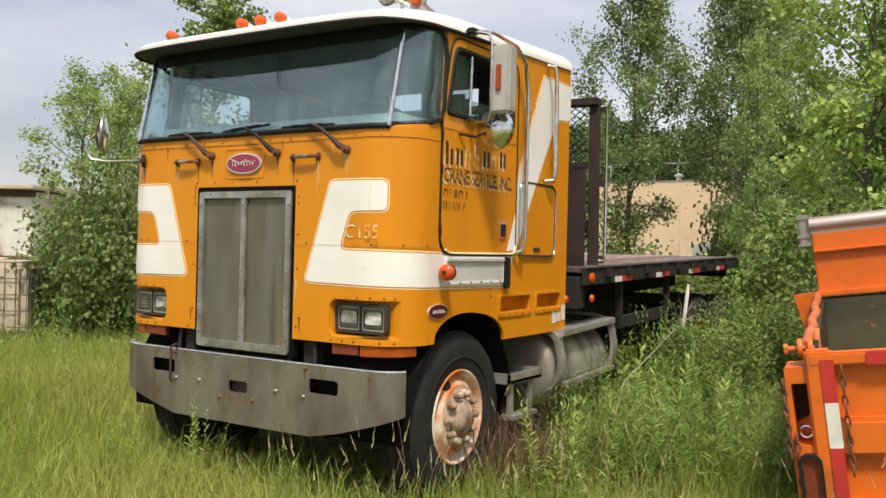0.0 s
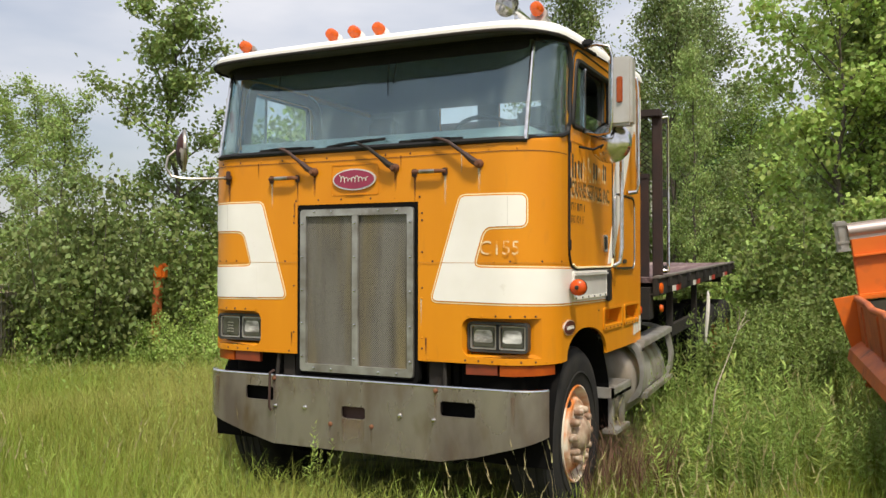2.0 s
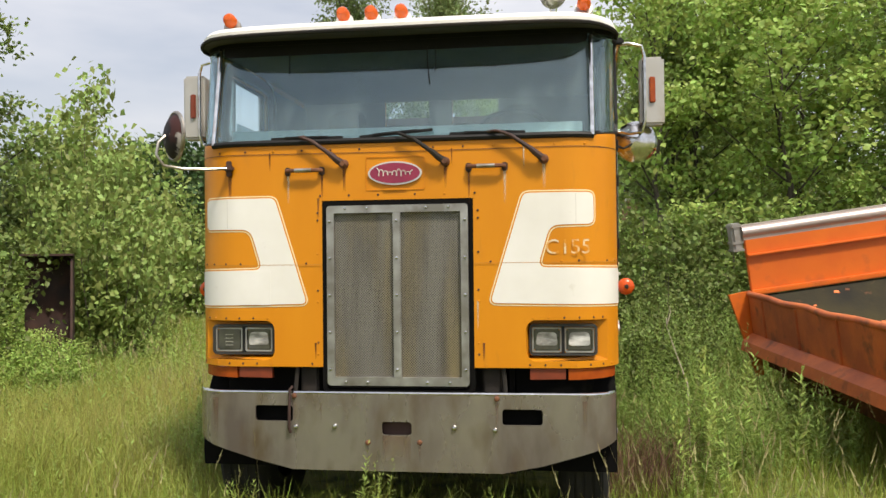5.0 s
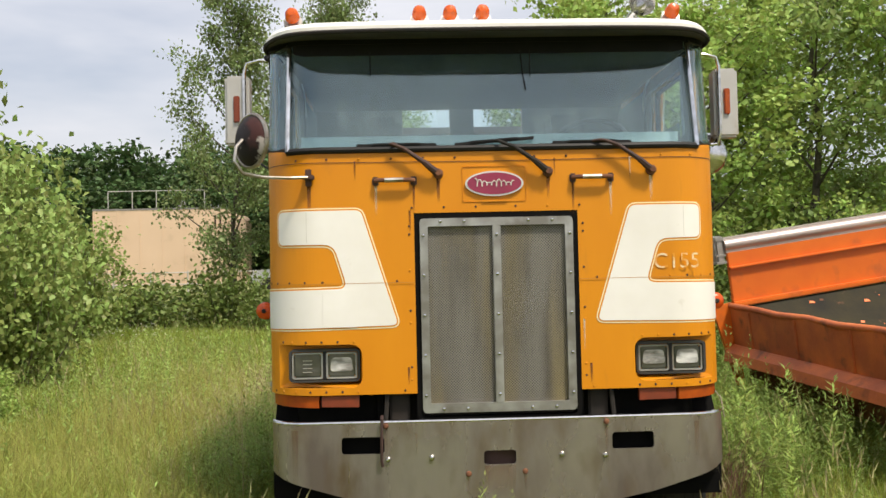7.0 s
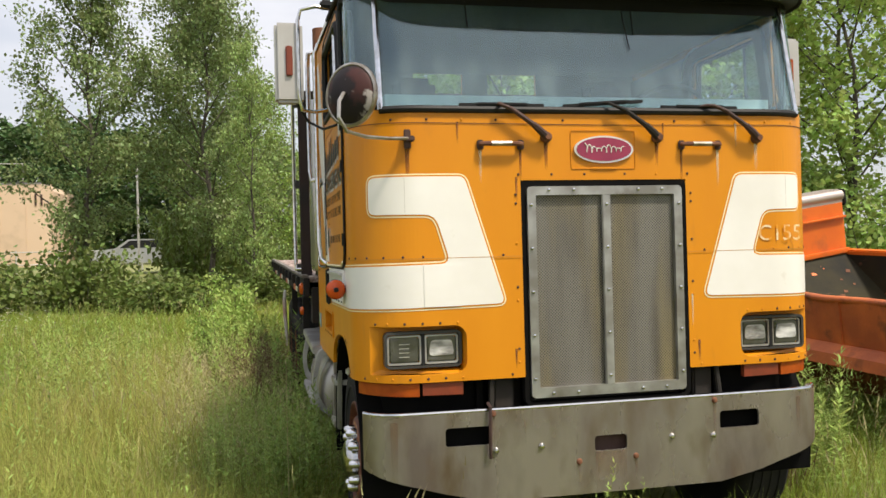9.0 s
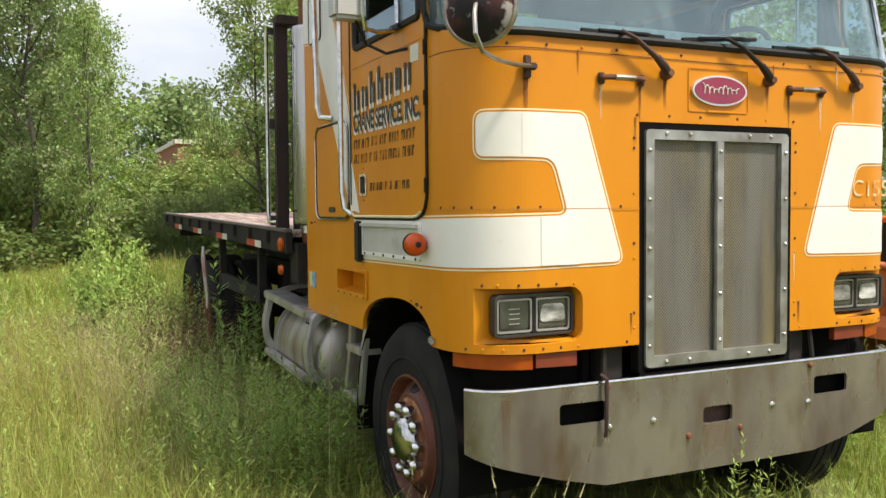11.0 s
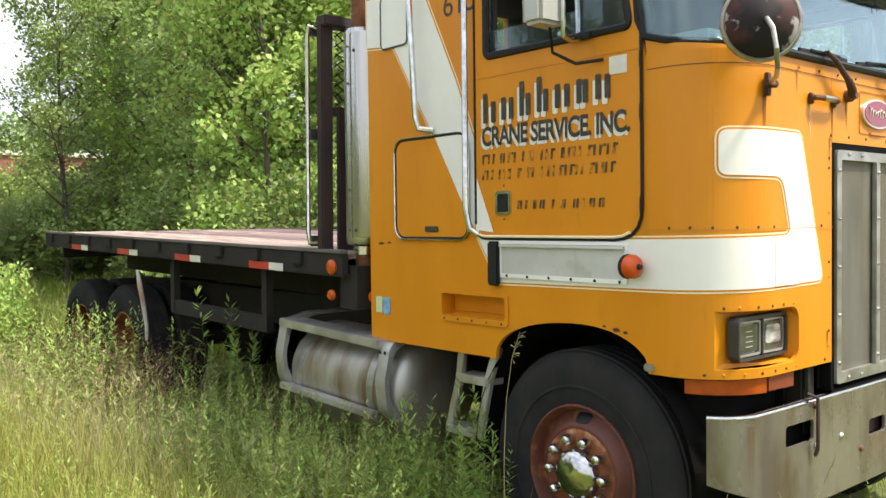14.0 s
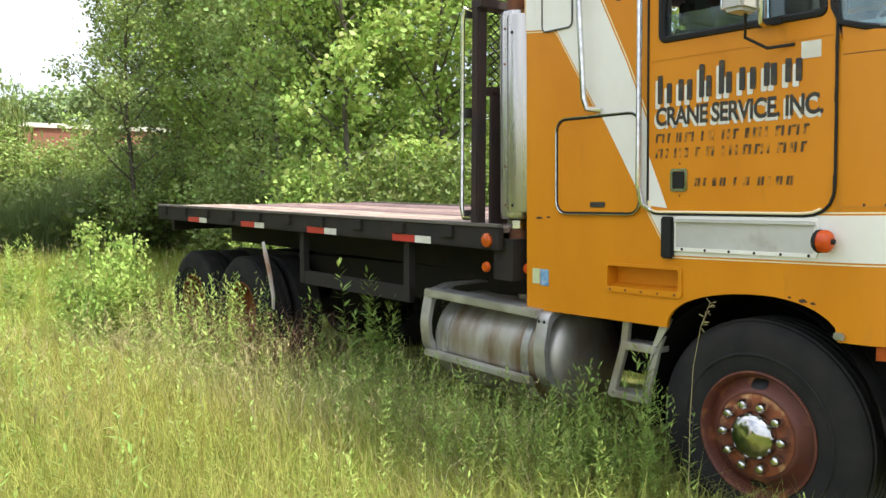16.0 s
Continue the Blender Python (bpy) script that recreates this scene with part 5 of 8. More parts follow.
# bumper with slots cut through
bump = Shape()
SLOTS = [(-0.79, 0.658, -0.578, 0.742), (-0.088, 0.592, 0.072, 0.662), (0.552, 0.652, 0.762, 0.735)]
bcuts = [g * (0.97 + k * 0.06) for k in range(6) for g in (1, -1)]
bxs = [-1.19, -0.79, -0.578, -0.088, 0.072, 0.552, 0.762, 1.19]
for k in range(7):
    a, b = bxs[k], bxs[k + 1]
    slot = next((h for h in SLOTS if abs(h[0] - a) < 0.02 and abs(h[2] - b) < 0.02), None)
    if slot:
        skin(bump, [(a, slot[3]), (b, slot[3]), (b, 0.815), (a, 0.815)], bumper_surf, 0, 0.012, bcuts)
        low_a, low_b = (0.40 + 0.16 * max(0, abs(q) - 0.62) / 0.55 for q in (a, b))
        skin(bump, [(a, low_a), (b, low_b), (b, slot[1]), (a, slot[1])], bumper_surf, 0, 0.012, bcuts)
    else:
        pts = [(a, 0.815), (b, 0.815)][::-1]
        qs = sorted({a, b, *[q for q in (-0.62, 0.62) if a < q < b]})
        skin(bump, [(q, 0.40 + 0.16 * max(0, abs(q) - 0.62) / 0.55) for q in qs] + pts, bumper_surf, 0, 0.012, bcuts)
for a, b, c, d in SLOTS:
    for cx, cz, gx_, gz_ in ((a, b, 1, 1), (c, b, -1, 1), (c, d, -1, -1), (a, d, 1, -1)):
        q = 0.016
        skin(bump, [(cx, cz)] + [(cx + gx_ * (q - q * math.sin(radians(e))), cz + gz_ * (q - q * math.cos(radians(e)))) for e in (0, 22, 45, 68, 90)], bumper_surf, 0, 0.012, bcuts)
top = skin(Shape(), [(-1.19, 0.80), (1.19, 0.80), (1.19, 0.814), (-1.19, 0.814)], bumper_surf, 0.001, 0.035, bcuts)
bumper = part("bumper", bump.weld(), STEEL, truck, "dull stained steel bumper with three slots", smooth=True)
part("bumper_top_flange", top, STEEL, bumper, smooth=True)
part("top_rim", Shape().tube([bumper_surf(-1.19 + 2.38 * k / 60, 0.812, -0.008) for k in range(61)], 0.010, 8), CHROME, bumper, "bright rolled top edge", smooth=True)
part("rust_stain", skin(Shape(), [(-0.085, 0.43), (0.065, 0.43), (0.070, 0.588), (-0.086, 0.588)], bumper_surf, 0.0012, 0.0006, bcuts), RUNFAINT, bumper, "faint rust run below the slot")
for x, z, w, ln in ((-0.57, 0.785, 0.014, 0.16), (0.525, 0.78, 0.016, 0.22), (-0.165, 0.54, 0.012, 0.12), (0.115, 0.546, 0.012, 0.11), (-1.02, 0.78, 0.03, 0.26), (0.98, 0.78, 0.022, 0.2), (-0.42, 0.76, 0.008, 0.12)):
    run = skin(Shape(), [(x - w * 0.4, z - ln), (x + w * 0.4, z - ln), (x + w * 0.6, z), (x - w * 0.6, z)], bumper_surf, 0.0012, 0.0006, bcuts)
    part("rust_stain", run, RUNFAINT, bumper, "rust run")
for x, z, m_ in ((-0.57, 0.795, RUST), (0.525, 0.79, RUST), (-0.56, 0.63, CHROME), (-0.345, 0.634, CHROME), (0.30, 0.634, CHROME), (0.515, 0.625, CHROME), (-0.165, 0.55, RUST), (0.115, 0.556, RUST)):
    part("bolt", Shape().lathe([(0.0, 0.012), (0.010, 0.010), (0.015, 0.0)], 10, pose(x, -0.011, z, 90)), m_, bumper, smooth=True)
part("slot_backing", Shape().box((0, 0.03, 0.627), (0.20, 0.008, 0.085)), BROWNRUST, bumper, "rusty plate behind the slot")
part("hook", Shape().tube([(-0.588, 0.01, 0.84), (-0.588, -0.03, 0.83), (-0.59, -0.032, 0.74), (-0.592, -0.032, 0.625), (-0.588, -0.02, 0.60)], 0.008, 6), BROWNRUST, bumper, "rusted tow hook rod", smooth=True)
# near-black sheet paints the shade seen through the slots
part("slot_backing", Shape().box((0, 0.06, 0.68), (1.8, 0.01, 0.24)), GAP_SHADE, truck)

# mirrors
for g in (1, -1):
    mb = part("mirror_housing", Shape().box((g * 1.405, 0.66, 2.495), (0.14, 0.10, 0.40), bevel=0.015), MIRROR_SHELL, truck, "tall grey mirror housing with a red lens", smooth=True)
    part("mirror_lens", Shape().box((g * 1.405, 0.604, 2.50), (0.034, 0.016, 0.15), bevel=0.005), TURN_DULL if g < 0 else TURN_AMBER, mb, "dull red reflector strip" if g < 0 else "orange reflector strip")
    part("mirror_glass", Shape().box((g * 1.405, 0.713, 2.495), (0.12, 0.004, 0.37)), MIRROR, mb)
    arm = [(g * 1.18, 0.62, 2.77), (g * 1.27, 0.60, 2.775), (g * 1.345, 0.60, 2.755), (g * 1.36, 0.60, 2.70), (g * 1.36, 0.60, 2.32), (g * 1.345, 0.61, 2.255), (g * 1.28, 0.63, 2.25), (g * 1.18, 0.66, 2.275)]
    part("mirror_bracket", Shape().tube(arm, 0.010, 8), CHROME, mb, "chrome tube bracket", smooth=True)
    part("bracket_foot", Shape().box((g * 1.19, 0.66, 2.28), (0.02, 0.12, 0.03), bevel=0.005), BLACK, mb)
    part("bracket_foot", Shape().box((g * 1.215, 0.62, 2.79), (0.06, 0.07, 0.04), bevel=0.01), BLACK, mb)
    cable = [(g * 1.37, 0.66, 2.30), (g * 1.31, 0.70, 2.21), (g * 1.24, 0.64, 2.165), (g * 1.18, 0.55, 2.175)]
    part("mirror_cable", Shape().tube(cable, 0.007, 6), BLACK, mb, smooth=True)
    rm = pose(g * 1.32, 0.73, 2.215, -90, 0, 0)
    if g < 0:
        continue
    rd = part("spot_mirror", Shape().lathe([(0.0, -0.055), (0.06, -0.05), (0.106, -0.03), (0.124, 0.0), (0.124, 0.012), (0.115, 0.014)], 28, rm), CHROME, truck, "round convex mirror under the housing", smooth=True)
    part("spot_glass", Shape().lathe([(0.116, 0.012), (0.06, 0.024), (0.0, 0.029)], 28, rm), MIRROR, rd, smooth=True)
# round mirror on a swan-neck at the passenger corner
rm = pose(-1.19, -0.13, 2.20, -90, 0, -45)
cm = part("convex_mirror", Shape().lathe([(0.0, -0.045), (0.07, -0.036), (0.11, -0.014), (0.125, 0.0), (0.13, 0.012), (0.122, 0.018)], 32, rm), MIRROR_BACK, truck, "round convex corner mirror with a peeling brown back", smooth=True)
part("mirror_rim", Shape().tube([rm @ Vector((0.127 * math.cos(2 * math.pi * k / 28), 0.127 * math.sin(2 * math.pi * k / 28), 0.006)) for k in range(29)], 0.011, 6, False), DULL_STEEL, cm, smooth=True)
part("convex_glass", Shape().lathe([(0.121, 0.016), (0.06, 0.03), (0.0, 0.035)], 28, rm), MIRROR, cm, smooth=True)
neck = [(-0.93, -0.03, 2.03), (-1.02, -0.07, 2.024), (-1.13, -0.15, 2.02), (-1.215, -0.20, 2.035), (-1.25, -0.215, 2.09), (-1.245, -0.20, 2.16), (-1.222, -0.165, 2.20)]
part("swan_neck", Shape().tube(neck, 0.0085, 8), DULL_STEEL, cm, "dull steel swan-neck arm", smooth=True)
part("arm_bracket", Shape().box((-0.925, -0.02, 2.03), (0.05, 0.035, 0.025), bevel=0.005).box((-0.93, -0.008, 2.03), (0.03, 0.016, 0.085), bevel=0.004), BROWNRUST, cm)

# thin black strings hanging over the glass, a bar below the badge
for x, z1, sway in ((0.155, 2.47, 0.02), (0.205, 2.545, -0.004), (-0.62, 2.56, 0.003)):
    part("torn_seal_strip", Shape().tube([surf(x, 2.69, 0.006), surf(x + sway * 0.3, (2.69 + z1) / 2, 0.008), surf(x + sway, z1, 0.006)], 0.0028, 5), BLACK, truck, smooth=True)
part("badge_bar", Shape().box((-0.005, -0.004, 1.898), (0.13, 0.008, 0.012), bevel=0.003), YELLOW, truck)

# runs of rust and pale dirt down the front, chips on the flank
for k, (x, z, ln, w) in enumerate(((-0.597, 1.99, 0.16, 0.014), (-0.408, 1.99, 0.14, 0.012), (0.39, 1.99, 0.17, 0.013), (0.58, 1.99, 0.18, 0.015), (-0.285, 2.02, 0.13, 0.018), (0.265, 2.02, 0.12, 0.018), (0.785, 2.02, 0.14, 0.018),
                                  (-0.93, 1.99, 0.15, 0.02), (-0.70, 2.11, 0.10, 0.01), (0.68, 2.11, 0.12, 0.01), (0.30, 2.11, 0.09, 0.008), (-0.43, 1.86, 0.12, 0.010), (0.43, 1.30, 0.16, 0.010), (0.46, 1.08, 0.10, 0.012), (-0.45, 1.08, 0.09, 0.010))):
    run = skin(Shape(), [(x - w * 0.35, z - ln), (x + w * 0.35, z - ln), (x + w * 0.5, z), (x - w * 0.5, z)], surf, 0.0012, 0.0006)
    part("dirt_run", run, RUNRUST if k % 3 else RUNPALE, truck, "rust run" if k % 3 else "pale dirt run")
for g, y, z, w, h in ((-1, 0.50, 1.105, 0.022, 0.010), (-1, 0.455, 1.098, 0.014, 0.007), (-1, 0.56, 1.115, 0.010, 0.006), (-1, 2.05, 1.43, 0.03, 0.008), (-1, 1.98, 1.435, 0.018, 0.006), (1, 1.0, 1.20, 0.012, 0.008)):
    part("paint_chip", Shape().prism(soften([(y - w, z - h * 0.4), (y + w * 0.4, z - h), (y + w, z + h * 0.3), (y - w * 0.2, z + h)], h * 0.5, 3), 0.0005, 0.0014, flank(g)), BROWNRUST, truck)
part("corner_bracket", Shape().box((0, 0, 0), (0.05, 0.02, 0.03), Matrix.Translation(surf(-sy(0.34), 0.975, 0.008)) @ pose(0, 0, 0, 0, 0, 75), 0.006), GRILLE_FRAME, truck, "grey corner bracket")

# ---- wheels, chassis, tanks ----
def wheel(x, y, z, g, rim_mat, dual=False, chrome=True, name="front_wheel", label=""):
    """A 22.5 inch wheel that faces g; the profile turns round the axle."""
    m = pose(x, y, z, 0, g * 90, 0)
    tyre = [(0.285, -0.125), (0.32, -0.135), (0.42, -0.14), (0.488, -0.13), (0.512, -0.105), (0.516, -0.06), (0.518, 0.0), (0.516, 0.06), (0.512, 0.105), (0.488, 0.13), (0.43, 0.142), (0.33, 0.135), (0.292, 0.125), (0.288, 0.10)]
    if dual:
        tyre = [(r, h - 0.30) for r, h in tyre] + tyre
    w = part(name, Shape().lathe(tyre, 48, m), RUBBER, truck, label or "worn black tyre", smooth=True)
    # tread grooves as raised ribs
    for h in (-0.075, -0.025, 0.025, 0.075):
        part("tread_rib", Shape().lathe([(0.515, h - 0.019), (0.524, h - 0.017), (0.524, h + 0.017), (0.515, h + 0.019)], 48, m), RUBBER, w, smooth=True)
    part("sidewall_ring", Shape().lathe([(0.36, 0.139), (0.364, 0.1445), (0.372, 0.1445), (0.376, 0.141)], 48, m), RUBBER, w, smooth=True)
    if dual:
        rim = [(0.29, 0.12), (0.283, 0.125), (0.270, 0.115), (0.262, 0.0), (0.255, -0.06), (0.20, -0.09), (0.0, -0.09)]
    else:
        rim = [(0.292, 0.115), (0.290, 0.132), (0.283, 0.134), (0.274, 0.125), (0.266, 0.095), (0.258, 0.082), (0.245, 0.086), (0.220, 0.108), (0.208, 0.124), (0.200, 0.130), (0.190, 0.130), (0.189, 0.126), (0.0, 0.126)]
    r = part("rim", Shape().lathe(rim, 48, m), rim_mat, w, smooth=True)
    if not dual:
        part("rim_face", Shape().lathe([(0.188, 0.124), (0.187, 0.130), (0.0, 0.130)], 40, m), FACERUST if chrome else rim_mat, r, "flaking orange rust round the nuts" if chrome else "", smooth=True)
        for k in range(2):
            a = math.pi * k + (math.pi if g < 0 else math.pi + 0.5)
            c = Vector((0.231 * math.cos(a), 0.231 * math.sin(a), 0.0985))
            hole = Shape().lathe([(0.0, 0.004), (0.036, 0.003), (0.041, 0.0)], 18, m @ Matrix.Translation(c) @ Matrix.Rotation(a, 4, "Z") @ Matrix.Rotation(radians(42), 4, "Y"))
            part("hand_hole", hole, BLACK, r, smooth=True)
        for k in range(10):
            a = 2 * math.pi * (k + 0.5) / 10
            nut = Shape().lathe([(0.0, 0.056), (0.013, 0.054), (0.021, 0.045), (0.024, 0.028), (0.026, 0.0)], 12, m @ Matrix.Translation((0.146 * math.cos(a), 0.146 * math.sin(a), 0.130)))
            part("lug_nut", nut, CHROME if chrome else NUTRUST, r, "chrome nut cover" if chrome else "rusty wheel nut", smooth=True)
        hub = Shape().lathe([(0.110, 0.130), (0.108, 0.155), (0.101, 0.172), (0.080, 0.190), (0.046, 0.202), (0.0, 0.207)], 28, m)
        part("hub_cap", hub, POLISHED if chrome else NUTRUST, r, "polished hub cap" if chrome else "rust-stained hub", smooth=True)
    return w


WY, WZ = 0.75, 0.468
wheel(-0.975, WY, WZ, -1, RUSTRIM, label="black front tyre on a rusted rim")
wheel(0.975, WY, WZ, 1, CREAMRIM, chrome=False, label="black front tyre on a rust-stained cream rim")
for y in (5.87, 6.95):
    for g in (1, -1):
        wheel(g * 1.02, y, 0.50, g, REAR_RIM, dual=True, name="rear_wheel", label="dark rear dual tyre with a rusted rim")

# wells and engine bay: shade under the cab is put into the colour
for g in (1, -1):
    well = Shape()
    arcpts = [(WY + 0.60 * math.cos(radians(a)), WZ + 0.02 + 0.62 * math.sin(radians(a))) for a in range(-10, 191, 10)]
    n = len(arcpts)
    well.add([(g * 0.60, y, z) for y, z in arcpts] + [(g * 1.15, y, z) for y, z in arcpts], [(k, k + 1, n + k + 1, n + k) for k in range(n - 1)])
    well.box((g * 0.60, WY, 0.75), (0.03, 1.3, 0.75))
    part("wheel_well", well, GAP_SHADE, truck, "wheel well with its shading painted near-black")
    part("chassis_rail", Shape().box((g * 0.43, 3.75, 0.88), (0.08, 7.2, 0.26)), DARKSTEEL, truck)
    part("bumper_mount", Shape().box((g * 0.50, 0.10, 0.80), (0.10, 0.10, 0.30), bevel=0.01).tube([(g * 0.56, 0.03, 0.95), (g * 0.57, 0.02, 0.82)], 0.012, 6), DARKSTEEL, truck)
part("engine_bay", Shape().box((0, 1.15, 0.86), (1.15, 1.9, 0.7)), GAP_SHADE, truck)
part("front_axle", Shape().tube([(-0.85, WY, 0.45), (0.85, WY, 0.45)], 0.06, 10), DARKSTEEL, truck, smooth=True)
for y in (5.87, 6.95):
    part("rear_axle", Shape().tube([(-0.9, y, 0.50), (0.9, y, 0.50)], 0.08, 10).lathe([(0.0, -0.2), (0.16, -0.16), (0.2, 0.0), (0.16, 0.16), (0.0, 0.2)], 14, pose(0, y, 0.5)), DARKSTEEL, truck, smooth=True)
for y in (0.25, 1.9, 3.4, 4.7, 6.0, 7.25):
    part("cross_member", Shape().box((0, y, 0.88), (0.78, 0.08, 0.2)), DARKSTEEL, truck)

for g in (1, -1):
    m = pose(g * 0.885, 1.90, 0.625, -90, 0, 0)
    prof = [(0.0, 0.0), (0.12, 0.004), (0.24, 0.02), (0.285, 0.05), (0.30, 0.09), (0.30, 1.06), (0.285, 1.10), (0.24, 1.13), (0.0, 1.145)]
    tank = part("fuel_tank", Shape().lathe(prof, 36, m), TANK, truck, "dull stained aluminium fuel tank", smooth=True)
    for h in (0.26, 0.98):
        part("tank_strap", Shape().lathe([(0.301, h - 0.03), (0.306, h - 0.028), (0.306, h + 0.028), (0.301, h + 0.03)], 36, m), GRILLE_FRAME, tank, smooth=True)
    part("filler_cap", Shape().lathe([(0.045, 0.0), (0.05, 0.03), (0.0, 0.035)], 16, pose(g * 0.885, 2.45, 0.92)), GRILLE_FRAME, tank, smooth=True)
    # step frame outside of it
    rise = Matrix.Rotation(radians(2.2), 4, "X")
    fr = Shape().box((g * 1.205, 0, 0), (0.05, 1.02, 0.048), Matrix.Translation((0, 2.53, 0.917)) @ rise, 0.006)
    fr.box((g * 1.15, 0, 0.02), (0.13, 1.02, 0.010), Matrix.Translation((0, 2.53, 0.917)) @ rise)
    fr.box((g * 1.21, 0, 0), (0.05, 0.96, 0.042), Matrix.Translation((0, 2.56, 0.533)) @ rise, 0.006)
    fr.box((g * 1.17, 0, -0.018), (0.10, 0.96, 0.008), Matrix.Translation((0, 2.56, 0.533)) @ rise)
    step = part("tank_step", fr, ALU, truck, "aluminium step frame round the tank")
    for y, up in ((1.945, -0.012), (2.98, 0.028)):
        plate = soften([(0.72, 0.960), (1.04, 0.960), (1.20, 0.915), (1.243, 0.72), (1.225, 0.56), (1.16, 0.50), (1.03, 0.455), (1.05, 0.475), (1.15, 0.53), (1.205, 0.62), (1.215, 0.72), (1.175, 0.875), (1.02, 0.940), (0.72, 0.945)], 0.04, 4)
        part("end_plate", Shape().prism([(g * x, z + up) for x, z in plate], 0, 0.085, Matrix(((1, 0, 0, 0), (0, 0, 1, y), (0, 1, 0, 0), (0, 0, 0, 1)))), ALU, step, "flat aluminium strap bracket", smooth=True)
    for y in (1.965, 2.005):
        part("bolt", Shape().lathe([(0.0, 0.01), (0.01, 0.0)], 8, pose(g * 1.222, y, 0.86, 0, g * 90)), DARKSTEEL, step)
# cab steps
step_p = part("cab_step", Shape().box((-1.10, 1.375, 0.79), (0.12, 0.215, 0.040), bevel=0.005), TANK, truck, "stained aluminium step with splayed legs")
part("lower_tread", Shape().box((-1.10, 1.455, 0.53), (0.12, 0.21, 0.035), bevel=0.005), TANK, step_p)
for y0, y1, z0, z1 in ((1.455, 1.475, 0.95, 0.79), (1.475, 1.56, 0.79, 0.52), (1.215, 1.275, 0.95, 0.80), (1.275, 1.345, 0.80, 0.52)):
    d_ = Vector((0, y1 - y0, z1 - z0))
    part("step_leg", Shape().box((0, 0, 0), (0.045, 0.028, d_.length + 0.02), Matrix.Translation((-1.13, (y0 + y1) / 2, (z0 + z1) / 2)) @ d_.to_track_quat("Z", "X").to_matrix().to_4x4(), 0.004), TANK, step_p)
step_d = part("cab_step", Shape().box((1.10, 1.45, 0.63), (0.22, 0.46, 0.02)), ALU, truck, "hanging aluminium step box")
for a in ((1.20, 1.45, 0.65, 0.02, 0.48, 0.07), (1.10, 1.22, 0.65, 0.22, 0.02, 0.07), (1.10, 1.68, 0.65, 0.22, 0.02, 0.07)):
    part("tray_side", Shape().box(a[:3], a[3:], bevel=0.004), ALU, step_d)
for a in ((1.17, 1.30, 0.50, 0.03, 0.05, 0.24), (1.17, 1.58, 0.50, 0.03, 0.05, 0.24)):
    part("hanger", Shape().box(a[:3], a[3:], bevel=0.004), ALU, step_d)
part("lower_tread", Shape().box((1.17, 1.44, 0.39), (0.10, 0.36, 0.03), bevel=0.004), ALU, step_d)

# ---- flatbed ----
BED = Matrix.Translation((0.0, 2.3, 1.385)) @ Matrix.Rotation(radians(0.9), 4, "Z") @ Matrix.Rotation(radians(1.15), 4, "X")
BL, BW = 5.05, 1.262
bed = Shape()
for g in (1, -1):
    bed.box((g * (BW - 0.02), BL / 2, -0.075), (0.04, BL, 0.13), BED, 0.006).box((g * (BW - 0.045), BL / 2, -0.135), (0.09, BL, 0.012), BED)
bed.box((0, BL - 0.02, -0.075), (2 * BW, 0.04, 0.13), BED, 0.006)
for g in (1, -1):
    part("bed_sill", Shape().box((g * 0.43, BL / 2, -0.27), (0.10, BL - 0.1, 0.25), BED), DARKSTEEL, truck)
flatbed = part("flatbed", bed, DARKSTEEL, truck, "dark steel flatbed frame with a plank deck")
for k in range(11):
    part("cross_bearer", Shape().box((0, 0.25 + k * 0.46, -0.10), (2 * BW - 0.1, 0.06, 0.09), BED), DARKSTEEL, flatbed)
for k in range(13):
    w = (2 * BW - 0.07) / 13
    x = -BW + 0.035 + w * (k + 0.5)
    pl = Shape()
    nseg = 6
    zz = [-0.006 + random.uniform(-0.004, 0.004) for _ in range(nseg + 1)]
    vs = []
    for i in range(nseg + 1):
        y = 0.02 + (BL - 0.06) * i / nseg
        for dx, dz in ((-w / 2 + 0.005, -0.04), (w / 2 - 0.005, -0.04), (w / 2 - 0.005, -0.006), (w / 2 - 0.012, 0), (-w / 2 + 0.012, 0), (-w / 2 + 0.005, -0.006)):
            vs.append((x + dx, y, zz[i] + dz))
    fs = [(i * 6 + j, i * 6 + (j + 1) % 6, (i + 1) * 6 + (j + 1) % 6, (i + 1) * 6 + j) for i in range(nseg) for j in range(6)] + [tuple(range(6)), tuple(nseg * 6 + j for j in range(6))[::-1]]
    pl.add(vs, fs, BED)
    part("plank", pl, WOOD, flatbed)
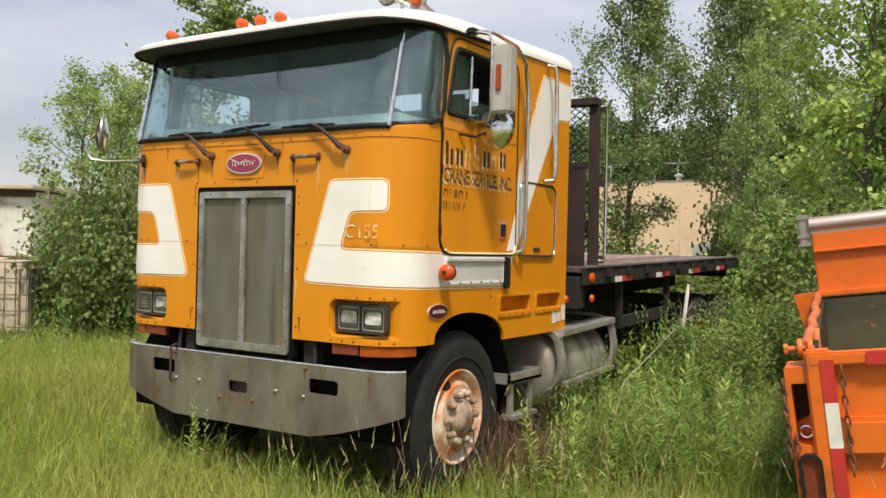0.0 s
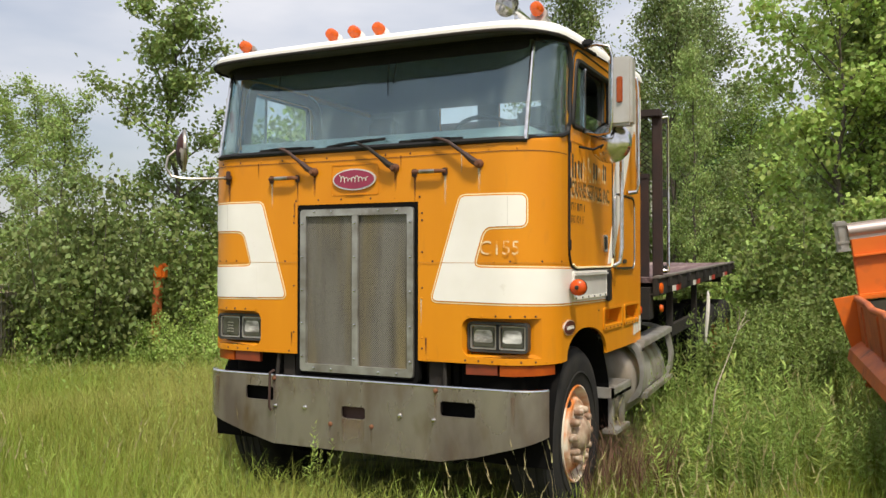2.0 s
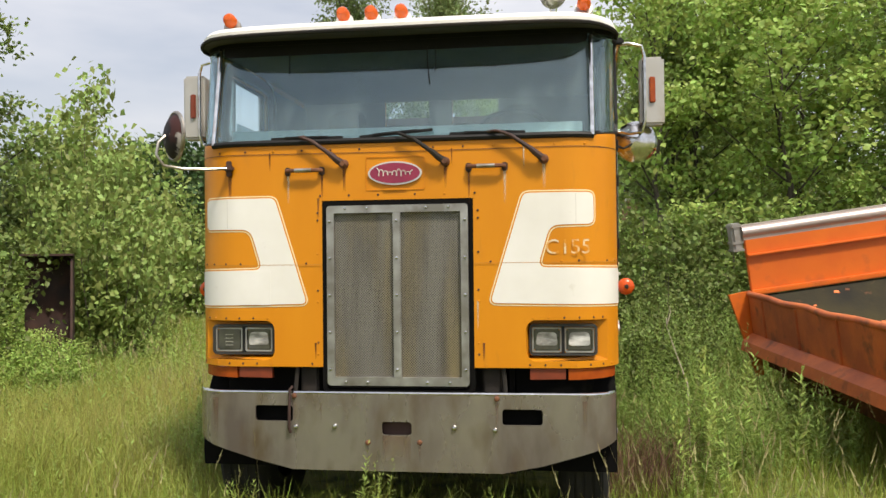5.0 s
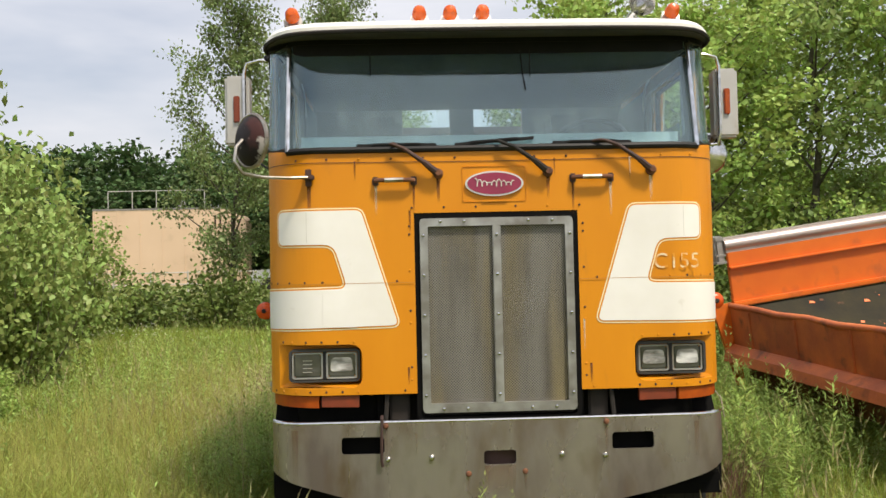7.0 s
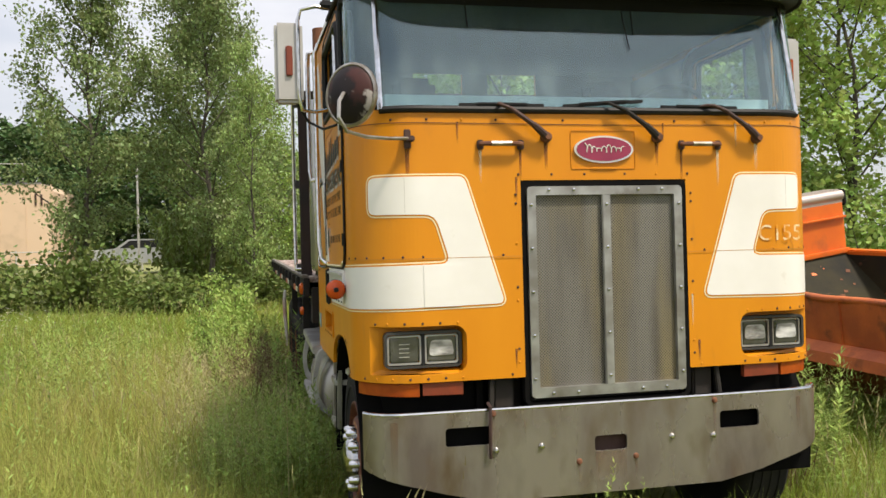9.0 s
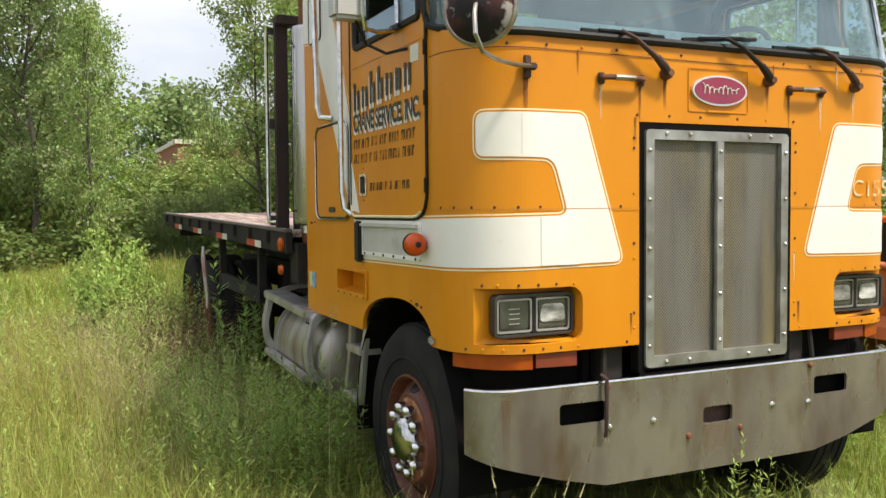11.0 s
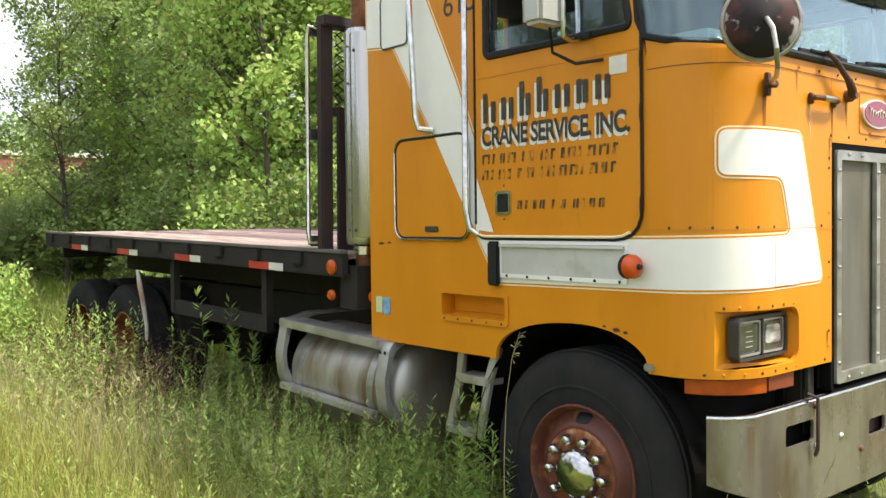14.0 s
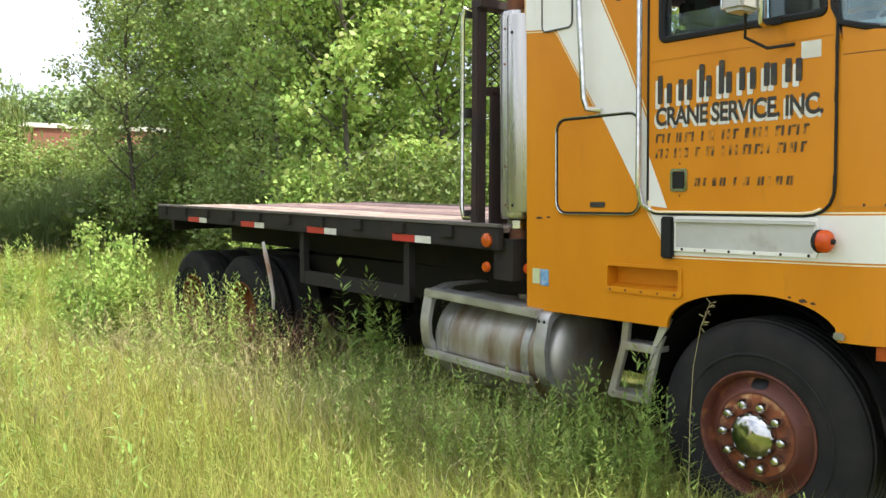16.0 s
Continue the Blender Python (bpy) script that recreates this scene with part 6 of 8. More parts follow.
for g in (1, -1):
    part("deck_edge", Shape().box((g * (BW - 0.012), BL / 2, -0.003), (0.05, BL, 0.02), BED, 0.004), WOOD_EDGE, flatbed, "grey worn deck edge")
    for k in range(10):
        part("stake_pocket", Shape().box((g * (BW + 0.012), 0.45 + k * 0.49, -0.055), (0.024, 0.11, 0.07), BED, 0.004), DARKSTEEL, flatbed)
    for k in range(5):
        y0 = 0.62 + k * 1.09
        for dy, ln, mat in ((0.0, 0.16, TAPEWHITE), (0.165, 0.24, RED)):
            if y0 + dy + ln < BL:
                part("reflective_tape", Shape().box((g * (BW + 0.003), y0 + dy + ln / 2, -0.118), (0.004, ln, 0.045), BED), mat, flatbed, "red tape" if mat is RED else "white tape")
    for y, z, r in ((0.10, -0.09, 0.042), (0.10, -0.245, 0.03), (-0.12, -0.245, 0.03)):
        part("clearance_lamp", Shape().lathe([(r, 0.0), (r, 0.012), (r * 0.75, 0.022), (0.0, 0.026)], 16, BED @ pose(g * (BW - 0.0 if y > 0 else BW - 0.12), y, z, 0, g * 90)), AMBER if y > 0 else ORANGE_LENS, flatbed, "amber clearance lamp", smooth=True)
    # under-frame: legs and a low rail
    for y in (0.95, 2.30):
        part("guard_leg", Shape().box((g * 1.18, y, -0.33), (0.05, 0.06, 0.42), BED), DARKSTEEL, flatbed)
    part("under_rail", Shape().box((g * 1.18, 1.62, -0.50), (0.04, 1.40, 0.10), BED), DARKSTEEL, flatbed, "dark under-deck guard rail")
    part("lamp_bracket", Shape().box((g * 1.10, 0.02, -0.20), (0.22, 0.16, 0.24), BED), DARKSTEEL, flatbed)
    hose = [BED @ Vector(p) for p in ((g * 1.24, 2.86, -0.26), (g * 1.25, 2.80, -0.36), (g * 1.25, 2.74, -0.50), (g * 1.24, 2.70, -0.68), (g * 1.24, 2.70, -0.80))]
    part("mudguard_edge", Shape().tube(hose, [0.012, 0.02, 0.02, 0.016, 0.012], 6), DULLWHITE, flatbed, "bent pale mudguard strip", smooth=True)
part("rear_lamp_bar", Shape().box((0, BL + 0.01, -0.2), (2.2, 0.05, 0.12), BED), DARKSTEEL, flatbed)

# headboard behind the cab
HB = BED @ Matrix.Translation((0, 0.21, 0))
hbs = Shape()
for g in (1, -1):
    hbs.box((g * (BW - 0.04), 0.016, 0.60), (0.075, 0.06, 1.40), HB, 0.008)
hbs.box((0, 0, 1.275), (2 * BW, 0.10, 0.06), HB, 0.008).box((0, 0.0, 0.78), (2 * BW - 0.2, 0.06, 0.05), HB)
for x in (-0.6, 0.0, 0.6):
    hbs.box((x, 0.02, 0.6), (0.06, 0.05, 1.3), HB)
board = part("headboard", hbs, HEADBOARD, truck, "rusted brown headboard rack with expanded metal")
part("headboard_plate", Shape().box((0, -0.02, 0.38), (2 * BW - 0.2, 0.02, 0.78), HB), HEADBOARD, board)
mesh_ = Shape()
step_ = 0.075
for k in range(-16, 48):
    for sgn in (1, -1):
        x0 = -BW + 0.1 + k * step_
        # one strand of the diamond mesh, clipped to the frame
        pts = []
        for z in (0.81, 1.245):
            t = (z - 0.81)
            pts.append((x0 + sgn * t * 1.35 + (0 if sgn > 0 else 0.55), z))
        (xa, za), (xb, zb) = pts
        lo_, hi_ = -BW + 0.1, BW - 0.1
        t0, t1 = 0.0, 1.0
        for lim, sg in ((lo_, 1), (hi_, -1)):
            fa, fb_ = (xa - lim) * sg, (xb - lim) * sg
            if fa < 0 and fb_ < 0:
                t0, t1 = 1.0, 0.0
            elif fa < 0:
                t0 = max(t0, fa / (fa - fb_))
            elif fb_ < 0:
                t1 = min(t1, fa / (fa - fb_))
        if t1 > t0 + 0.02:
            mesh_.tube([(xa + (xb - xa) * t0, 0.004 * sgn, za + (zb - za) * t0), (xa + (xb - xa) * t1, 0.004 * sgn, za + (zb - za) * t1)], 0.0045, 4, False, HB)
part("expanded_mesh", mesh_, DARKSTEEL, board, "diamond wire mesh")
for g in (1, -1):
    x = g * (BW + 0.03)
    gb = [(x - g * 0.05, 0.05, 1.24), (x, 0.07, 1.25), (x, 0.085, 1.20), (x, 0.085, 0.10), (x, 0.07, 0.04), (x - g * 0.05, 0.05, 0.04)]
    part("headboard_rail", Shape().tube([HB @ Vector(p) for p in gb], 0.014, 8), CHROME, board, "tall bright grab rail", smooth=True)
    for z in (0.05, 0.65, 1.23):
        part("rail_clip", Shape().box((x - g * 0.03, 0.07, z), (0.05, 0.03, 0.06), HB, 0.004), GREY_BEZEL, board)

# exhaust stack at the passenger side
ex = part("exhaust_muffler", Shape().lathe([(0.0, 1.42), (0.09, 1.42), (0.098, 1.43), (0.10, 1.45), (0.10, 2.58), (0.095, 2.60), (0.06, 2.61)], 28, pose(-1.105, 2.295, 0.0)), SHIELD_STEEL, truck, "tall dull steel exhaust muffler with a heat shield", smooth=True)
part("exhaust_pipe", Shape().lathe([(0.055, 2.60), (0.055, 3.1), (0.05, 3.1), (0.05, 2.61)], 18, pose(-1.105, 2.295, 0)), RUST, ex, "rusted pipe", smooth=True)
for z in (1.50, 1.72, 2.30, 2.50):
    part("shield_bolt", Shape().lathe([(0.0, 0.006), (0.006, 0.005), (0.008, 0.0)], 8, pose(-1.204, 2.29, z, 0, -90, 0)), RUST, ex)
part("exhaust_elbow", Shape().tube([(-1.105, 2.295, 1.43), (-1.105, 2.295, 1.25), (-1.03, 2.25, 1.12), (-0.85, 2.25, 1.02), (-0.5, 2.25, 1.0)], 0.055, 12), RUST, ex, "rusted pipe elbow", smooth=True)
part("pipe_clamp", Shape().lathe([(0.058, 1.36), (0.066, 1.365), (0.066, 1.41), (0.058, 1.415)], 18, pose(-1.105, 2.295, 0)), CHROME, ex, smooth=True)
for z in (1.50, 2.47):
    part("shield_screw", Shape().lathe([(0.0, 0.006), (0.010, 0.0)], 8, pose(-1.212, 2.225, z, 0, -90)), DARKSTEEL, ex)
part("heat_shield", Shape().lathe([(0.103, 1.46), (0.106, 1.47), (0.106, 2.56), (0.103, 2.57)], 28, pose(-1.105, 2.235, 0)), SHIELD_STEEL, ex, smooth=True)

# ---- orange dump body lying beside the truck ----
A, B_, C = Vector((2.69, 4.06, 0.70)), Vector((3.10, 1.08, 0.56)), Vector((4.53, 4.26, 0.95))
ux, vy = (C - A).normalized(), (B_ - A).normalized()
wz = vy.cross(ux).normalized() * (1 if vy.cross(ux).z > 0 else -1)
DB = Matrix(((ux.x, vy.x, wz.x, A.x), (ux.y, vy.y, wz.y, A.y), (ux.z, vy.z, wz.z, A.z), (0, 0, 0, 1)))
DW, DL = 1.9, 3.0
dump = thing("dump_body", "orange steel dump body with a silver tarp roller, scraped dark inside", "dump body", Matrix.Translation(A))
DBL = Matrix.Translation(-A) @ DB
sd = part("side_wall", Shape().box((0.0, DL / 2, 0.25), (0.03, DL, 0.44), DBL, 0.006), ORANGE_WORN, dump, "worn rusty orange side wall")
bent = [(0.0, 0.0, 0.485), (0.005, 0.5, 0.480), (-0.01, 0.85, 0.468), (0.015, 1.25, 0.474), (-0.008, 1.7, 0.462), (0.012, 2.1, 0.470), (0.0, 2.5, 0.474), (0.0, DL, 0.476)]
part("top_rail", Shape().tube([DBL @ Vector(p) for p in bent], 0.030, 10), ORANGE_WORN, sd, "bent worn top rail", smooth=True)
part("bottom_rail", Shape().prism([(-0.15, -0.03), (0.02, -0.06), (0.02, 0.11), (-0.03, 0.11), (-0.12, 0.055)], 0.0, DL, DBL @ Matrix(((1, 0, 0, 0), (0, 0, 1, 0), (0, 1, 0, 0), (0, 0, 0, 1)))), ORANGE_WORN, sd, "sloping worn bottom rail")
for k in range(4):
    part("side_rib", Shape().box((-0.02, 0.35 + k * 0.75, 0.28), (0.02, 0.035, 0.34), DBL, 0.004), ORANGE_WORN, sd)
sd_far = part("side_wall", Shape().box((DW, DL / 2, 0.25), (0.05, DL, 0.44), DBL, 0.008), ORANGE, dump)
part("top_rail", Shape().box((DW, DL / 2, 0.475), (0.11, DL + 0.04, 0.06), DBL, 0.012), ORANGE, sd_far)
part("corner_post", Shape().prism([(-0.19, 0.50), (0.04, 0.52), (0.04, -0.30), (-0.03, -0.30), (-0.11, 0.10)], -0.04, 0.0, DBL @ Matrix(((1, 0, 0, 0), (0, 0, 1, 0), (0, 1, 0, 0), (0, 0, 0, 1)))), ORANGE, dump, "tapered orange corner flange")
part("headboard_panel", Shape().box((DW / 2, 0.02, 0.76), (DW - 0.02, 0.04, 0.50), DBL, 0.008).box((DW / 2, 0.04, 0.50), (DW, 0.10, 0.05), DBL, 0.01), ORANGE, dump, "smooth orange headboard")
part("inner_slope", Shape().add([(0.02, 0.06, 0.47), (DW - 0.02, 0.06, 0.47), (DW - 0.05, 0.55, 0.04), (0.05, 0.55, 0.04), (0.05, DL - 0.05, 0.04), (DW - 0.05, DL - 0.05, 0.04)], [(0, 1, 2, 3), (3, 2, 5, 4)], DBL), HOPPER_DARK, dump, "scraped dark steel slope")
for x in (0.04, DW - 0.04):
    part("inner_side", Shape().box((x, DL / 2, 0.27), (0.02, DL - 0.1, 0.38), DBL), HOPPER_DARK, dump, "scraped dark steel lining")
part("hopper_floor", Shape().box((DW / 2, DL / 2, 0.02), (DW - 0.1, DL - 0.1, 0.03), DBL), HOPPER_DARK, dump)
# paint scrapes and rust flakes inside
frnd = random.Random(5)
for k in range(16):
    cx, cz = frnd.uniform(0.5, 1.75), frnd.uniform(0.10, 0.42)
    w = frnd.uniform(0.008, 0.035)
    yb = 0.06 + (0.47 - cz) * 0.49 / 0.43
    fl = [(cx - w, yb + 0.004, cz + 0.004), (cx + w * frnd.uniform(0.3, 1), yb + 0.004 + w * 0.3, cz - w * 0.25 + 0.004), (cx + w, yb + 0.004 - w * 0.5, cz + w * 0.45 + 0.004), (cx - w * 0.3, yb - w * 0.9 + 0.004, cz + w * 0.8 + 0.004)]
    part("rust_flake", Shape().add(fl, [(0, 1, 2, 3)], DBL), RUST if k % 3 else ORANGE, dump)
part("floor_rust", Shape().add([(DW * 0.45, 0.9, 0.05), (DW * 0.95, 0.7, 0.05), (DW * 0.95, 2.2, 0.05), (DW * 0.6, 1.9, 0.05)], [(0, 1, 2, 3)], DBL), RUST, dump)
part("headboard_ledge", Shape().box((DW / 2, 0.055, 0.855), (DW - 0.02, 0.05, 0.022), DBL, 0.006), ORANGE, dump)
roll = Shape().lathe([(0.0, 0.0), (0.055, 0.0), (0.055, DW), (0.0, DW)], 20, DBL @ pose(0.0, 0.005, 1.075, 0, 90, 0))
roll.box((DW / 2, -0.10, 1.125), (DW, 0.22, 0.03), DBL, 0.01).box((DW / 2, 0.01, 1.015), (DW, 0.05, 0.05), DBL, 0.01)
part("tarp_roller", roll, TAUPE, dump, "silver-pink tarp roller housing", smooth=True)
part("roller_cap", Shape().box((-0.05, -0.04, 1.03), (0.09, 0.15, 0.25), DBL, 0.02).box((-0.05, -0.04, 1.145), (0.10, 0.17, 0.05), DBL, 0.012).box((-0.05, -0.04, 0.985), (0.10, 0.165, 0.02), DBL).box((-0.05, -0.04, 0.915), (0.10, 0.165, 0.02), DBL), ALU, dump, "grey metal end cap")
part("roller_cap", Shape().box((DW + 0.03, -0.04, 1.05), (0.05, 0.16, 0.17), DBL, 0.015), BLACK, dump)
part("lower_frame", Shape().box((0.12, DL / 2, -0.10), (0.10, DL - 0.1, 0.24), DBL, 0.01).box((DW - 0.12, DL / 2, -0.10), (0.10, DL - 0.1, 0.24), DBL, 0.01).box((DW / 2, DL * 0.5, -0.22), (DW - 0.3, DL - 0.3, 0.20), DBL)
     .box((0.3, 0.3, -0.45), (0.12, 0.12, 0.6), DBL).box((0.3, DL - 0.4, -0.40), (0.12, 0.12, 0.5), DBL).box((DW - 0.3, 0.3, -0.55), (0.12, 0.12, 0.8), DBL).box((DW - 0.3, DL - 0.4, -0.55), (0.12, 0.12, 0.8), DBL), RUST, dump, "rusted subframe on legs")
# tailgate end towards the front
gate = part("tailgate", Shape().box((DW / 2, DL + 0.06, 0.02), (DW - 0.05, 0.05, 0.86), DBL, 0.01), ORANGE, dump, "orange tailgate with red and white tape")
for z, wide, tall, bev in ((0.42, 0.0, 0.07, 0.012), (0.02, 0.2, 0.20, 0.025), (-0.36, 0.2, 0.12, 0.02)):
    part("gate_rib", Shape().box((DW / 2, DL + 0.10, z), (DW - wide, 0.075, tall), DBL, bev), ORANGE, gate)
part("edge_post", Shape().box((0.05, DL + 0.09, 0.02), (0.13, 0.09, 0.90), DBL, 0.012), ORANGE, gate)
for k, (z0, z1, mat) in enumerate(((0.42, 0.20, RED), (0.20, -0.03, TAPEWHITE), (-0.03, -0.42, RED))):
    part("reflective_tape", Shape().box((0.09, DL + 0.139, (z0 + z1) / 2), (0.065, 0.006, z0 - z1), DBL), mat, gate, "red tape" if mat is RED else "white tape")
part("reflective_tape", Shape().box((DW / 2 + 0.1, DL + 0.143, 0.42), (DW - 0.35, 0.006, 0.065), DBL), RED, gate, "red tape")
# hinge: a bolt with two rings beside the tailgate's top corner
part("hinge_bolt", Shape().lathe([(0.0, -0.075), (0.014, -0.075), (0.014, 0.06), (0.0, 0.06)], 12, DBL @ pose(-0.02, DL + 0.03, 0.47, 0, 90, 0)).lathe([(0.0, -0.09), (0.03, -0.09), (0.03, -0.07), (0.0, -0.07)], 6, DBL @ pose(-0.02, DL + 0.03, 0.47, 0, 90, 0)), ORANGE_WORN, dump, smooth=True)
for hx_ in (-0.03, 0.02):
    part("hinge_ring", Shape().lathe([(0.016, -0.012), (0.05, -0.012), (0.054, 0.0), (0.05, 0.012), (0.016, 0.012)], 20, DBL @ pose(hx_, DL + 0.03, 0.47, 0, 90, 0)), ORANGE, dump, smooth=True)
# curved gusset from the side's top down to the hinge
gus = [(0.02, 0.47), (0.10, 0.44), (0.155, 0.36), (0.17, 0.26), (0.14, 0.16), (0.10, 0.08), (0.02, 0.06)]
part("gusset", Shape().prism([(DL - 0.62 + y * 2.4, z + 0.03) for y, z in gus], 0.03, 0.055, DBL @ Matrix(((0, 0, 1, 0), (1, 0, 0, 0), (0, 1, 0, 0), (0, 0, 0, 1)))), ORANGE_WORN, dump, "worn curved gusset plate")
# latch box beside the tailgate: hollow above, lamp below
LB = DBL @ Matrix.Translation((-0.045, DL - 0.02, 0.0))
yz_ring = Matrix(((1, 0, 0, 0), (0, 0, 1, 0.07), (0, 1, 0, 0), (0, 0, 0, 1)))
part("latch_box", Shape().ring(rounded(-0.075, -0.42, 0.075, 0.385, 0.02), rounded(-0.048, -0.02, 0.05, 0.30, 0.01), -0.16, 0.06, LB @ yz_ring), ORANGE, dump, "orange latch box with an open front")
part("latch_hollow", Shape().box((0.0, -0.07, 0.13), (0.14, 0.02, 0.34), LB), BROWNRUST, dump, "rusty dark hollow")
part("ring_pin", Shape().tube([LB @ Vector((0.03 * math.cos(2 * math.pi * k / 16), 0.125, 0.05 + 0.03 * math.sin(2 * math.pi * k / 16))) for k in range(17)], 0.004, 5, False), CHROME, dump, smooth=True)
part("lamp_hood", Shape().ring(rounded(-0.055, -0.33, 0.06, -0.06, 0.05), rounded(-0.038, -0.32, 0.043, -0.075, 0.035), 0.06, 0.10, LB @ yz_ring), BLACK, dump, "black rubber lamp hood")
part("tail_lamp", Shape().prism(rounded(-0.036, -0.30, 0.04, -0.08, 0.034), 0.06, 0.075, LB @ yz_ring), TURN_DULL, dump, "dull red oval tail lamp")
for hx_, z0 in ((-0.085, 0.30), (-0.05, 0.02)):
    for k in range(9):
        lk = [LB @ Vector((hx_ + (0.012 * math.cos(q) if k % 2 else 0.0), 0.15 + (0.0 if k % 2 else 0.012 * math.cos(q)), z0 - k * 0.045 + 0.028 * math.sin(q))) for q in [2 * math.pi * j / 8 for j in range(9)]]
        part("chain_link", Shape().tube(lk, 0.006, 5, False), RUST, dump)
for k in range(11):
    lk = [DBL @ (Vector((0.155 + (0.012 * math.cos(a) if k % 2 else 0.0), DL + 0.15 + (0.0 if k % 2 else 0.012 * math.cos(a)), 0.36 - k * 0.05 + 0.03 * math.sin(a)))) for a in [2 * math.pi * j / 8 for j in range(9)]]
    part("chain_link", Shape().tube(lk, 0.006, 5, False), RUST, gate)

# ---- ground ----
rng = np.random.default_rng(7)


def fast_mesh(name, verts, tris, mat, smooth=False):
    me = bpy.data.meshes.new(name)
    verts, tris = np.asarray(verts, np.float32), np.asarray(tris, np.int32)
    me.vertices.add(len(verts))
    me.vertices.foreach_set("co", verts.ravel())
    me.loops.add(tris.size)
    me.loops.foreach_set("vertex_index", tris.ravel())
    me.polygons.add(len(tris))
    me.polygons.foreach_set("loop_start", np.arange(0, tris.size, 3, dtype=np.int32))
    me.update(calc_edges=True)
    me.materials.append(mat)
    if smooth:
        me.shade_smooth()
    return me


def lie(x, y):
    """Height of the ground."""
    far = np.clip((np.hypot(x, y - 2) - 7) / 30, 0, 1)
    return 0.05 * np.sin(x * 0.5 + 1.3) * np.sin(y * 0.43) * np.clip((np.hypot(x, y - 2) - 3) / 4, 0, 1) + 0.35 * far * (0.6 + 0.4 * np.sin(x * 0.11)) + 0.8 * np.clip((np.hypot(x, y - 2) - 22) / 18, 0, 1)


axis = np.concatenate([-np.geomspace(2500, 22, 16), np.linspace(-20, 20, 81), np.geomspace(22, 2500, 16)])
gx, gy = np.meshgrid(axis, axis + 2, indexing="ij")
gn = len(axis)
gv = np.stack([gx, gy, lie(gx, gy)], -1).reshape(-1, 3)
ii, jj = np.meshgrid(np.arange(gn - 1), np.arange(gn - 1), indexing="ij")
q0 = (ii * gn + jj).ravel()
gt = np.concatenate([np.stack([q0, q0 + gn, q0 + gn + 1], 1), np.stack([q0, q0 + gn + 1, q0 + 1], 1)])
ground = tagged(new("ground", fast_mesh("ground", gv, gt, SOIL, True)), "grassy field of soil and old thatch", "ground", kind="structure")


# ---- grass and weeds ----
def blades(x, y, h, w, bend, seed, full=True):
    """Bent grass blades: a foot, a bend and a tip."""
    r = np.random.default_rng(seed)
    n = len(x)
    a, b = r.uniform(0, 2 * np.pi, n), r.uniform(0, 2 * np.pi, n)
    z = lie(x, y)
    side = np.stack([np.cos(a), np.sin(a), np.zeros(n)], 1) * (w / 2)[:, None]
    lean = np.stack([np.cos(b), np.sin(b), np.zeros(n)], 1)
    base = np.stack([x, y, z - 0.01], 1)
    up = np.array([0, 0, 1.0])
    mid = base + up * (h * 0.55)[:, None] + lean * (h * bend * 0.28)[:, None]
    tip = base + up * (h * (1 - 0.35 * bend))[:, None] + lean * (h * bend)[:, None]
    v = np.stack([base - side, base + side, mid + side * 0.75, mid - side * 0.75, tip], 1).reshape(-1, 3)
    k = np.arange(n)[:, None] * 5
    lower = [k + np.array([[0, 1, 2]])] + ([k + np.array([[0, 2, 3]])] if full else [])
    t = np.concatenate(lower + [k + np.array([[3, 2, 4]])], 1).reshape(-1, 3)
    return v, t


def patchy(x, y, f, seed):
    return 0.5 + 0.25 * (np.sin(x * f + seed) * np.cos(y * f * 1.17 + seed * 2) + np.sin((x + y) * f * 0.63 + seed * 3) + 0.6 * np.sin(x * f * 2.3 - y * f * 1.9 + seed))


def field(n, seed, x0=-14.0, x1=9.0, y0=-8.5, y1=20.0):
    """Points over the field, denser near the walk, thin under the truck."""
    r = np.random.default_rng(seed)
    x, y = r.uniform(x0, x1, n * 6), r.uniform(y0, y1, n * 6)
    d = np.hypot(x - 0, y + 3.5)
    p = np.clip((7.5 / np.maximum(d, 1)) ** 1.9, 0.0, 1.0)
    under = (np.abs(x) < 1.12) & (y > 0.02) & (y < 7.2)
    p = np.where(under, p * 0.25, p)
    p = p * np.clip(0.3 + (y + 6.8) / 3.0 * 0.7, 0.3, 1.0)
    keep = r.uniform(0, 1, len(x)) < p
    x, y, d, under = x[keep][:n], y[keep][:n], d[keep][:n], under[keep][:n]
    return x, y, d, under, r


x, y, d, under, r = field(365000, 11)
hh = (0.22 + 0.24 * r.uniform(0, 1, len(x)) ** 1.6) * (0.60 + 0.75 * patchy(x, y, 0.8, 1.0)) * np.where(under, 0.45, 1.0)
ww = r.uniform(0.0028, 0.0062, len(x)) * np.clip(d / 7, 1.0, 2.6)
v, t = blades(x, y, hh, ww, r.uniform(0.15, 0.95, len(x)), 12)
tagged(new("tall_grass", fast_mesh("tall_grass", v, t, GRASS)), "tall green meadow grass round the truck", "grass", kind="stuff")

fr = np.random.default_rng(15)
fx, fy = fr.uniform(-30, 26, 90000), fr.uniform(-14, 34, 90000)
far_ = (np.hypot(fx, fy + 3.5) > 8) & ((np.abs(fx) > 1.3) | (fy < -0.2) | (fy > 7.3))
fx, fy = fx[far_], fy[far_]
v, t = blades(fx, fy, fr.uniform(0.2, 0.5, len(fx)), fr.uniform(0.012, 0.024, len(fx)), fr.uniform(0.1, 0.7, len(fx)), 16, False)
tagged(new("meadow_grass", fast_mesh("meadow_grass", v, t, GRASS)), "meadow grass out to the field's edge", "grass", kind="stuff")

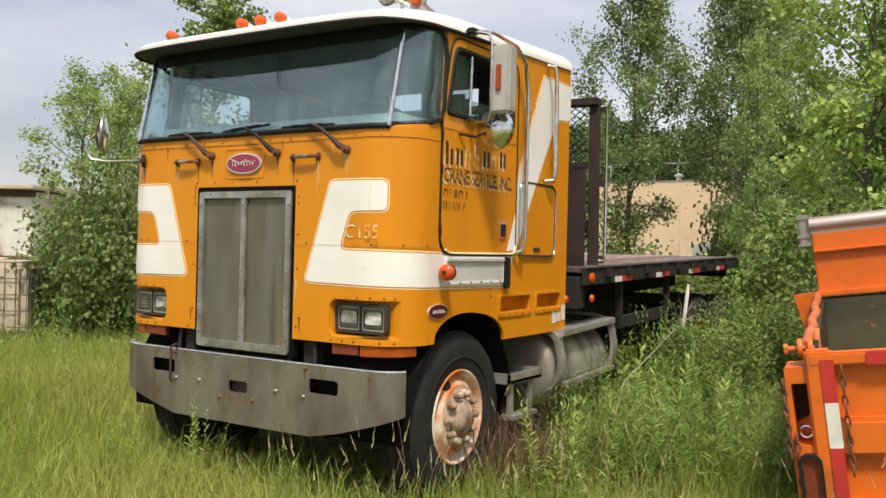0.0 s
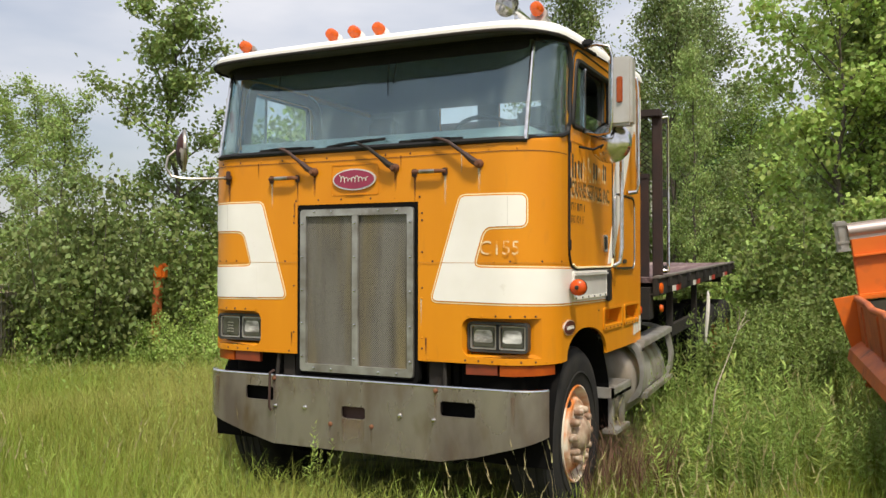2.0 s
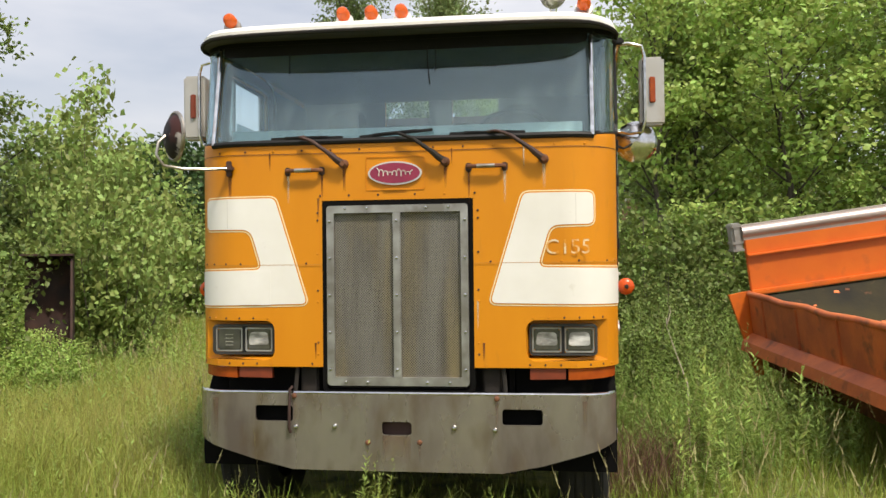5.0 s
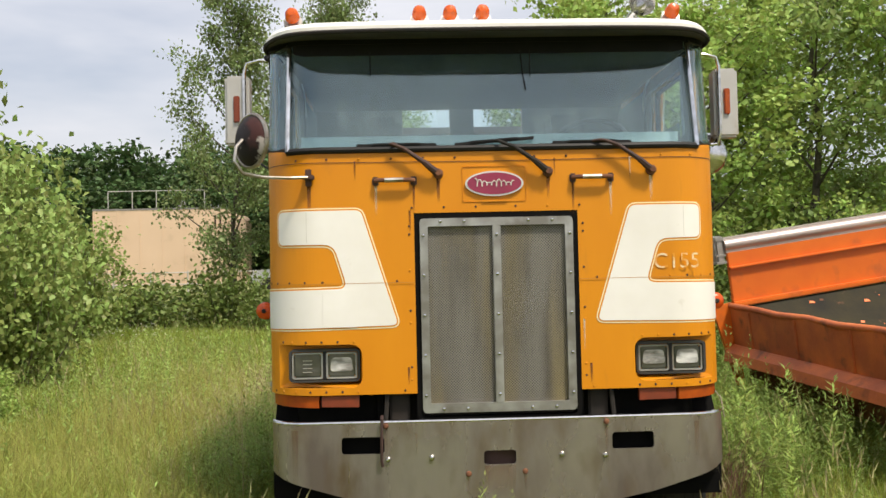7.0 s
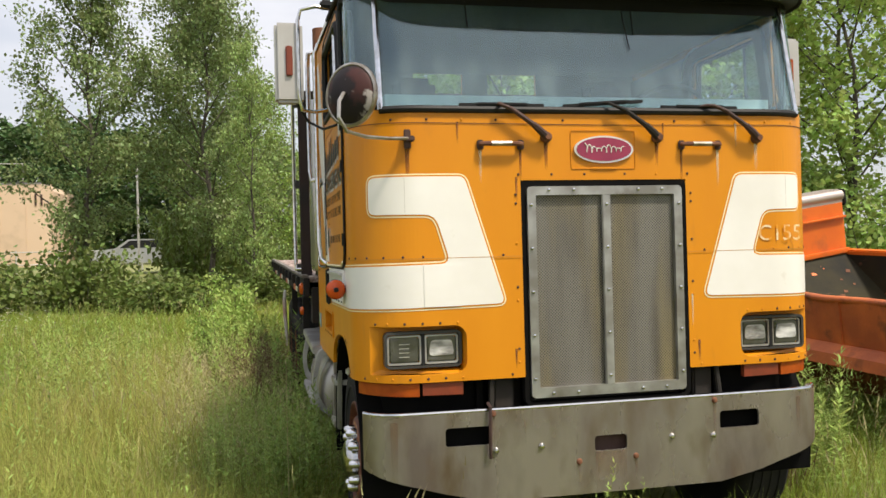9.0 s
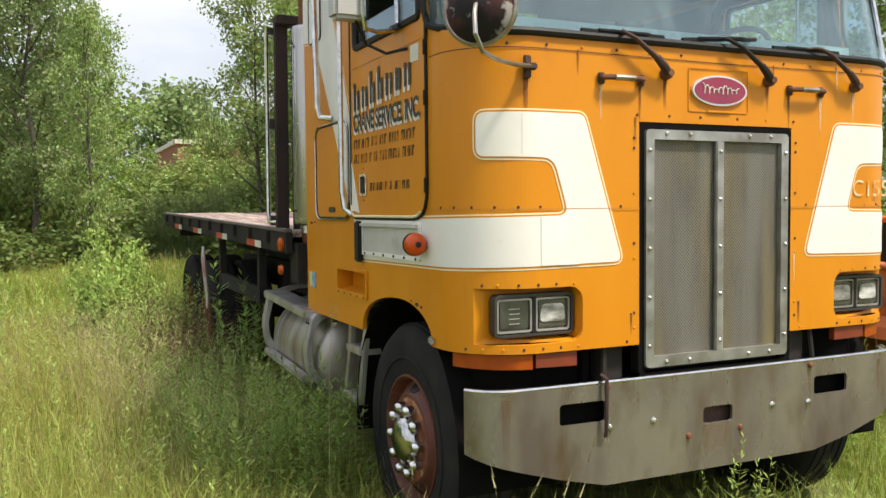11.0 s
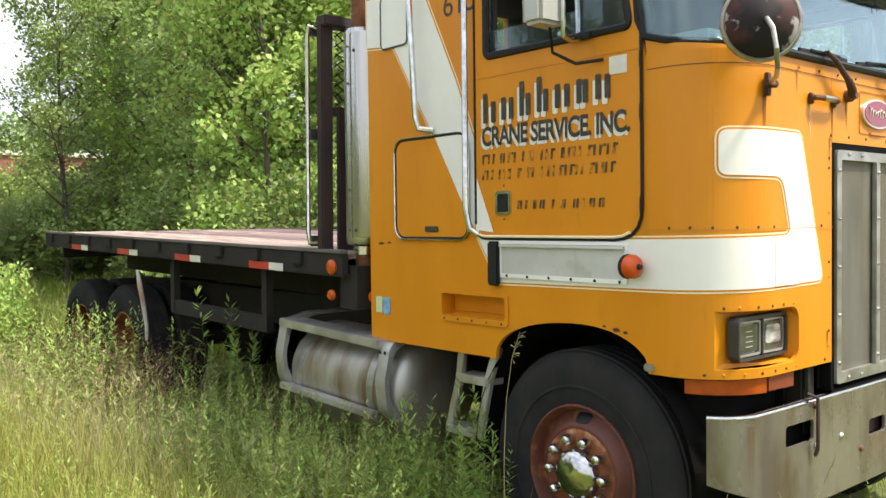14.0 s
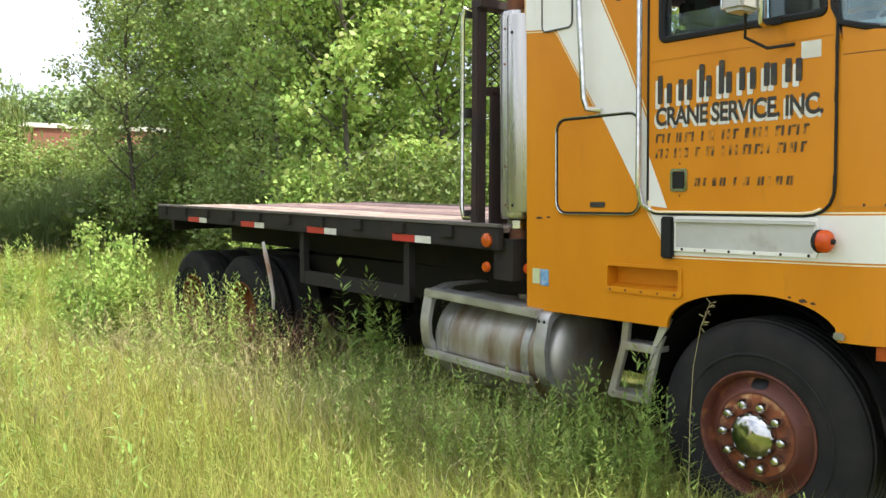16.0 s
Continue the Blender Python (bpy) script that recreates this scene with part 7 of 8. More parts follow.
# a taller stand of grass along the passenger's side
tr_ = np.random.default_rng(17)
bx_, by_ = tr_.uniform(-4.4, -1.85, 26000), tr_.uniform(0.6, 9.6, 26000)
ok_ = tr_.uniform(0, 1, 26000) < np.clip(1.2 - np.abs(bx_ + 2.9) / 1.3, 0.1, 1)
bx_, by_ = bx_[ok_], by_[ok_]
v, t = blades(bx_, by_, tr_.uniform(0.30, 0.58, len(bx_)) * (0.75 + 0.4 * patchy(bx_, by_, 1.3, 2.0)), tr_.uniform(0.003, 0.0055, len(bx_)), tr_.uniform(0.1, 0.8, len(bx_)), 18)
tagged(new("tall_grass", fast_mesh("tall_grass", v, t, GRASS_YELLOW)), "tall yellow-green grass along the truck's flank", "grass", kind="stuff")

# seed stalks: a thin stem and a drooping head
x, y, d, under, r = field(7500, 21)
ok = ~under & (patchy(x, y, 0.9, 4.0) > 0.33)
x, y, d = x[ok], y[ok], d[ok]
n = len(x)
hh = r.uniform(0.38, 0.72, n)
v1, t1 = blades(x, y, hh, 0.0021 * np.clip(d / 6, 1, 2.5), np.full(n, 0.22), 22)
heads = []
tips = v1.reshape(n, 5, 3)[:, 4]
dirs = v1.reshape(n, 5, 3)[:, 4] - v1.reshape(n, 5, 3)[:, 2]
dirs /= np.linalg.norm(dirs, axis=1)[:, None]
for k in range(3):
    a = r.uniform(0, 6.28, n)
    sd_ = np.stack([np.cos(a), np.sin(a), 0 * a], 1) * (0.0036 * np.clip(d / 6, 1, 2))[:, None]
    s0 = tips - dirs * (0.02 + 0.035 * k)
    e0 = s0 + dirs * 0.055 + sd_ * 2.2
    heads.append(np.stack([s0 - sd_, s0 + sd_, e0], 1).reshape(-1, 3))
hv = np.concatenate([v1] + heads)
htr = np.arange(len(v1), len(hv)).reshape(-1, 3)
tagged(new("seed_stalks", fast_mesh("seed_stalks", hv, np.concatenate([t1, htr]), GRASS_DRY)), "dry straw-coloured grass stalks with seed heads", "grass", kind="stuff")


def leaf_quads(p, d, up, ln, wd):
    """Pointed leaves at p along d: two triangles folded at the midrib."""
    d = d / np.linalg.norm(d, axis=1)[:, None]
    s = np.cross(d, up)
    s /= np.maximum(np.linalg.norm(s, axis=1), 1e-6)[:, None]
    nrm = np.cross(s, d)
    mid = p + d * (ln * 0.45)[:, None]
    a = mid + s * (wd / 2)[:, None] + nrm * (wd * 0.12)[:, None]
    b = mid - s * (wd / 2)[:, None] + nrm * (wd * 0.12)[:, None]
    tip = p + d * ln[:, None]
    v = np.stack([p, a, tip, b], 1).reshape(-1, 3)
    k = np.arange(len(p))[:, None] * 4
    return v, np.concatenate([k + np.array([[0, 1, 2]]), k + np.array([[0, 2, 3]])], 1).reshape(-1, 3)


def weeds(pts, heights, leaves, ln, seed):
    """Leafy stalks: a stem each, and lance-shaped leaves all the way up."""
    r = np.random.default_rng(seed)
    n = len(pts)
    base = np.column_stack([pts, lie(pts[:, 0], pts[:, 1])])
    lean = np.column_stack([r.normal(0, 0.10, n), r.normal(0, 0.10, n), np.zeros(n)]) * heights[:, None]
    tip = base + np.column_stack([np.zeros(n), np.zeros(n), heights]) + lean
    vs, ts, off = [], [], 0
    for a0 in (0.0, 1.57):
        sd = np.column_stack([np.full(n, np.cos(a0)), np.full(n, np.sin(a0)), np.zeros(n)]) * 0.0028
        v = np.stack([base - sd, base + sd, tip], 1).reshape(-1, 3)
        vs.append(v)
        ts.append(np.arange(len(v)).reshape(-1, 3) + off)
        off += len(v)
    m = n * leaves
    u = np.tile(np.linspace(0.12, 1.0, leaves), n) + r.uniform(-0.02, 0.02, m)
    b, t = np.repeat(base, leaves, 0), np.repeat(tip, leaves, 0)
    p = b + (t - b) * u[:, None]
    a = r.uniform(0, 6.28, m)
    rise = r.uniform(0.05, 0.7, m) + np.maximum(0, u - 0.8) * 4
    dr = np.column_stack([np.cos(a), np.sin(a), rise])
    size = ln * r.uniform(0.6, 1.15, m) * np.clip(1.25 - u * 0.75, 0.3, 1.0) * np.repeat(np.clip(heights / 0.8, 0.6, 1.3), leaves)
    v, tr = leaf_quads(p, dr, np.tile([0, 0, 1.0], (m, 1)), size, size * 0.23)
    vs.append(v)
    ts.append(tr + off)
    return np.concatenate(vs), np.concatenate(ts)


def scatter(n, boxes, seed):
    r = np.random.default_rng(seed)
    area = np.array([(b[2] - b[0]) * (b[3] - b[1]) * b[4] for b in boxes])
    pick = r.choice(len(boxes), n, p=area / area.sum())
    bx = np.array([b[:4] for b in boxes])[pick]
    return np.column_stack([r.uniform(bx[:, 0], bx[:, 2]), r.uniform(bx[:, 1], bx[:, 3])]), r


# weeds along the driver's side, by the tank and the deck
pts, r = scatter(1700, [(1.25, 1.3, 2.3, 7.5, 1.3), (2.2, 4.6, 4.5, 8.0, 0.8), (0.6, 3.3, 1.3, 7.2, 0.5), (1.3, 0.2, 2.5, 1.4, 0.35)], 31)
v, t = weeds(pts, r.uniform(0.4, 1.05, len(pts)) * np.clip(0.5 + (pts[:, 1] - 1.2) * 0.28, 0.45, 1.0), 34, 0.078, 32)
tagged(new("tall_weeds", fast_mesh("tall_weeds", v, t, WEED)), "leafy green weeds growing against the truck", "weeds", kind="stuff")
# lifted weed and straw colours lighten the strip in the truck's shadow
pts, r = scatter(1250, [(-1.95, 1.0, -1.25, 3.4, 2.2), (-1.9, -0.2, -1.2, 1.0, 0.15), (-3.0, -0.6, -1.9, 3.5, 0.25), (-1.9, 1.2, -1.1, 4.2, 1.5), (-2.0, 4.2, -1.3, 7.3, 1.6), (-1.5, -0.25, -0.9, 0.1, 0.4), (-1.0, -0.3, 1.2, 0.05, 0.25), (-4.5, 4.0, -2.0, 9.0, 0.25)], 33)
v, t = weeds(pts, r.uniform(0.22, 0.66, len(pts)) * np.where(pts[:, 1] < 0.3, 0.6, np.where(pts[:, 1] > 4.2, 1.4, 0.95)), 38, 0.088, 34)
tagged(new("low_weeds", fast_mesh("low_weeds", v, t, WEED_LIFTED)), "weeds and seedlings beside the wheels", "weeds", kind="stuff")
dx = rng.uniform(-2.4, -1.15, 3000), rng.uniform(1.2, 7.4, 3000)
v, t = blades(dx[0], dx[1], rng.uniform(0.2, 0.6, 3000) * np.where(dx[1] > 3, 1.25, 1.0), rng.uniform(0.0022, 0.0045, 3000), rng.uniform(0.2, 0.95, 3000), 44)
tagged(new("dead_stalks", fast_mesh("dead_stalks", v, t, STRAW)), "pale dead stalks tangled beside the truck", "grass", kind="stuff")


def panicles(x, y, h, seed, arms=14):
    """Dry stalks that bend over, each with a loose head of short grains."""
    r = np.random.default_rng(seed)
    v1, t1 = blades(x, y, h, np.full(len(x), 0.0026), r.uniform(0.2, 0.6, len(x)), seed + 1)
    w = v1.reshape(len(x), 5, 3)
    mid, tip = (w[:, 2] + w[:, 3]) / 2, w[:, 4]
    u = r.uniform(0.45, 1.0, (len(x), arms))
    p = (mid[:, None] + (tip - mid)[:, None] * u[..., None]).reshape(-1, 3)
    d = r.normal(0, 1, p.shape) * np.array([1, 1, 0.6]) + np.array([0, 0, 0.5])
    v2, t2 = leaf_quads(p, d, np.tile([0.3, 0.1, 1.0], (len(p), 1)), r.uniform(0.018, 0.045, len(p)), np.full(len(p), 0.006))
    return np.concatenate([v1, v2]), np.concatenate([t1, t2 + len(v1)])


pr = np.random.default_rng(81)
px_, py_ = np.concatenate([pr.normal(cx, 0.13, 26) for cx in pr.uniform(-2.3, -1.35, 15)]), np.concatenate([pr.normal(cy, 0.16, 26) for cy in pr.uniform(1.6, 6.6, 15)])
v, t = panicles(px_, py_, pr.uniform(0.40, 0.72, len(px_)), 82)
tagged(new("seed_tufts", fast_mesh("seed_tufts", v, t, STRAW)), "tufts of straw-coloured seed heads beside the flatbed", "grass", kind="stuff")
dx = rng.uniform(-1.8, -1.25, 1100), rng.uniform(3.9, 7.3, 1100)
v, t = panicles(dx[0], dx[1], rng.uniform(0.45, 0.85, 1100), 84, 10)
tagged(new("dead_stalks", fast_mesh("dead_stalks", v, t, DOCK)), "dead brown stalks below the deck by the rear wheels", "grass", kind="stuff")
dx = rng.normal(-1.55, 0.14, 420), rng.normal(2.2, 0.32, 420)
v, t = blades(dx[0], dx[1], rng.uniform(0.25, 0.5, 420), rng.uniform(0.003, 0.006, 420), rng.uniform(0.6, 1.3, 420), 46)
tagged(new("dead_stalks", fast_mesh("dead_stalks", v, t, DOCK)), "matted dead stalks below the fuel tank", "grass", kind="stuff")
dx = rng.uniform(1.1, 1.6, 500), rng.uniform(0.75, 1.5, 500)
v, t = blades(dx[0], dx[1], rng.uniform(0.25, 0.7, 500), rng.uniform(0.003, 0.006, 500), rng.uniform(0.2, 0.9, 500), 45)
tagged(new("dead_stalks", fast_mesh("dead_stalks", v, t, DOCK)), "dead brown stalks behind the front wheel", "grass", kind="stuff")
pts, r = scatter(520, [(1.45, 1.25, 2.2, 3.4, 1.0), (2.2, 1.6, 2.9, 3.6, 0.8)], 61)
v, t = weeds(pts, r.uniform(0.32, 0.62, len(pts)), 30, 0.115, 62)
tagged(new("bushy_weeds", fast_mesh("bushy_weeds", v, t, WEED)), "bushy light green weeds below the fuel tank", "weeds", kind="stuff")
# leafy plants before the bumper and by the steps, each a clump of a few stalks
for px_, py_, n_, h_, ln_ in ((-0.10, -0.32, 5, 0.56, 0.10), (-0.72, -0.25, 4, 0.40, 0.10), (-1.34, 1.12, 12, 0.80, 0.10), (-1.38, 1.24, 12, 0.74, 0.095), (-1.34, 1.46, 12, 0.68, 0.10), (-1.22, 3.50, 8, 0.84, 0.13), (-1.12, 3.72, 6, 1.12, 0.13), (-1.20, 4.15, 7, 0.80, 0.12), (-1.36, 1.60, 16, 0.66, 0.095), (-1.42, 1.78, 14, 0.58, 0.10), (-1.50, 1.95, 12, 0.52, 0.11), (-1.80, 1.75, 10, 0.50, 0.12), (-1.62, 1.45, 12, 0.50, 0.11), (-2.0, 10.6, 12, 1.15, 0.14), (1.75, 0.95, 9, 0.66, 0.13), (1.95, 1.7, 10, 0.85, 0.14), (-1.9, 6.9, 10, 1.05, 0.15)):
    r = np.random.default_rng(int(abs(px_) * 1000))
    pts = np.column_stack([r.normal(px_, 0.04 + 0.006 * n_, n_), r.normal(py_, 0.04 + 0.006 * n_, n_)])
    v, t = weeds(pts, h_ * r.uniform(0.7, 1.05, n_), 52, ln_ * 0.92, int(abs(py_) * 1000))
    tagged(new("weed_plant", fast_mesh("weed_plant", v, t, WEED if px_ < -1 and 1.1 < py_ < 5 else WEED_LIFTED)), "leafy green weed plant standing in the grass", "plant", "weed plants", "stuff")
pts, r = scatter(2600, [(-12, 2, -3.0, 14, 1.0), (2.5, 5.5, 8, 11, 1.2), (-9, -1.5, -4.0, 3, 0.5)], 35)
v, t = weeds(pts, r.uniform(0.3, 0.75, len(pts)), 12, 0.14, 36)
tagged(new("field_weeds", fast_mesh("field_weeds", v, t, WEED)), "scattered broad-leaved weeds in the meadow", "weeds", kind="stuff")


# white flower heads in the meadow's edge
dr_ = np.random.default_rng(91)
fx_, fy_ = np.concatenate([dr_.normal(cx, 0.45, 26) for cx in (-6.8, -7.5, -6.2, -5.2)]), np.concatenate([dr_.normal(cy, 0.7, 26) for cy in (15.0, 16.4, 13.4, 11.6)])
fh_ = dr_.uniform(0.42, 0.62, len(fx_))
v, t = blades(fx_, fy_, fh_, np.full(len(fx_), 0.004), np.full(len(fx_), 0.12), 92)
hub_ = v.reshape(-1, 5, 3)[:, 4]
ang_ = np.linspace(0, 2 * math.pi, 9)[:-1]
pet_ = np.repeat(hub_, 8, 0)
out_ = np.tile(np.column_stack([np.cos(ang_), np.sin(ang_), np.full(8, 0.25)]), (len(hub_), 1))
v2, t2 = leaf_quads(pet_, out_, np.tile([0, 0, 1.0], (len(pet_), 1)), np.full(len(pet_), 0.026), np.full(len(pet_), 0.016))
tagged(new("flower_stalks", fast_mesh("flower_stalks", v, t, WEED)), "thin green flower stalks in the meadow", "flowers", kind="stuff")
tagged(new("white_flowers", fast_mesh("white_flowers", v2, t2, PETAL)), "small white daisy heads above the meadow grass", "flowers", kind="stuff")


# a stand of reeds in the low ground behind the deck
rr_ = np.random.default_rng(71)
rx_, ry_ = rr_.uniform(0.0, 5.0, 9000), rr_.uniform(20.5, 24.0, 9000)
v, t = blades(rx_, ry_, rr_.uniform(1.5, 2.5, 9000) * (0.7 + 0.5 * patchy(rx_, ry_, 1.1, 5.0)), rr_.uniform(0.010, 0.018, 9000), rr_.uniform(0.05, 0.4, 9000), 72, False)
tagged(new("reed_stand", fast_mesh("reed_stand", v, t, REED)), "tall dark green reeds behind the flatbed", "reeds", kind="stuff")


# ---- trees and shrubs ----
def crown_mesh(name, centres, spread, count, size, mat, seed):
    r = np.random.default_rng(seed)
    c = np.asarray(centres)[r.integers(0, len(centres), count)]
    p = c + r.normal(0, 1, (count, 3)) * spread * np.array([1, 1, 0.8])
    d = r.normal(0, 1, (count, 3)) + np.array([0, 0, -0.35])
    up = r.normal(0, 0.6, (count, 3)) + np.array([0, 0, 1.0])
    ln = size * r.uniform(0.65, 1.25, count)
    v, t = leaf_quads(p, d, up, ln, ln * r.uniform(0.65, 0.9, count))
    return fast_mesh(name, v, t, mat)


def tree(name, label, h, rad, count, size, mat, seed, clear=0.12, limbs=22, shape=0.8, category="tree"):
    """A tapered stem, rising limbs with twigs, and leaves in clumps at the twigs."""
    r = random.Random(seed)
    th = thing(name, label, category)
    wob = [Vector((r.uniform(-1, 1), r.uniform(-1, 1), 0)) * 0.02 * h for _ in range(7)]
    stem = [Vector((0, 0, h * 0.95 * k / 6)) + (wob[k] if k else Vector()) for k in range(7)]
    r0 = 0.010 * h + 0.015
    wood = Shape().tube(stem, [r0 * (1 - 0.9 * k / 6) for k in range(7)], 8)
    centres = []
    for i in range(limbs):
        u = clear + (0.97 - clear) * (i + r.random()) / limbs
        k = min(5, int(u / 0.95 * 6))
        f = u / 0.95 * 6 - k
        b = stem[k].lerp(stem[k + 1], min(1, f))
        a = i * 2.4 + r.uniform(-0.4, 0.4)
        env = math.sin(math.pi * min(1.0, (u - clear * 0.5) / (1.02 - clear * 0.5)) ** shape) ** 0.7
        ln = rad * (0.30 + 0.75 * env) * r.uniform(0.6, 1.2)
        rise = 0.35 + 0.75 * u
        d = Vector((math.cos(a), math.sin(a), rise)).normalized()
        pts = [b + d * ln * q + Vector((0, 0, 0.10 * ln * q * q)) for q in (0, 0.35, 0.7, 1.0)]
        wood.tube(pts, [r0 * 0.38 * (1 - 0.6 * u), r0 * 0.28 * (1 - 0.6 * u), r0 * 0.16, 0.004], 5)
        for q in (0.45, 0.7, 0.9, 1.0):
            c = pts[0].lerp(pts[3], q)
            for _ in range(2):
                w = c + Vector((r.uniform(-1, 1), r.uniform(-1, 1), r.uniform(-0.4, 0.9))) * rad * 0.22
                wood.tube([c, w], [0.006, 0.003], 3, False)
                centres.append(tuple(w))
    centres.append(tuple(stem[-1]))
    part("trunk", wood, BARK, th, smooth=True)
    part("crown", crown_mesh("crown", centres, rad * 0.105, count, size, mat, seed), mat, th)
    return th


def shrub(name, label, h, rad, count, size, mat, seed, category="shrub"):
    """Several stems from the ground and a ragged dome of leaves."""
    r = random.Random(seed)
    th = thing(name, label, category)
    wood, centres = Shape(), []
    for i in range(16):
        a, q = i * 2.4, rad * math.sqrt((i + 0.5) / 16)
        top_ = Vector((math.cos(a) * q, math.sin(a) * q, h * (1.0 - 0.5 * (q / rad) ** 2) * r.uniform(0.7, 1.05)))
        foot = Vector((math.cos(a) * q * 0.3, math.sin(a) * q * 0.3, 0))
        mid = foot.lerp(top_, 0.5) + Vector((math.cos(a), math.sin(a), 0)) * 0.08 * rad
        wood.tube([foot, mid, top_], [0.018, 0.011, 0.004], 5)
        for k in range(9):
            u = 0.15 + 0.85 * k / 8
            c = foot.lerp(mid, u * 2) if u < 0.5 else mid.lerp(top_, u * 2 - 1)
            centres.append(tuple(c + Vector((r.uniform(-1, 1), r.uniform(-1, 1), r.uniform(-0.5, 0.5))) * rad * 0.22))
    part("stem", wood, BARK, th, smooth=True)
    part("crown", crown_mesh("crown", centres, rad * 0.13, count, size, mat, seed), mat, th)
    return th


def set_out(proto, spots, group):
    """Puts the first plant at the first spot and copies at the others: x, y, scale, height scale."""
    for k, (x, y, s, hs) in enumerate(spots):
        m = pose(x, y, float(lie(np.array(x), np.array(y))) - 0.03, 0, 0, (k * 77 + x * 40) % 360) @ Matrix.Diagonal((s, s, hs, 1))
        if k:
            cp = copy_thing(proto, m)
            tagged(cp, group=group)
        else:
            first = m
    tagged(proto, group=group)
    proto.matrix_basis = first


pop_a = tree("poplar_tree", "young poplar with pale fluttering leaves", 6.0, 1.15, 12500, 0.088, LEAF_PALE, 1, clear=0.06)
pop_b = tree("poplar_tree", "young poplar with green leaves and a ragged crown", 7.5, 1.6, 9500, 0.108, LEAF_MID, 2, clear=0.05)
pop_c = tree("leafy_tree", "tree with bright yellow-green sunlit leaves", 7.0, 1.8, 10500, 0.122, LEAF_BRIGHT, 3, clear=0.05, shape=0.9)
pop_d = tree("leafy_tree", "dark green broad tree at the field's edge", 8.5, 2.4, 11500, 0.115, LEAF_DARK, 4, limbs=26)
pop_e = tree("tall_poplar", "tall slender poplar seen against the sky", 10.5, 2.4, 21000, 0.125, LEAF_POPLAR, 5, clear=0.13, limbs=26, shape=0.72)
set_out(pop_a, [(-9.0, 8.2, 1.1, 1.04), (2.8, 11.2, 0.85, 0.95)], "poplars")
pop_f = tree("poplar_tree", "olive green poplar with a dense crown", 6.6, 1.5, 13000, 0.085, LEAF_SHADE, 6, clear=0.05, limbs=26)
set_out(pop_f, [(2.3, 18.6, 0.95, 1.05), (3.9, 17.0, 0.95, 1.0)], "poplars")
set_out(pop_b, [(3.2, 10.8, 0.9, 0.72), (3.2, 13.2, 0.85, 0.85), (6.4, 10.2, 1.1, 1.05), (3.6, 15.0, 1.0, 0.93), (-1.5, 20.5, 0.58, 0.92), (9.4, 5.4, 0.9, 0.9), (-25.0, 16.5, 1.2, 0.95), (-29.5, 21.8, 1.1, 1.0), (-11.5, 7.8, 0.6, 0.60)], "poplars")
set_out(pop_c, [(2.4, 9.7, 0.8, 0.85), (4.4, 9.9, 0.95, 0.8), (8.3, 9.0, 1.0, 1.0), (5.4, 12.8, 1.0, 0.9), (10.6, 6.9, 1.0, 1.0)], "leafy trees")
set_out(pop_d, [(7.4, 13.6, 1.0, 0.75), (10.5, 12.0, 1.1, 1.0), (12.4, 4.6, 1.0, 0.9), (-1.2, 31.5, 1.0, 0.85), (4.4, 17.5, 0.85, 0.8), (9.5, 17.0, 1.2, 1.15), (6.6, 20.5, 1.1, 0.85)], "dark trees")
set_out(pop_e, [(-6.2, 23.9, 0.84, 1.0), (-2.9, 24.2, 0.78, 1.0), (-3.2, 29.0, 1.1, 1.0), (4.6, 21.5, 0.9, 0.8), (6.4, 26.0, 1.0, 0.88)], "tall poplars")

shr_a = shrub("shrub", "dense green shrub with small leaves", 2.6, 1.15, 8500, 0.088, SHRUB_LEAF, 11)
shr_b = shrub("shrub", "bright yellow-green leafy shrub", 2.2, 1.1, 7500, 0.092, LEAF_BRIGHT, 12)
shr_c = shrub("shrub", "pale grey-green willow shrub", 3.4, 1.35, 10500, 0.096, WILLOW_LEAF, 13)
shr_d = shrub("far_shrub", "dark shrub along the field's far edge", 2.2, 1.8, 3200, 0.18, SHRUB_LEAF, 14)
set_out(shr_a, [(-6.9, 5.3, 1.0, 1.0), (-7.7, 4.4, 0.7, 0.95), (2.1, 8.0, 0.95, 1.0), (3.6, 8.2, 1.0, 1.0), (1.9, 11.4, 1.0, 0.85), (-9.2, 5.6, 0.8, 0.9), (2.3, 6.6, 0.6, 0.62), (5.4, 7.6, 1.0, 0.9), (2.0, 5.2, 0.5, 0.5), (1.75, 3.9, 0.45, 0.42), (9.2, 4.0, 1.0, 0.9), (10.2, 3.0, 1.0, 1.0)], "shrubs")
set_out(shr_b, [(2.9, 9.0, 1.0, 1.1), (-6.9, 4.2, 0.7, 0.6), (-5.75, 4.35, 0.36, 0.40), (-5.0, 4.95, 0.36, 0.36), (-5.6, 5.05, 0.4, 0.42), (1.6, 9.2, 0.85, 1.0), (-1.9, 7.25, 0.42, 0.62), (4.6, 8.6, 1.0, 1.1), (-9.0, 8.6, 1.0, 0.9), (-7.6, 8.2, 0.8, 0.6), (6.2, 8.4, 1.0, 1.2), (8.3, 5.8, 1.0, 1.0), (7.4, 6.6, 1.0, 1.1)], "bright shrubs")
set_out(shr_c, [(-6.7, 4.0, 0.75, 0.95), (-9.6, 6.2, 0.8, 0.75), (-9.4, 10.4, 1.2, 1.15)], "willow shrubs")
shr_e = shrub("shrub", "yellow-green willow shrub at the meadow's edge, sunlight painted into its leaves", 3.4, 1.35, 8500, 0.115, WILLOW_SUN, 15)
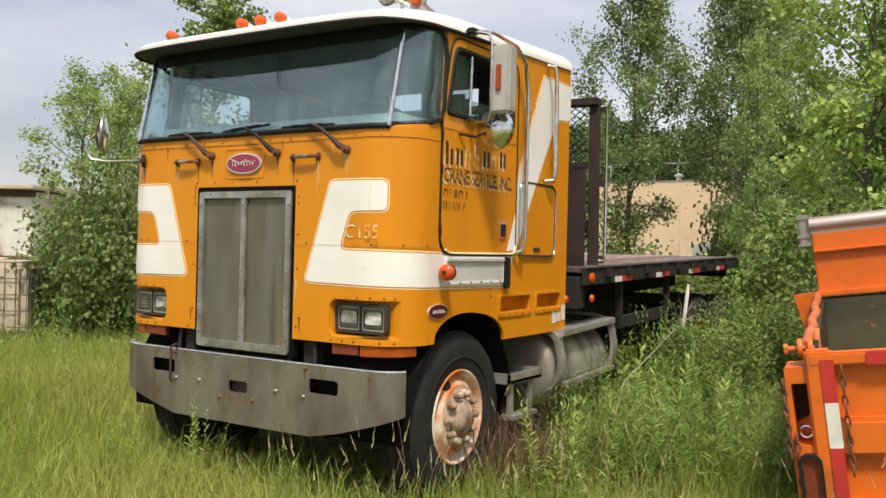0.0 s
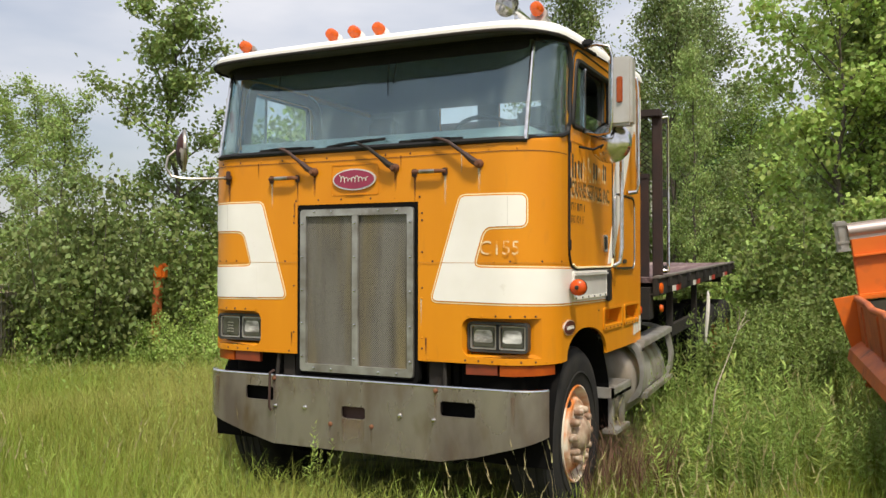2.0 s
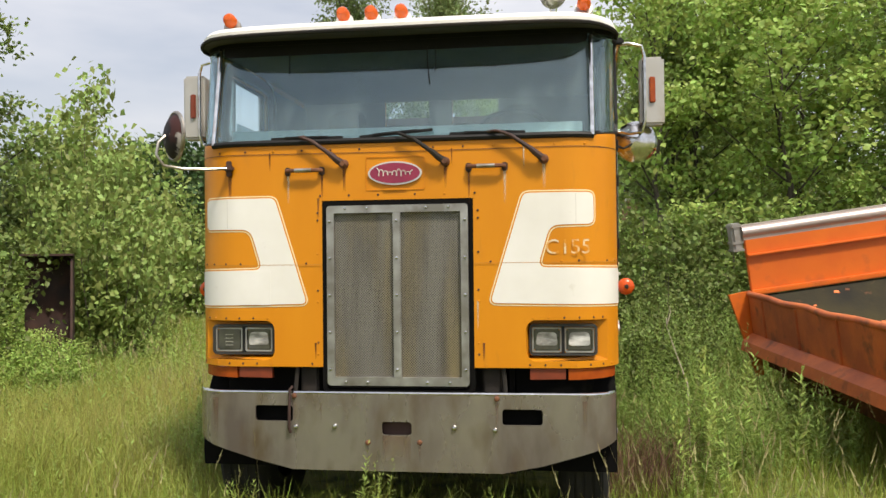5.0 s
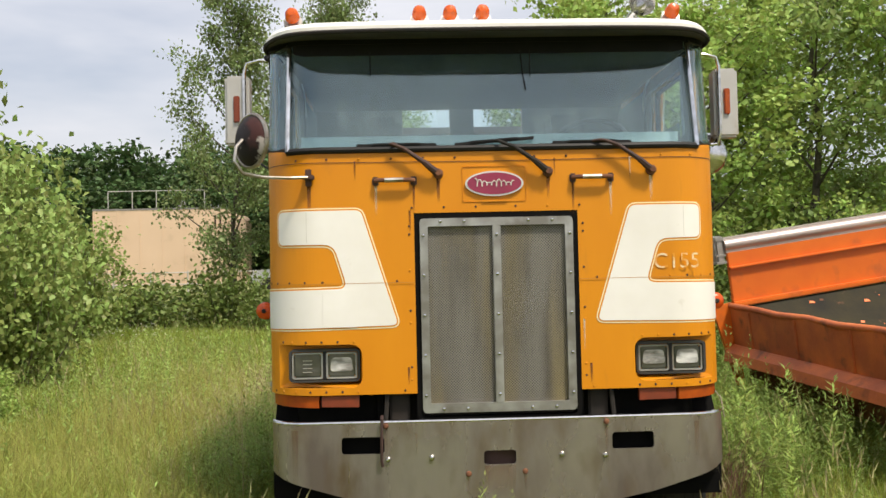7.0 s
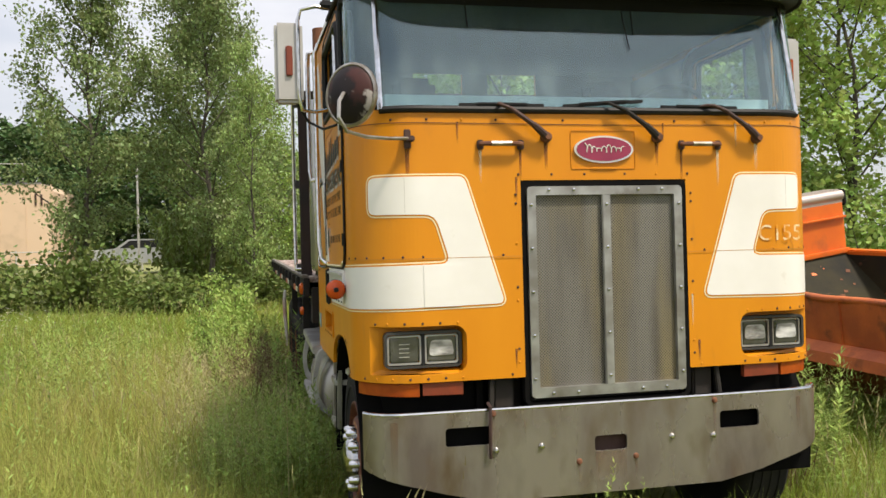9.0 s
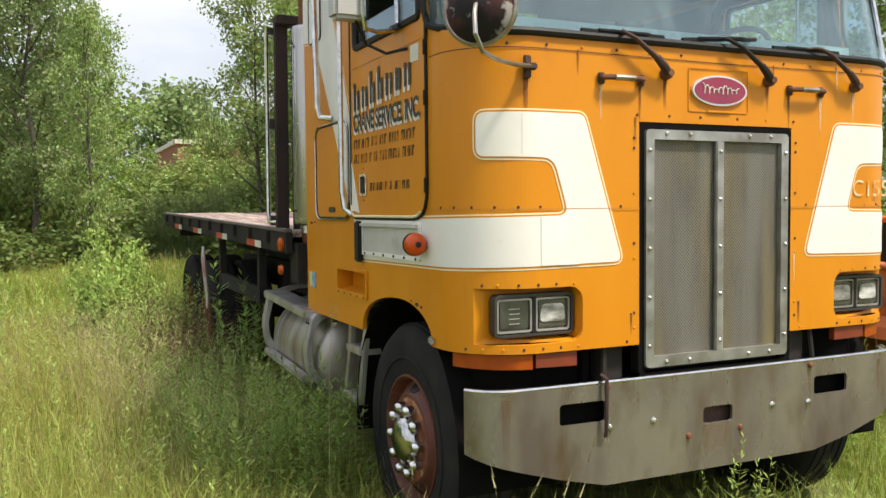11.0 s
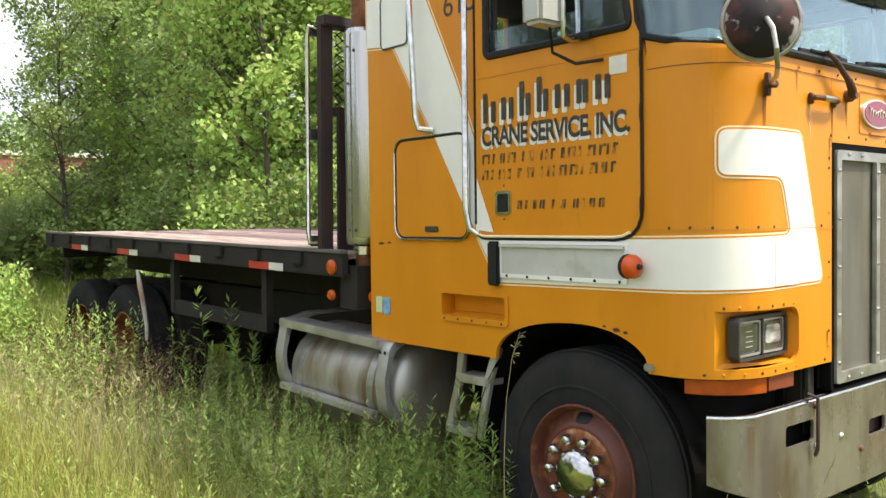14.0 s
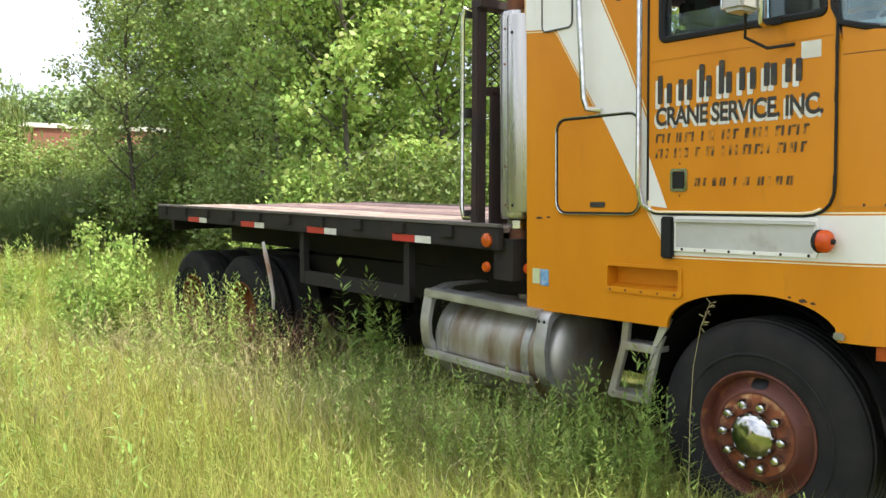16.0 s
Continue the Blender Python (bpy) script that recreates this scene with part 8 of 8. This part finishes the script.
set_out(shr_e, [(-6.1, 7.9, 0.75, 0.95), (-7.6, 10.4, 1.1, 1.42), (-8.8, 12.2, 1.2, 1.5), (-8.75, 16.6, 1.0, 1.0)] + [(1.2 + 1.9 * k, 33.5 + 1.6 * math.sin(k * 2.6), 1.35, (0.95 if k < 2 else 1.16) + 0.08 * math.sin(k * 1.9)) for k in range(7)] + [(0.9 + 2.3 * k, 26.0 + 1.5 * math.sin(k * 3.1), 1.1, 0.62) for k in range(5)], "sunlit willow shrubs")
set_out(shr_d, [(-16 + 2.4 * k, 21.5 + 1.7 * math.sin(k * 2.1), 1.0 + 0.2 * math.sin(k), 0.75 + 0.25 * math.cos(k * 1.7)) for k in range(12)] + [(-13.5, 4, 1, 0.9)] + [(-3 + 2.3 * k, 37 + 2 * math.sin(k * 2.6), 1.6, 2.05 + 0.12 * math.sin(k * 1.3)) for k in (0, 7, 8, 9, 10)] + [(6.6, 50, 0.75, 3.1), (-3.4, 27.5, 0.8, 1.55), (-2.3, 28.6, 0.8, 1.35)], "far shrubs")

def pushed_back(spots, f=1.62):
    """The same row of trees f times as far off and as large."""
    return [(-0.5 + f * (x + 0.5), -4.2 + f * (y + 4.2), s * f, hs * f) for x, y, s, hs in spots]


far_a = tree("far_tree", "dark tree in the distant wood", 13.0, 5.0, 2800, 0.62, LEAF_FAR, 21, clear=0.05, limbs=30)
far_b = tree("far_tree", "dark green tree in the distant wood", 11.0, 5.2, 2800, 0.62, LEAF_FAR, 22, clear=0.05, limbs=30)
set_out(far_a, pushed_back([(-60 + 6.4 * k + 2 * math.sin(k * 3.3), 84 + 5 * math.sin(k * 1.9), 1.0, 0.84 + 0.10 * math.sin(k * 2.7) + (0.08 if k > 6 else 0.0)) for k in range(10)] + [(-46 + 4.4 * k, 93 + 2 * math.sin(k * 2.2), 1.0, 0.95 + 0.07 * math.sin(k * 1.3)) for k in range(9)]), "distant wood")
set_out(far_b, pushed_back([(-57 + 6.4 * k + 2 * math.sin(k * 2.3), 78 + 4 * math.sin(k * 1.4), 1.0, 0.64 + 0.10 * math.sin(k * 1.7)) for k in range(9)]), "distant wood")
far_c = tree("far_tree", "pale green tree on the far rise, haze painted into its leaves", 11.0, 5.2, 2800, 0.62, LEAF_HAZE, 23, clear=0.05, limbs=30)
set_out(far_c, [(-4 + 3.3 * k + 1.2 * math.sin(k * 2.3), 84 + 6 * math.sin(k * 1.4), 0.85, (0.88 if k < 5 else 0.80) + 0.05 * math.sin(k * 1.7)) for k in range(1, 20)], "distant wood")

# ---- buildings and objects behind ----
shed = tagged(part("wall", Shape().prism([(-4.3, 0.0), (4.3, 0.0), (4.3, 5.5), (4.05, 5.9), (3.6, 6.0), (-4.3, 6.0)], -7.0, 7.0, pose(0, 0, 0, 90)), TANWALL), "", "")
hall = thing("warehouse", "low tan flat-roofed warehouse beyond the field", "building", pose(-34.4, 119.0, 0) @ Matrix.Diagonal((2.13, 1.0, 1.87, 1)))
shed.parent = hall
for k in range(7):
    part("wall_rib", Shape().box((-4.14 + k * 1.38, -7.02, 3.0), (0.05, 0.06, 6.0)), TANWALL, hall)
part("roof", Shape().box((-0.35, 0, 6.05), (7.9, 14.1, 0.12)), ROOFGREY, hall)
rl = Shape()
for k in range(5):
    rl.tube([(-3.4 + k * 1.5, -6.6, 6.1), (-3.4 + k * 1.5, -6.6, 7.38)], 0.032, 5)
rl.tube([(-3.4, -6.6, 7.38), (2.6, -6.6, 7.38)], 0.032, 5)
for x in (3.30, 3.62):
    part("wall_vent", Shape().box((x, -7.06, 4.95), (0.10, 0.10, 0.75)), BROWNRUST, hall, "narrow dark wall vent")
part("roof_rail", rl, WHITEWIRE, hall, "thin pale roof rail")
part("roof_vent", Shape().lathe([(0.18, 6.1), (0.18, 6.4), (0.3, 6.42), (0.3, 6.55), (0.0, 6.7)], 14, pose(1, -5.5, 0)), ALU, hall, smooth=True)
yard = Shape()
for k in range(9):
    yard.tube([(-8 + k * 2.2, -9.0, 0), (-8 + k * 2.2, -9.0, 2.2)], 0.05, 5)
for z in (0.7, 1.4, 2.1):
    yard.tube([(-8, -9.0, z), (9.6, -9.0, z)], 0.03, 5)
fence = thing("yard_fence", "grey pipe fence before the warehouse", "fence", pose(-15.0, 57.0, 0))
part("rail_frame", yard, WHITEWIRE, fence)

brick = thing("brick_building", "low red brick building far behind the trees", "building", pose(13.0, 66.0, 0))
part("wall", Shape().box((0, 0, 3.1), (14.0, 12, 6.2)), BRICKWALL, brick)
part("roof", Shape().box((0, 0, 6.35), (14.3, 12.3, 0.30)), DULLWHITE, brick, "pale roof edge")

white_b = thing("white_trailer", "weathered white site trailer with a rusty skirt", "trailer", pose(-29.2, 12.8, 0, 0, 0, 25))
part("box", Shape().box((0, 0, 1.95), (10.4, 2.5, 2.3), bevel=0.04), DULLWHITE, white_b)
part("roof", Shape().box((0, -0.1, 3.22), (10.9, 3.1, 0.14), bevel=0.03), TOTE, white_b, "pale flat roof with an overhang")
part("eave", Shape().box((0, -1.30, 3.02), (10.6, 0.10, 0.22)), BROWNRUST, white_b, "dark strip below the roof edge")
part("skirt", Shape().box((0, -1.2, 0.60), (10.2, 0.1, 0.55)), RUST, white_b)
for q in (-3, -2, 3):
    part("wheel", Shape().lathe([(0.0, -0.12), (0.48, -0.12), (0.5, 0.0), (0.48, 0.12), (0.0, 0.12)], 20, pose(q, -1.0, 0.5, 90)), RUBBER, white_b, smooth=True)

# parked car beside the far poplars
car = thing("parked_car", "silver car parked behind the shrubs", "car", pose(-6.9, 41.5, 1.05, 0, 0, 8))
prof = [(-2.2, 0.35), (-2.25, 0.75), (-2.1, 0.95), (-1.2, 1.05), (-0.6, 1.48), (0.8, 1.50), (1.5, 1.08), (2.1, 0.98), (2.25, 0.7), (2.2, 0.35)]
part("body", Shape().prism(prof, -0.85, 0.85, pose(0, 0, 0, 90)), CARPAINT, car)
part("side_glass", Shape().prism([(-1.0, 1.06), (-0.52, 1.42), (0.75, 1.43), (1.3, 1.08)], -0.86, 0.86, pose(0, 0, 0, 90)), BLACK, car)
for q in (-1.35, 1.35):
    for w in (-0.8, 0.8):
        part("wheel", Shape().lathe([(0.0, -0.1), (0.3, -0.1), (0.32, 0.0), (0.3, 0.1), (0.0, 0.1)], 18, pose(q, w, 0.32, 90)), RUBBER, car, smooth=True)
pole = thing("lamp_post", "thin pale steel lamp post", "lamp post", pose(-6.7, 39.0, 0.95))
part("shaft", Shape().tube([(0, 0, 0), (0, 0, 4.9)], [0.06, 0.045], 8), WHITEWIRE, pole, smooth=True)
part("cap", Shape().lathe([(0.06, 4.9), (0.07, 4.95), (0.0, 5.0)], 10), GREY_BEZEL, pole, smooth=True)

# rusted steel box among the shrubs, an orange post and a wire cage
rb = thing("rusted_bin", "rust-brown open steel bin standing in the shrubs", "bin", pose(-5.95, 6.8, 0, 0, 0, 28))
part("back_plate", Shape().box((-0.32, 0.4, 0.85), (0.64, 0.03, 1.65)), BROWNRUST, rb)
part("side_plate", Shape().prism([(-0.25, 0.05), (0.42, 0.05), (0.42, 1.70), (-0.05, 1.62)], -0.015, 0.015, Matrix(((0, 0, 1, 0), (1, 0, 0, 0), (0, 1, 0, 0), (0, 0, 0, 1)))), BROWNRUST, rb)
part("top_flange", Shape().box((-0.32, 0.16, 1.68), (0.68, 0.52, 0.03), None, 0.005), BROWNRUST, rb)
part("floor_plate", Shape().box((-0.32, 0.1, 0.25), (0.64, 0.6, 0.03)), BROWNRUST, rb)
op = thing("orange_post", "rusty orange steel post overgrown with leaves", "post", pose(-6.15, 4.75, 0, 0, 3, 10))
part("shaft", Shape().box((0, 0, 0.65), (0.10, 0.10, 1.30), bevel=0.01), ORANGE_WORN, op)
part("head", Shape().box((0.03, 0, 1.36), (0.17, 0.14, 0.22), None, 0.03), ORANGE, op)
cg = thing("tote_tank", "cream plastic tank in a dark wire cage on the grass", "tank", pose(-8.05, 3.25, 0, 0, 0, 35) @ Matrix.Diagonal((1, 1, 1.08, 1)))
part("inner_tank", Shape().box((0, 0, 0.60), (1.13, 0.93, 0.98), None, 0.09), TOTE, cg, "cream plastic tank", smooth=True)
part("filler_lid", Shape().lathe([(0.11, 1.08), (0.115, 1.10), (0.10, 1.125), (0.0, 1.13)], 18), TOTE, cg, smooth=True)
runs = [((-0.6 + k * 0.15, yy, 0.0), (-0.6 + k * 0.15, yy, 1.08)) for k in range(9) for yy in (-0.5, 0.5)] + [((xx, -0.5 + k * 0.14, 0.0), (xx, -0.5 + k * 0.14, 1.08)) for k in range(8) for xx in (-0.6, 0.6)]
for a, b in runs:
    part("upright_wire", Shape().tube([a, b], 0.007, 4), DARKWIRE, cg)
for k in range(6):
    z = 0.05 + k * 0.205
    part("hoop_wire", Shape().tube([(-0.6, -0.5, z), (0.6, -0.5, z), (0.6, 0.5, z), (-0.6, 0.5, z), (-0.6, -0.5, z)], 0.008, 4), DARKWIRE, cg)

# a bare dead branch leaning out of the weeds, and a lone tall stalk by the wheel
db = thing("dead_branch", "bare bleached branch sticking out of the weeds", "branch", pose(1.75, 1.75, 0.35))
def limb(pts, r0):
    return Shape().tube([Vector(p) - Vector((1.75, 1.75, 0.35)) for p in pts], [r0 * (1 - 0.75 * k / (len(pts) - 1)) for k in range(len(pts))], 6)
part("main_limb", limb([(1.72, 1.50, 0.0), (1.75, 1.86, 0.62), (1.75, 2.50, 0.78), (1.75, 3.09, 0.94)], 0.0065), TWIG, db, smooth=True)
for tip in ((1.78, 3.68, 0.99), (1.72, 2.74, 1.19), (1.75, 3.03, 1.17), (1.80, 3.27, 1.11)):
    a, e = Vector((1.75, 3.09, 0.94)), Vector(tip)
    part("twig", limb([a, (a + e) / 2 + Vector((0.02, 0.0, 0.03)), e], 0.004), TWIG, db, smooth=True)
st = thing("tall_grass_stalk", "single dry seed stalk bending over beside the wheel", "grass stalk", pose(-1.45, 0.86, 0.0))
part("stem", Shape().tube([(0, 0.0, 0), (0.0, -0.005, 0.58), (0.0, -0.02, 0.81), (0.0, -0.055, 0.99), (0.0, -0.10, 1.10)], [0.0018, 0.0016, 0.0014, 0.0012, 0.0008], 5), STRAW, st, smooth=True)
rs_ = random.Random(9)
head_ = Shape()
for k in range(16):
    c = Vector((0, -0.055, 0.99)).lerp(Vector((0, -0.10, 1.10)), k / 15)
    d = Vector((rs_.uniform(-1, 1), rs_.uniform(-1, 1), rs_.uniform(-0.4, 0.8))).normalized() * 0.028
    head_.tube([c, c + d], [0.0006, 0.0016], 4)
part("seed_head", head_, STRAW, st)
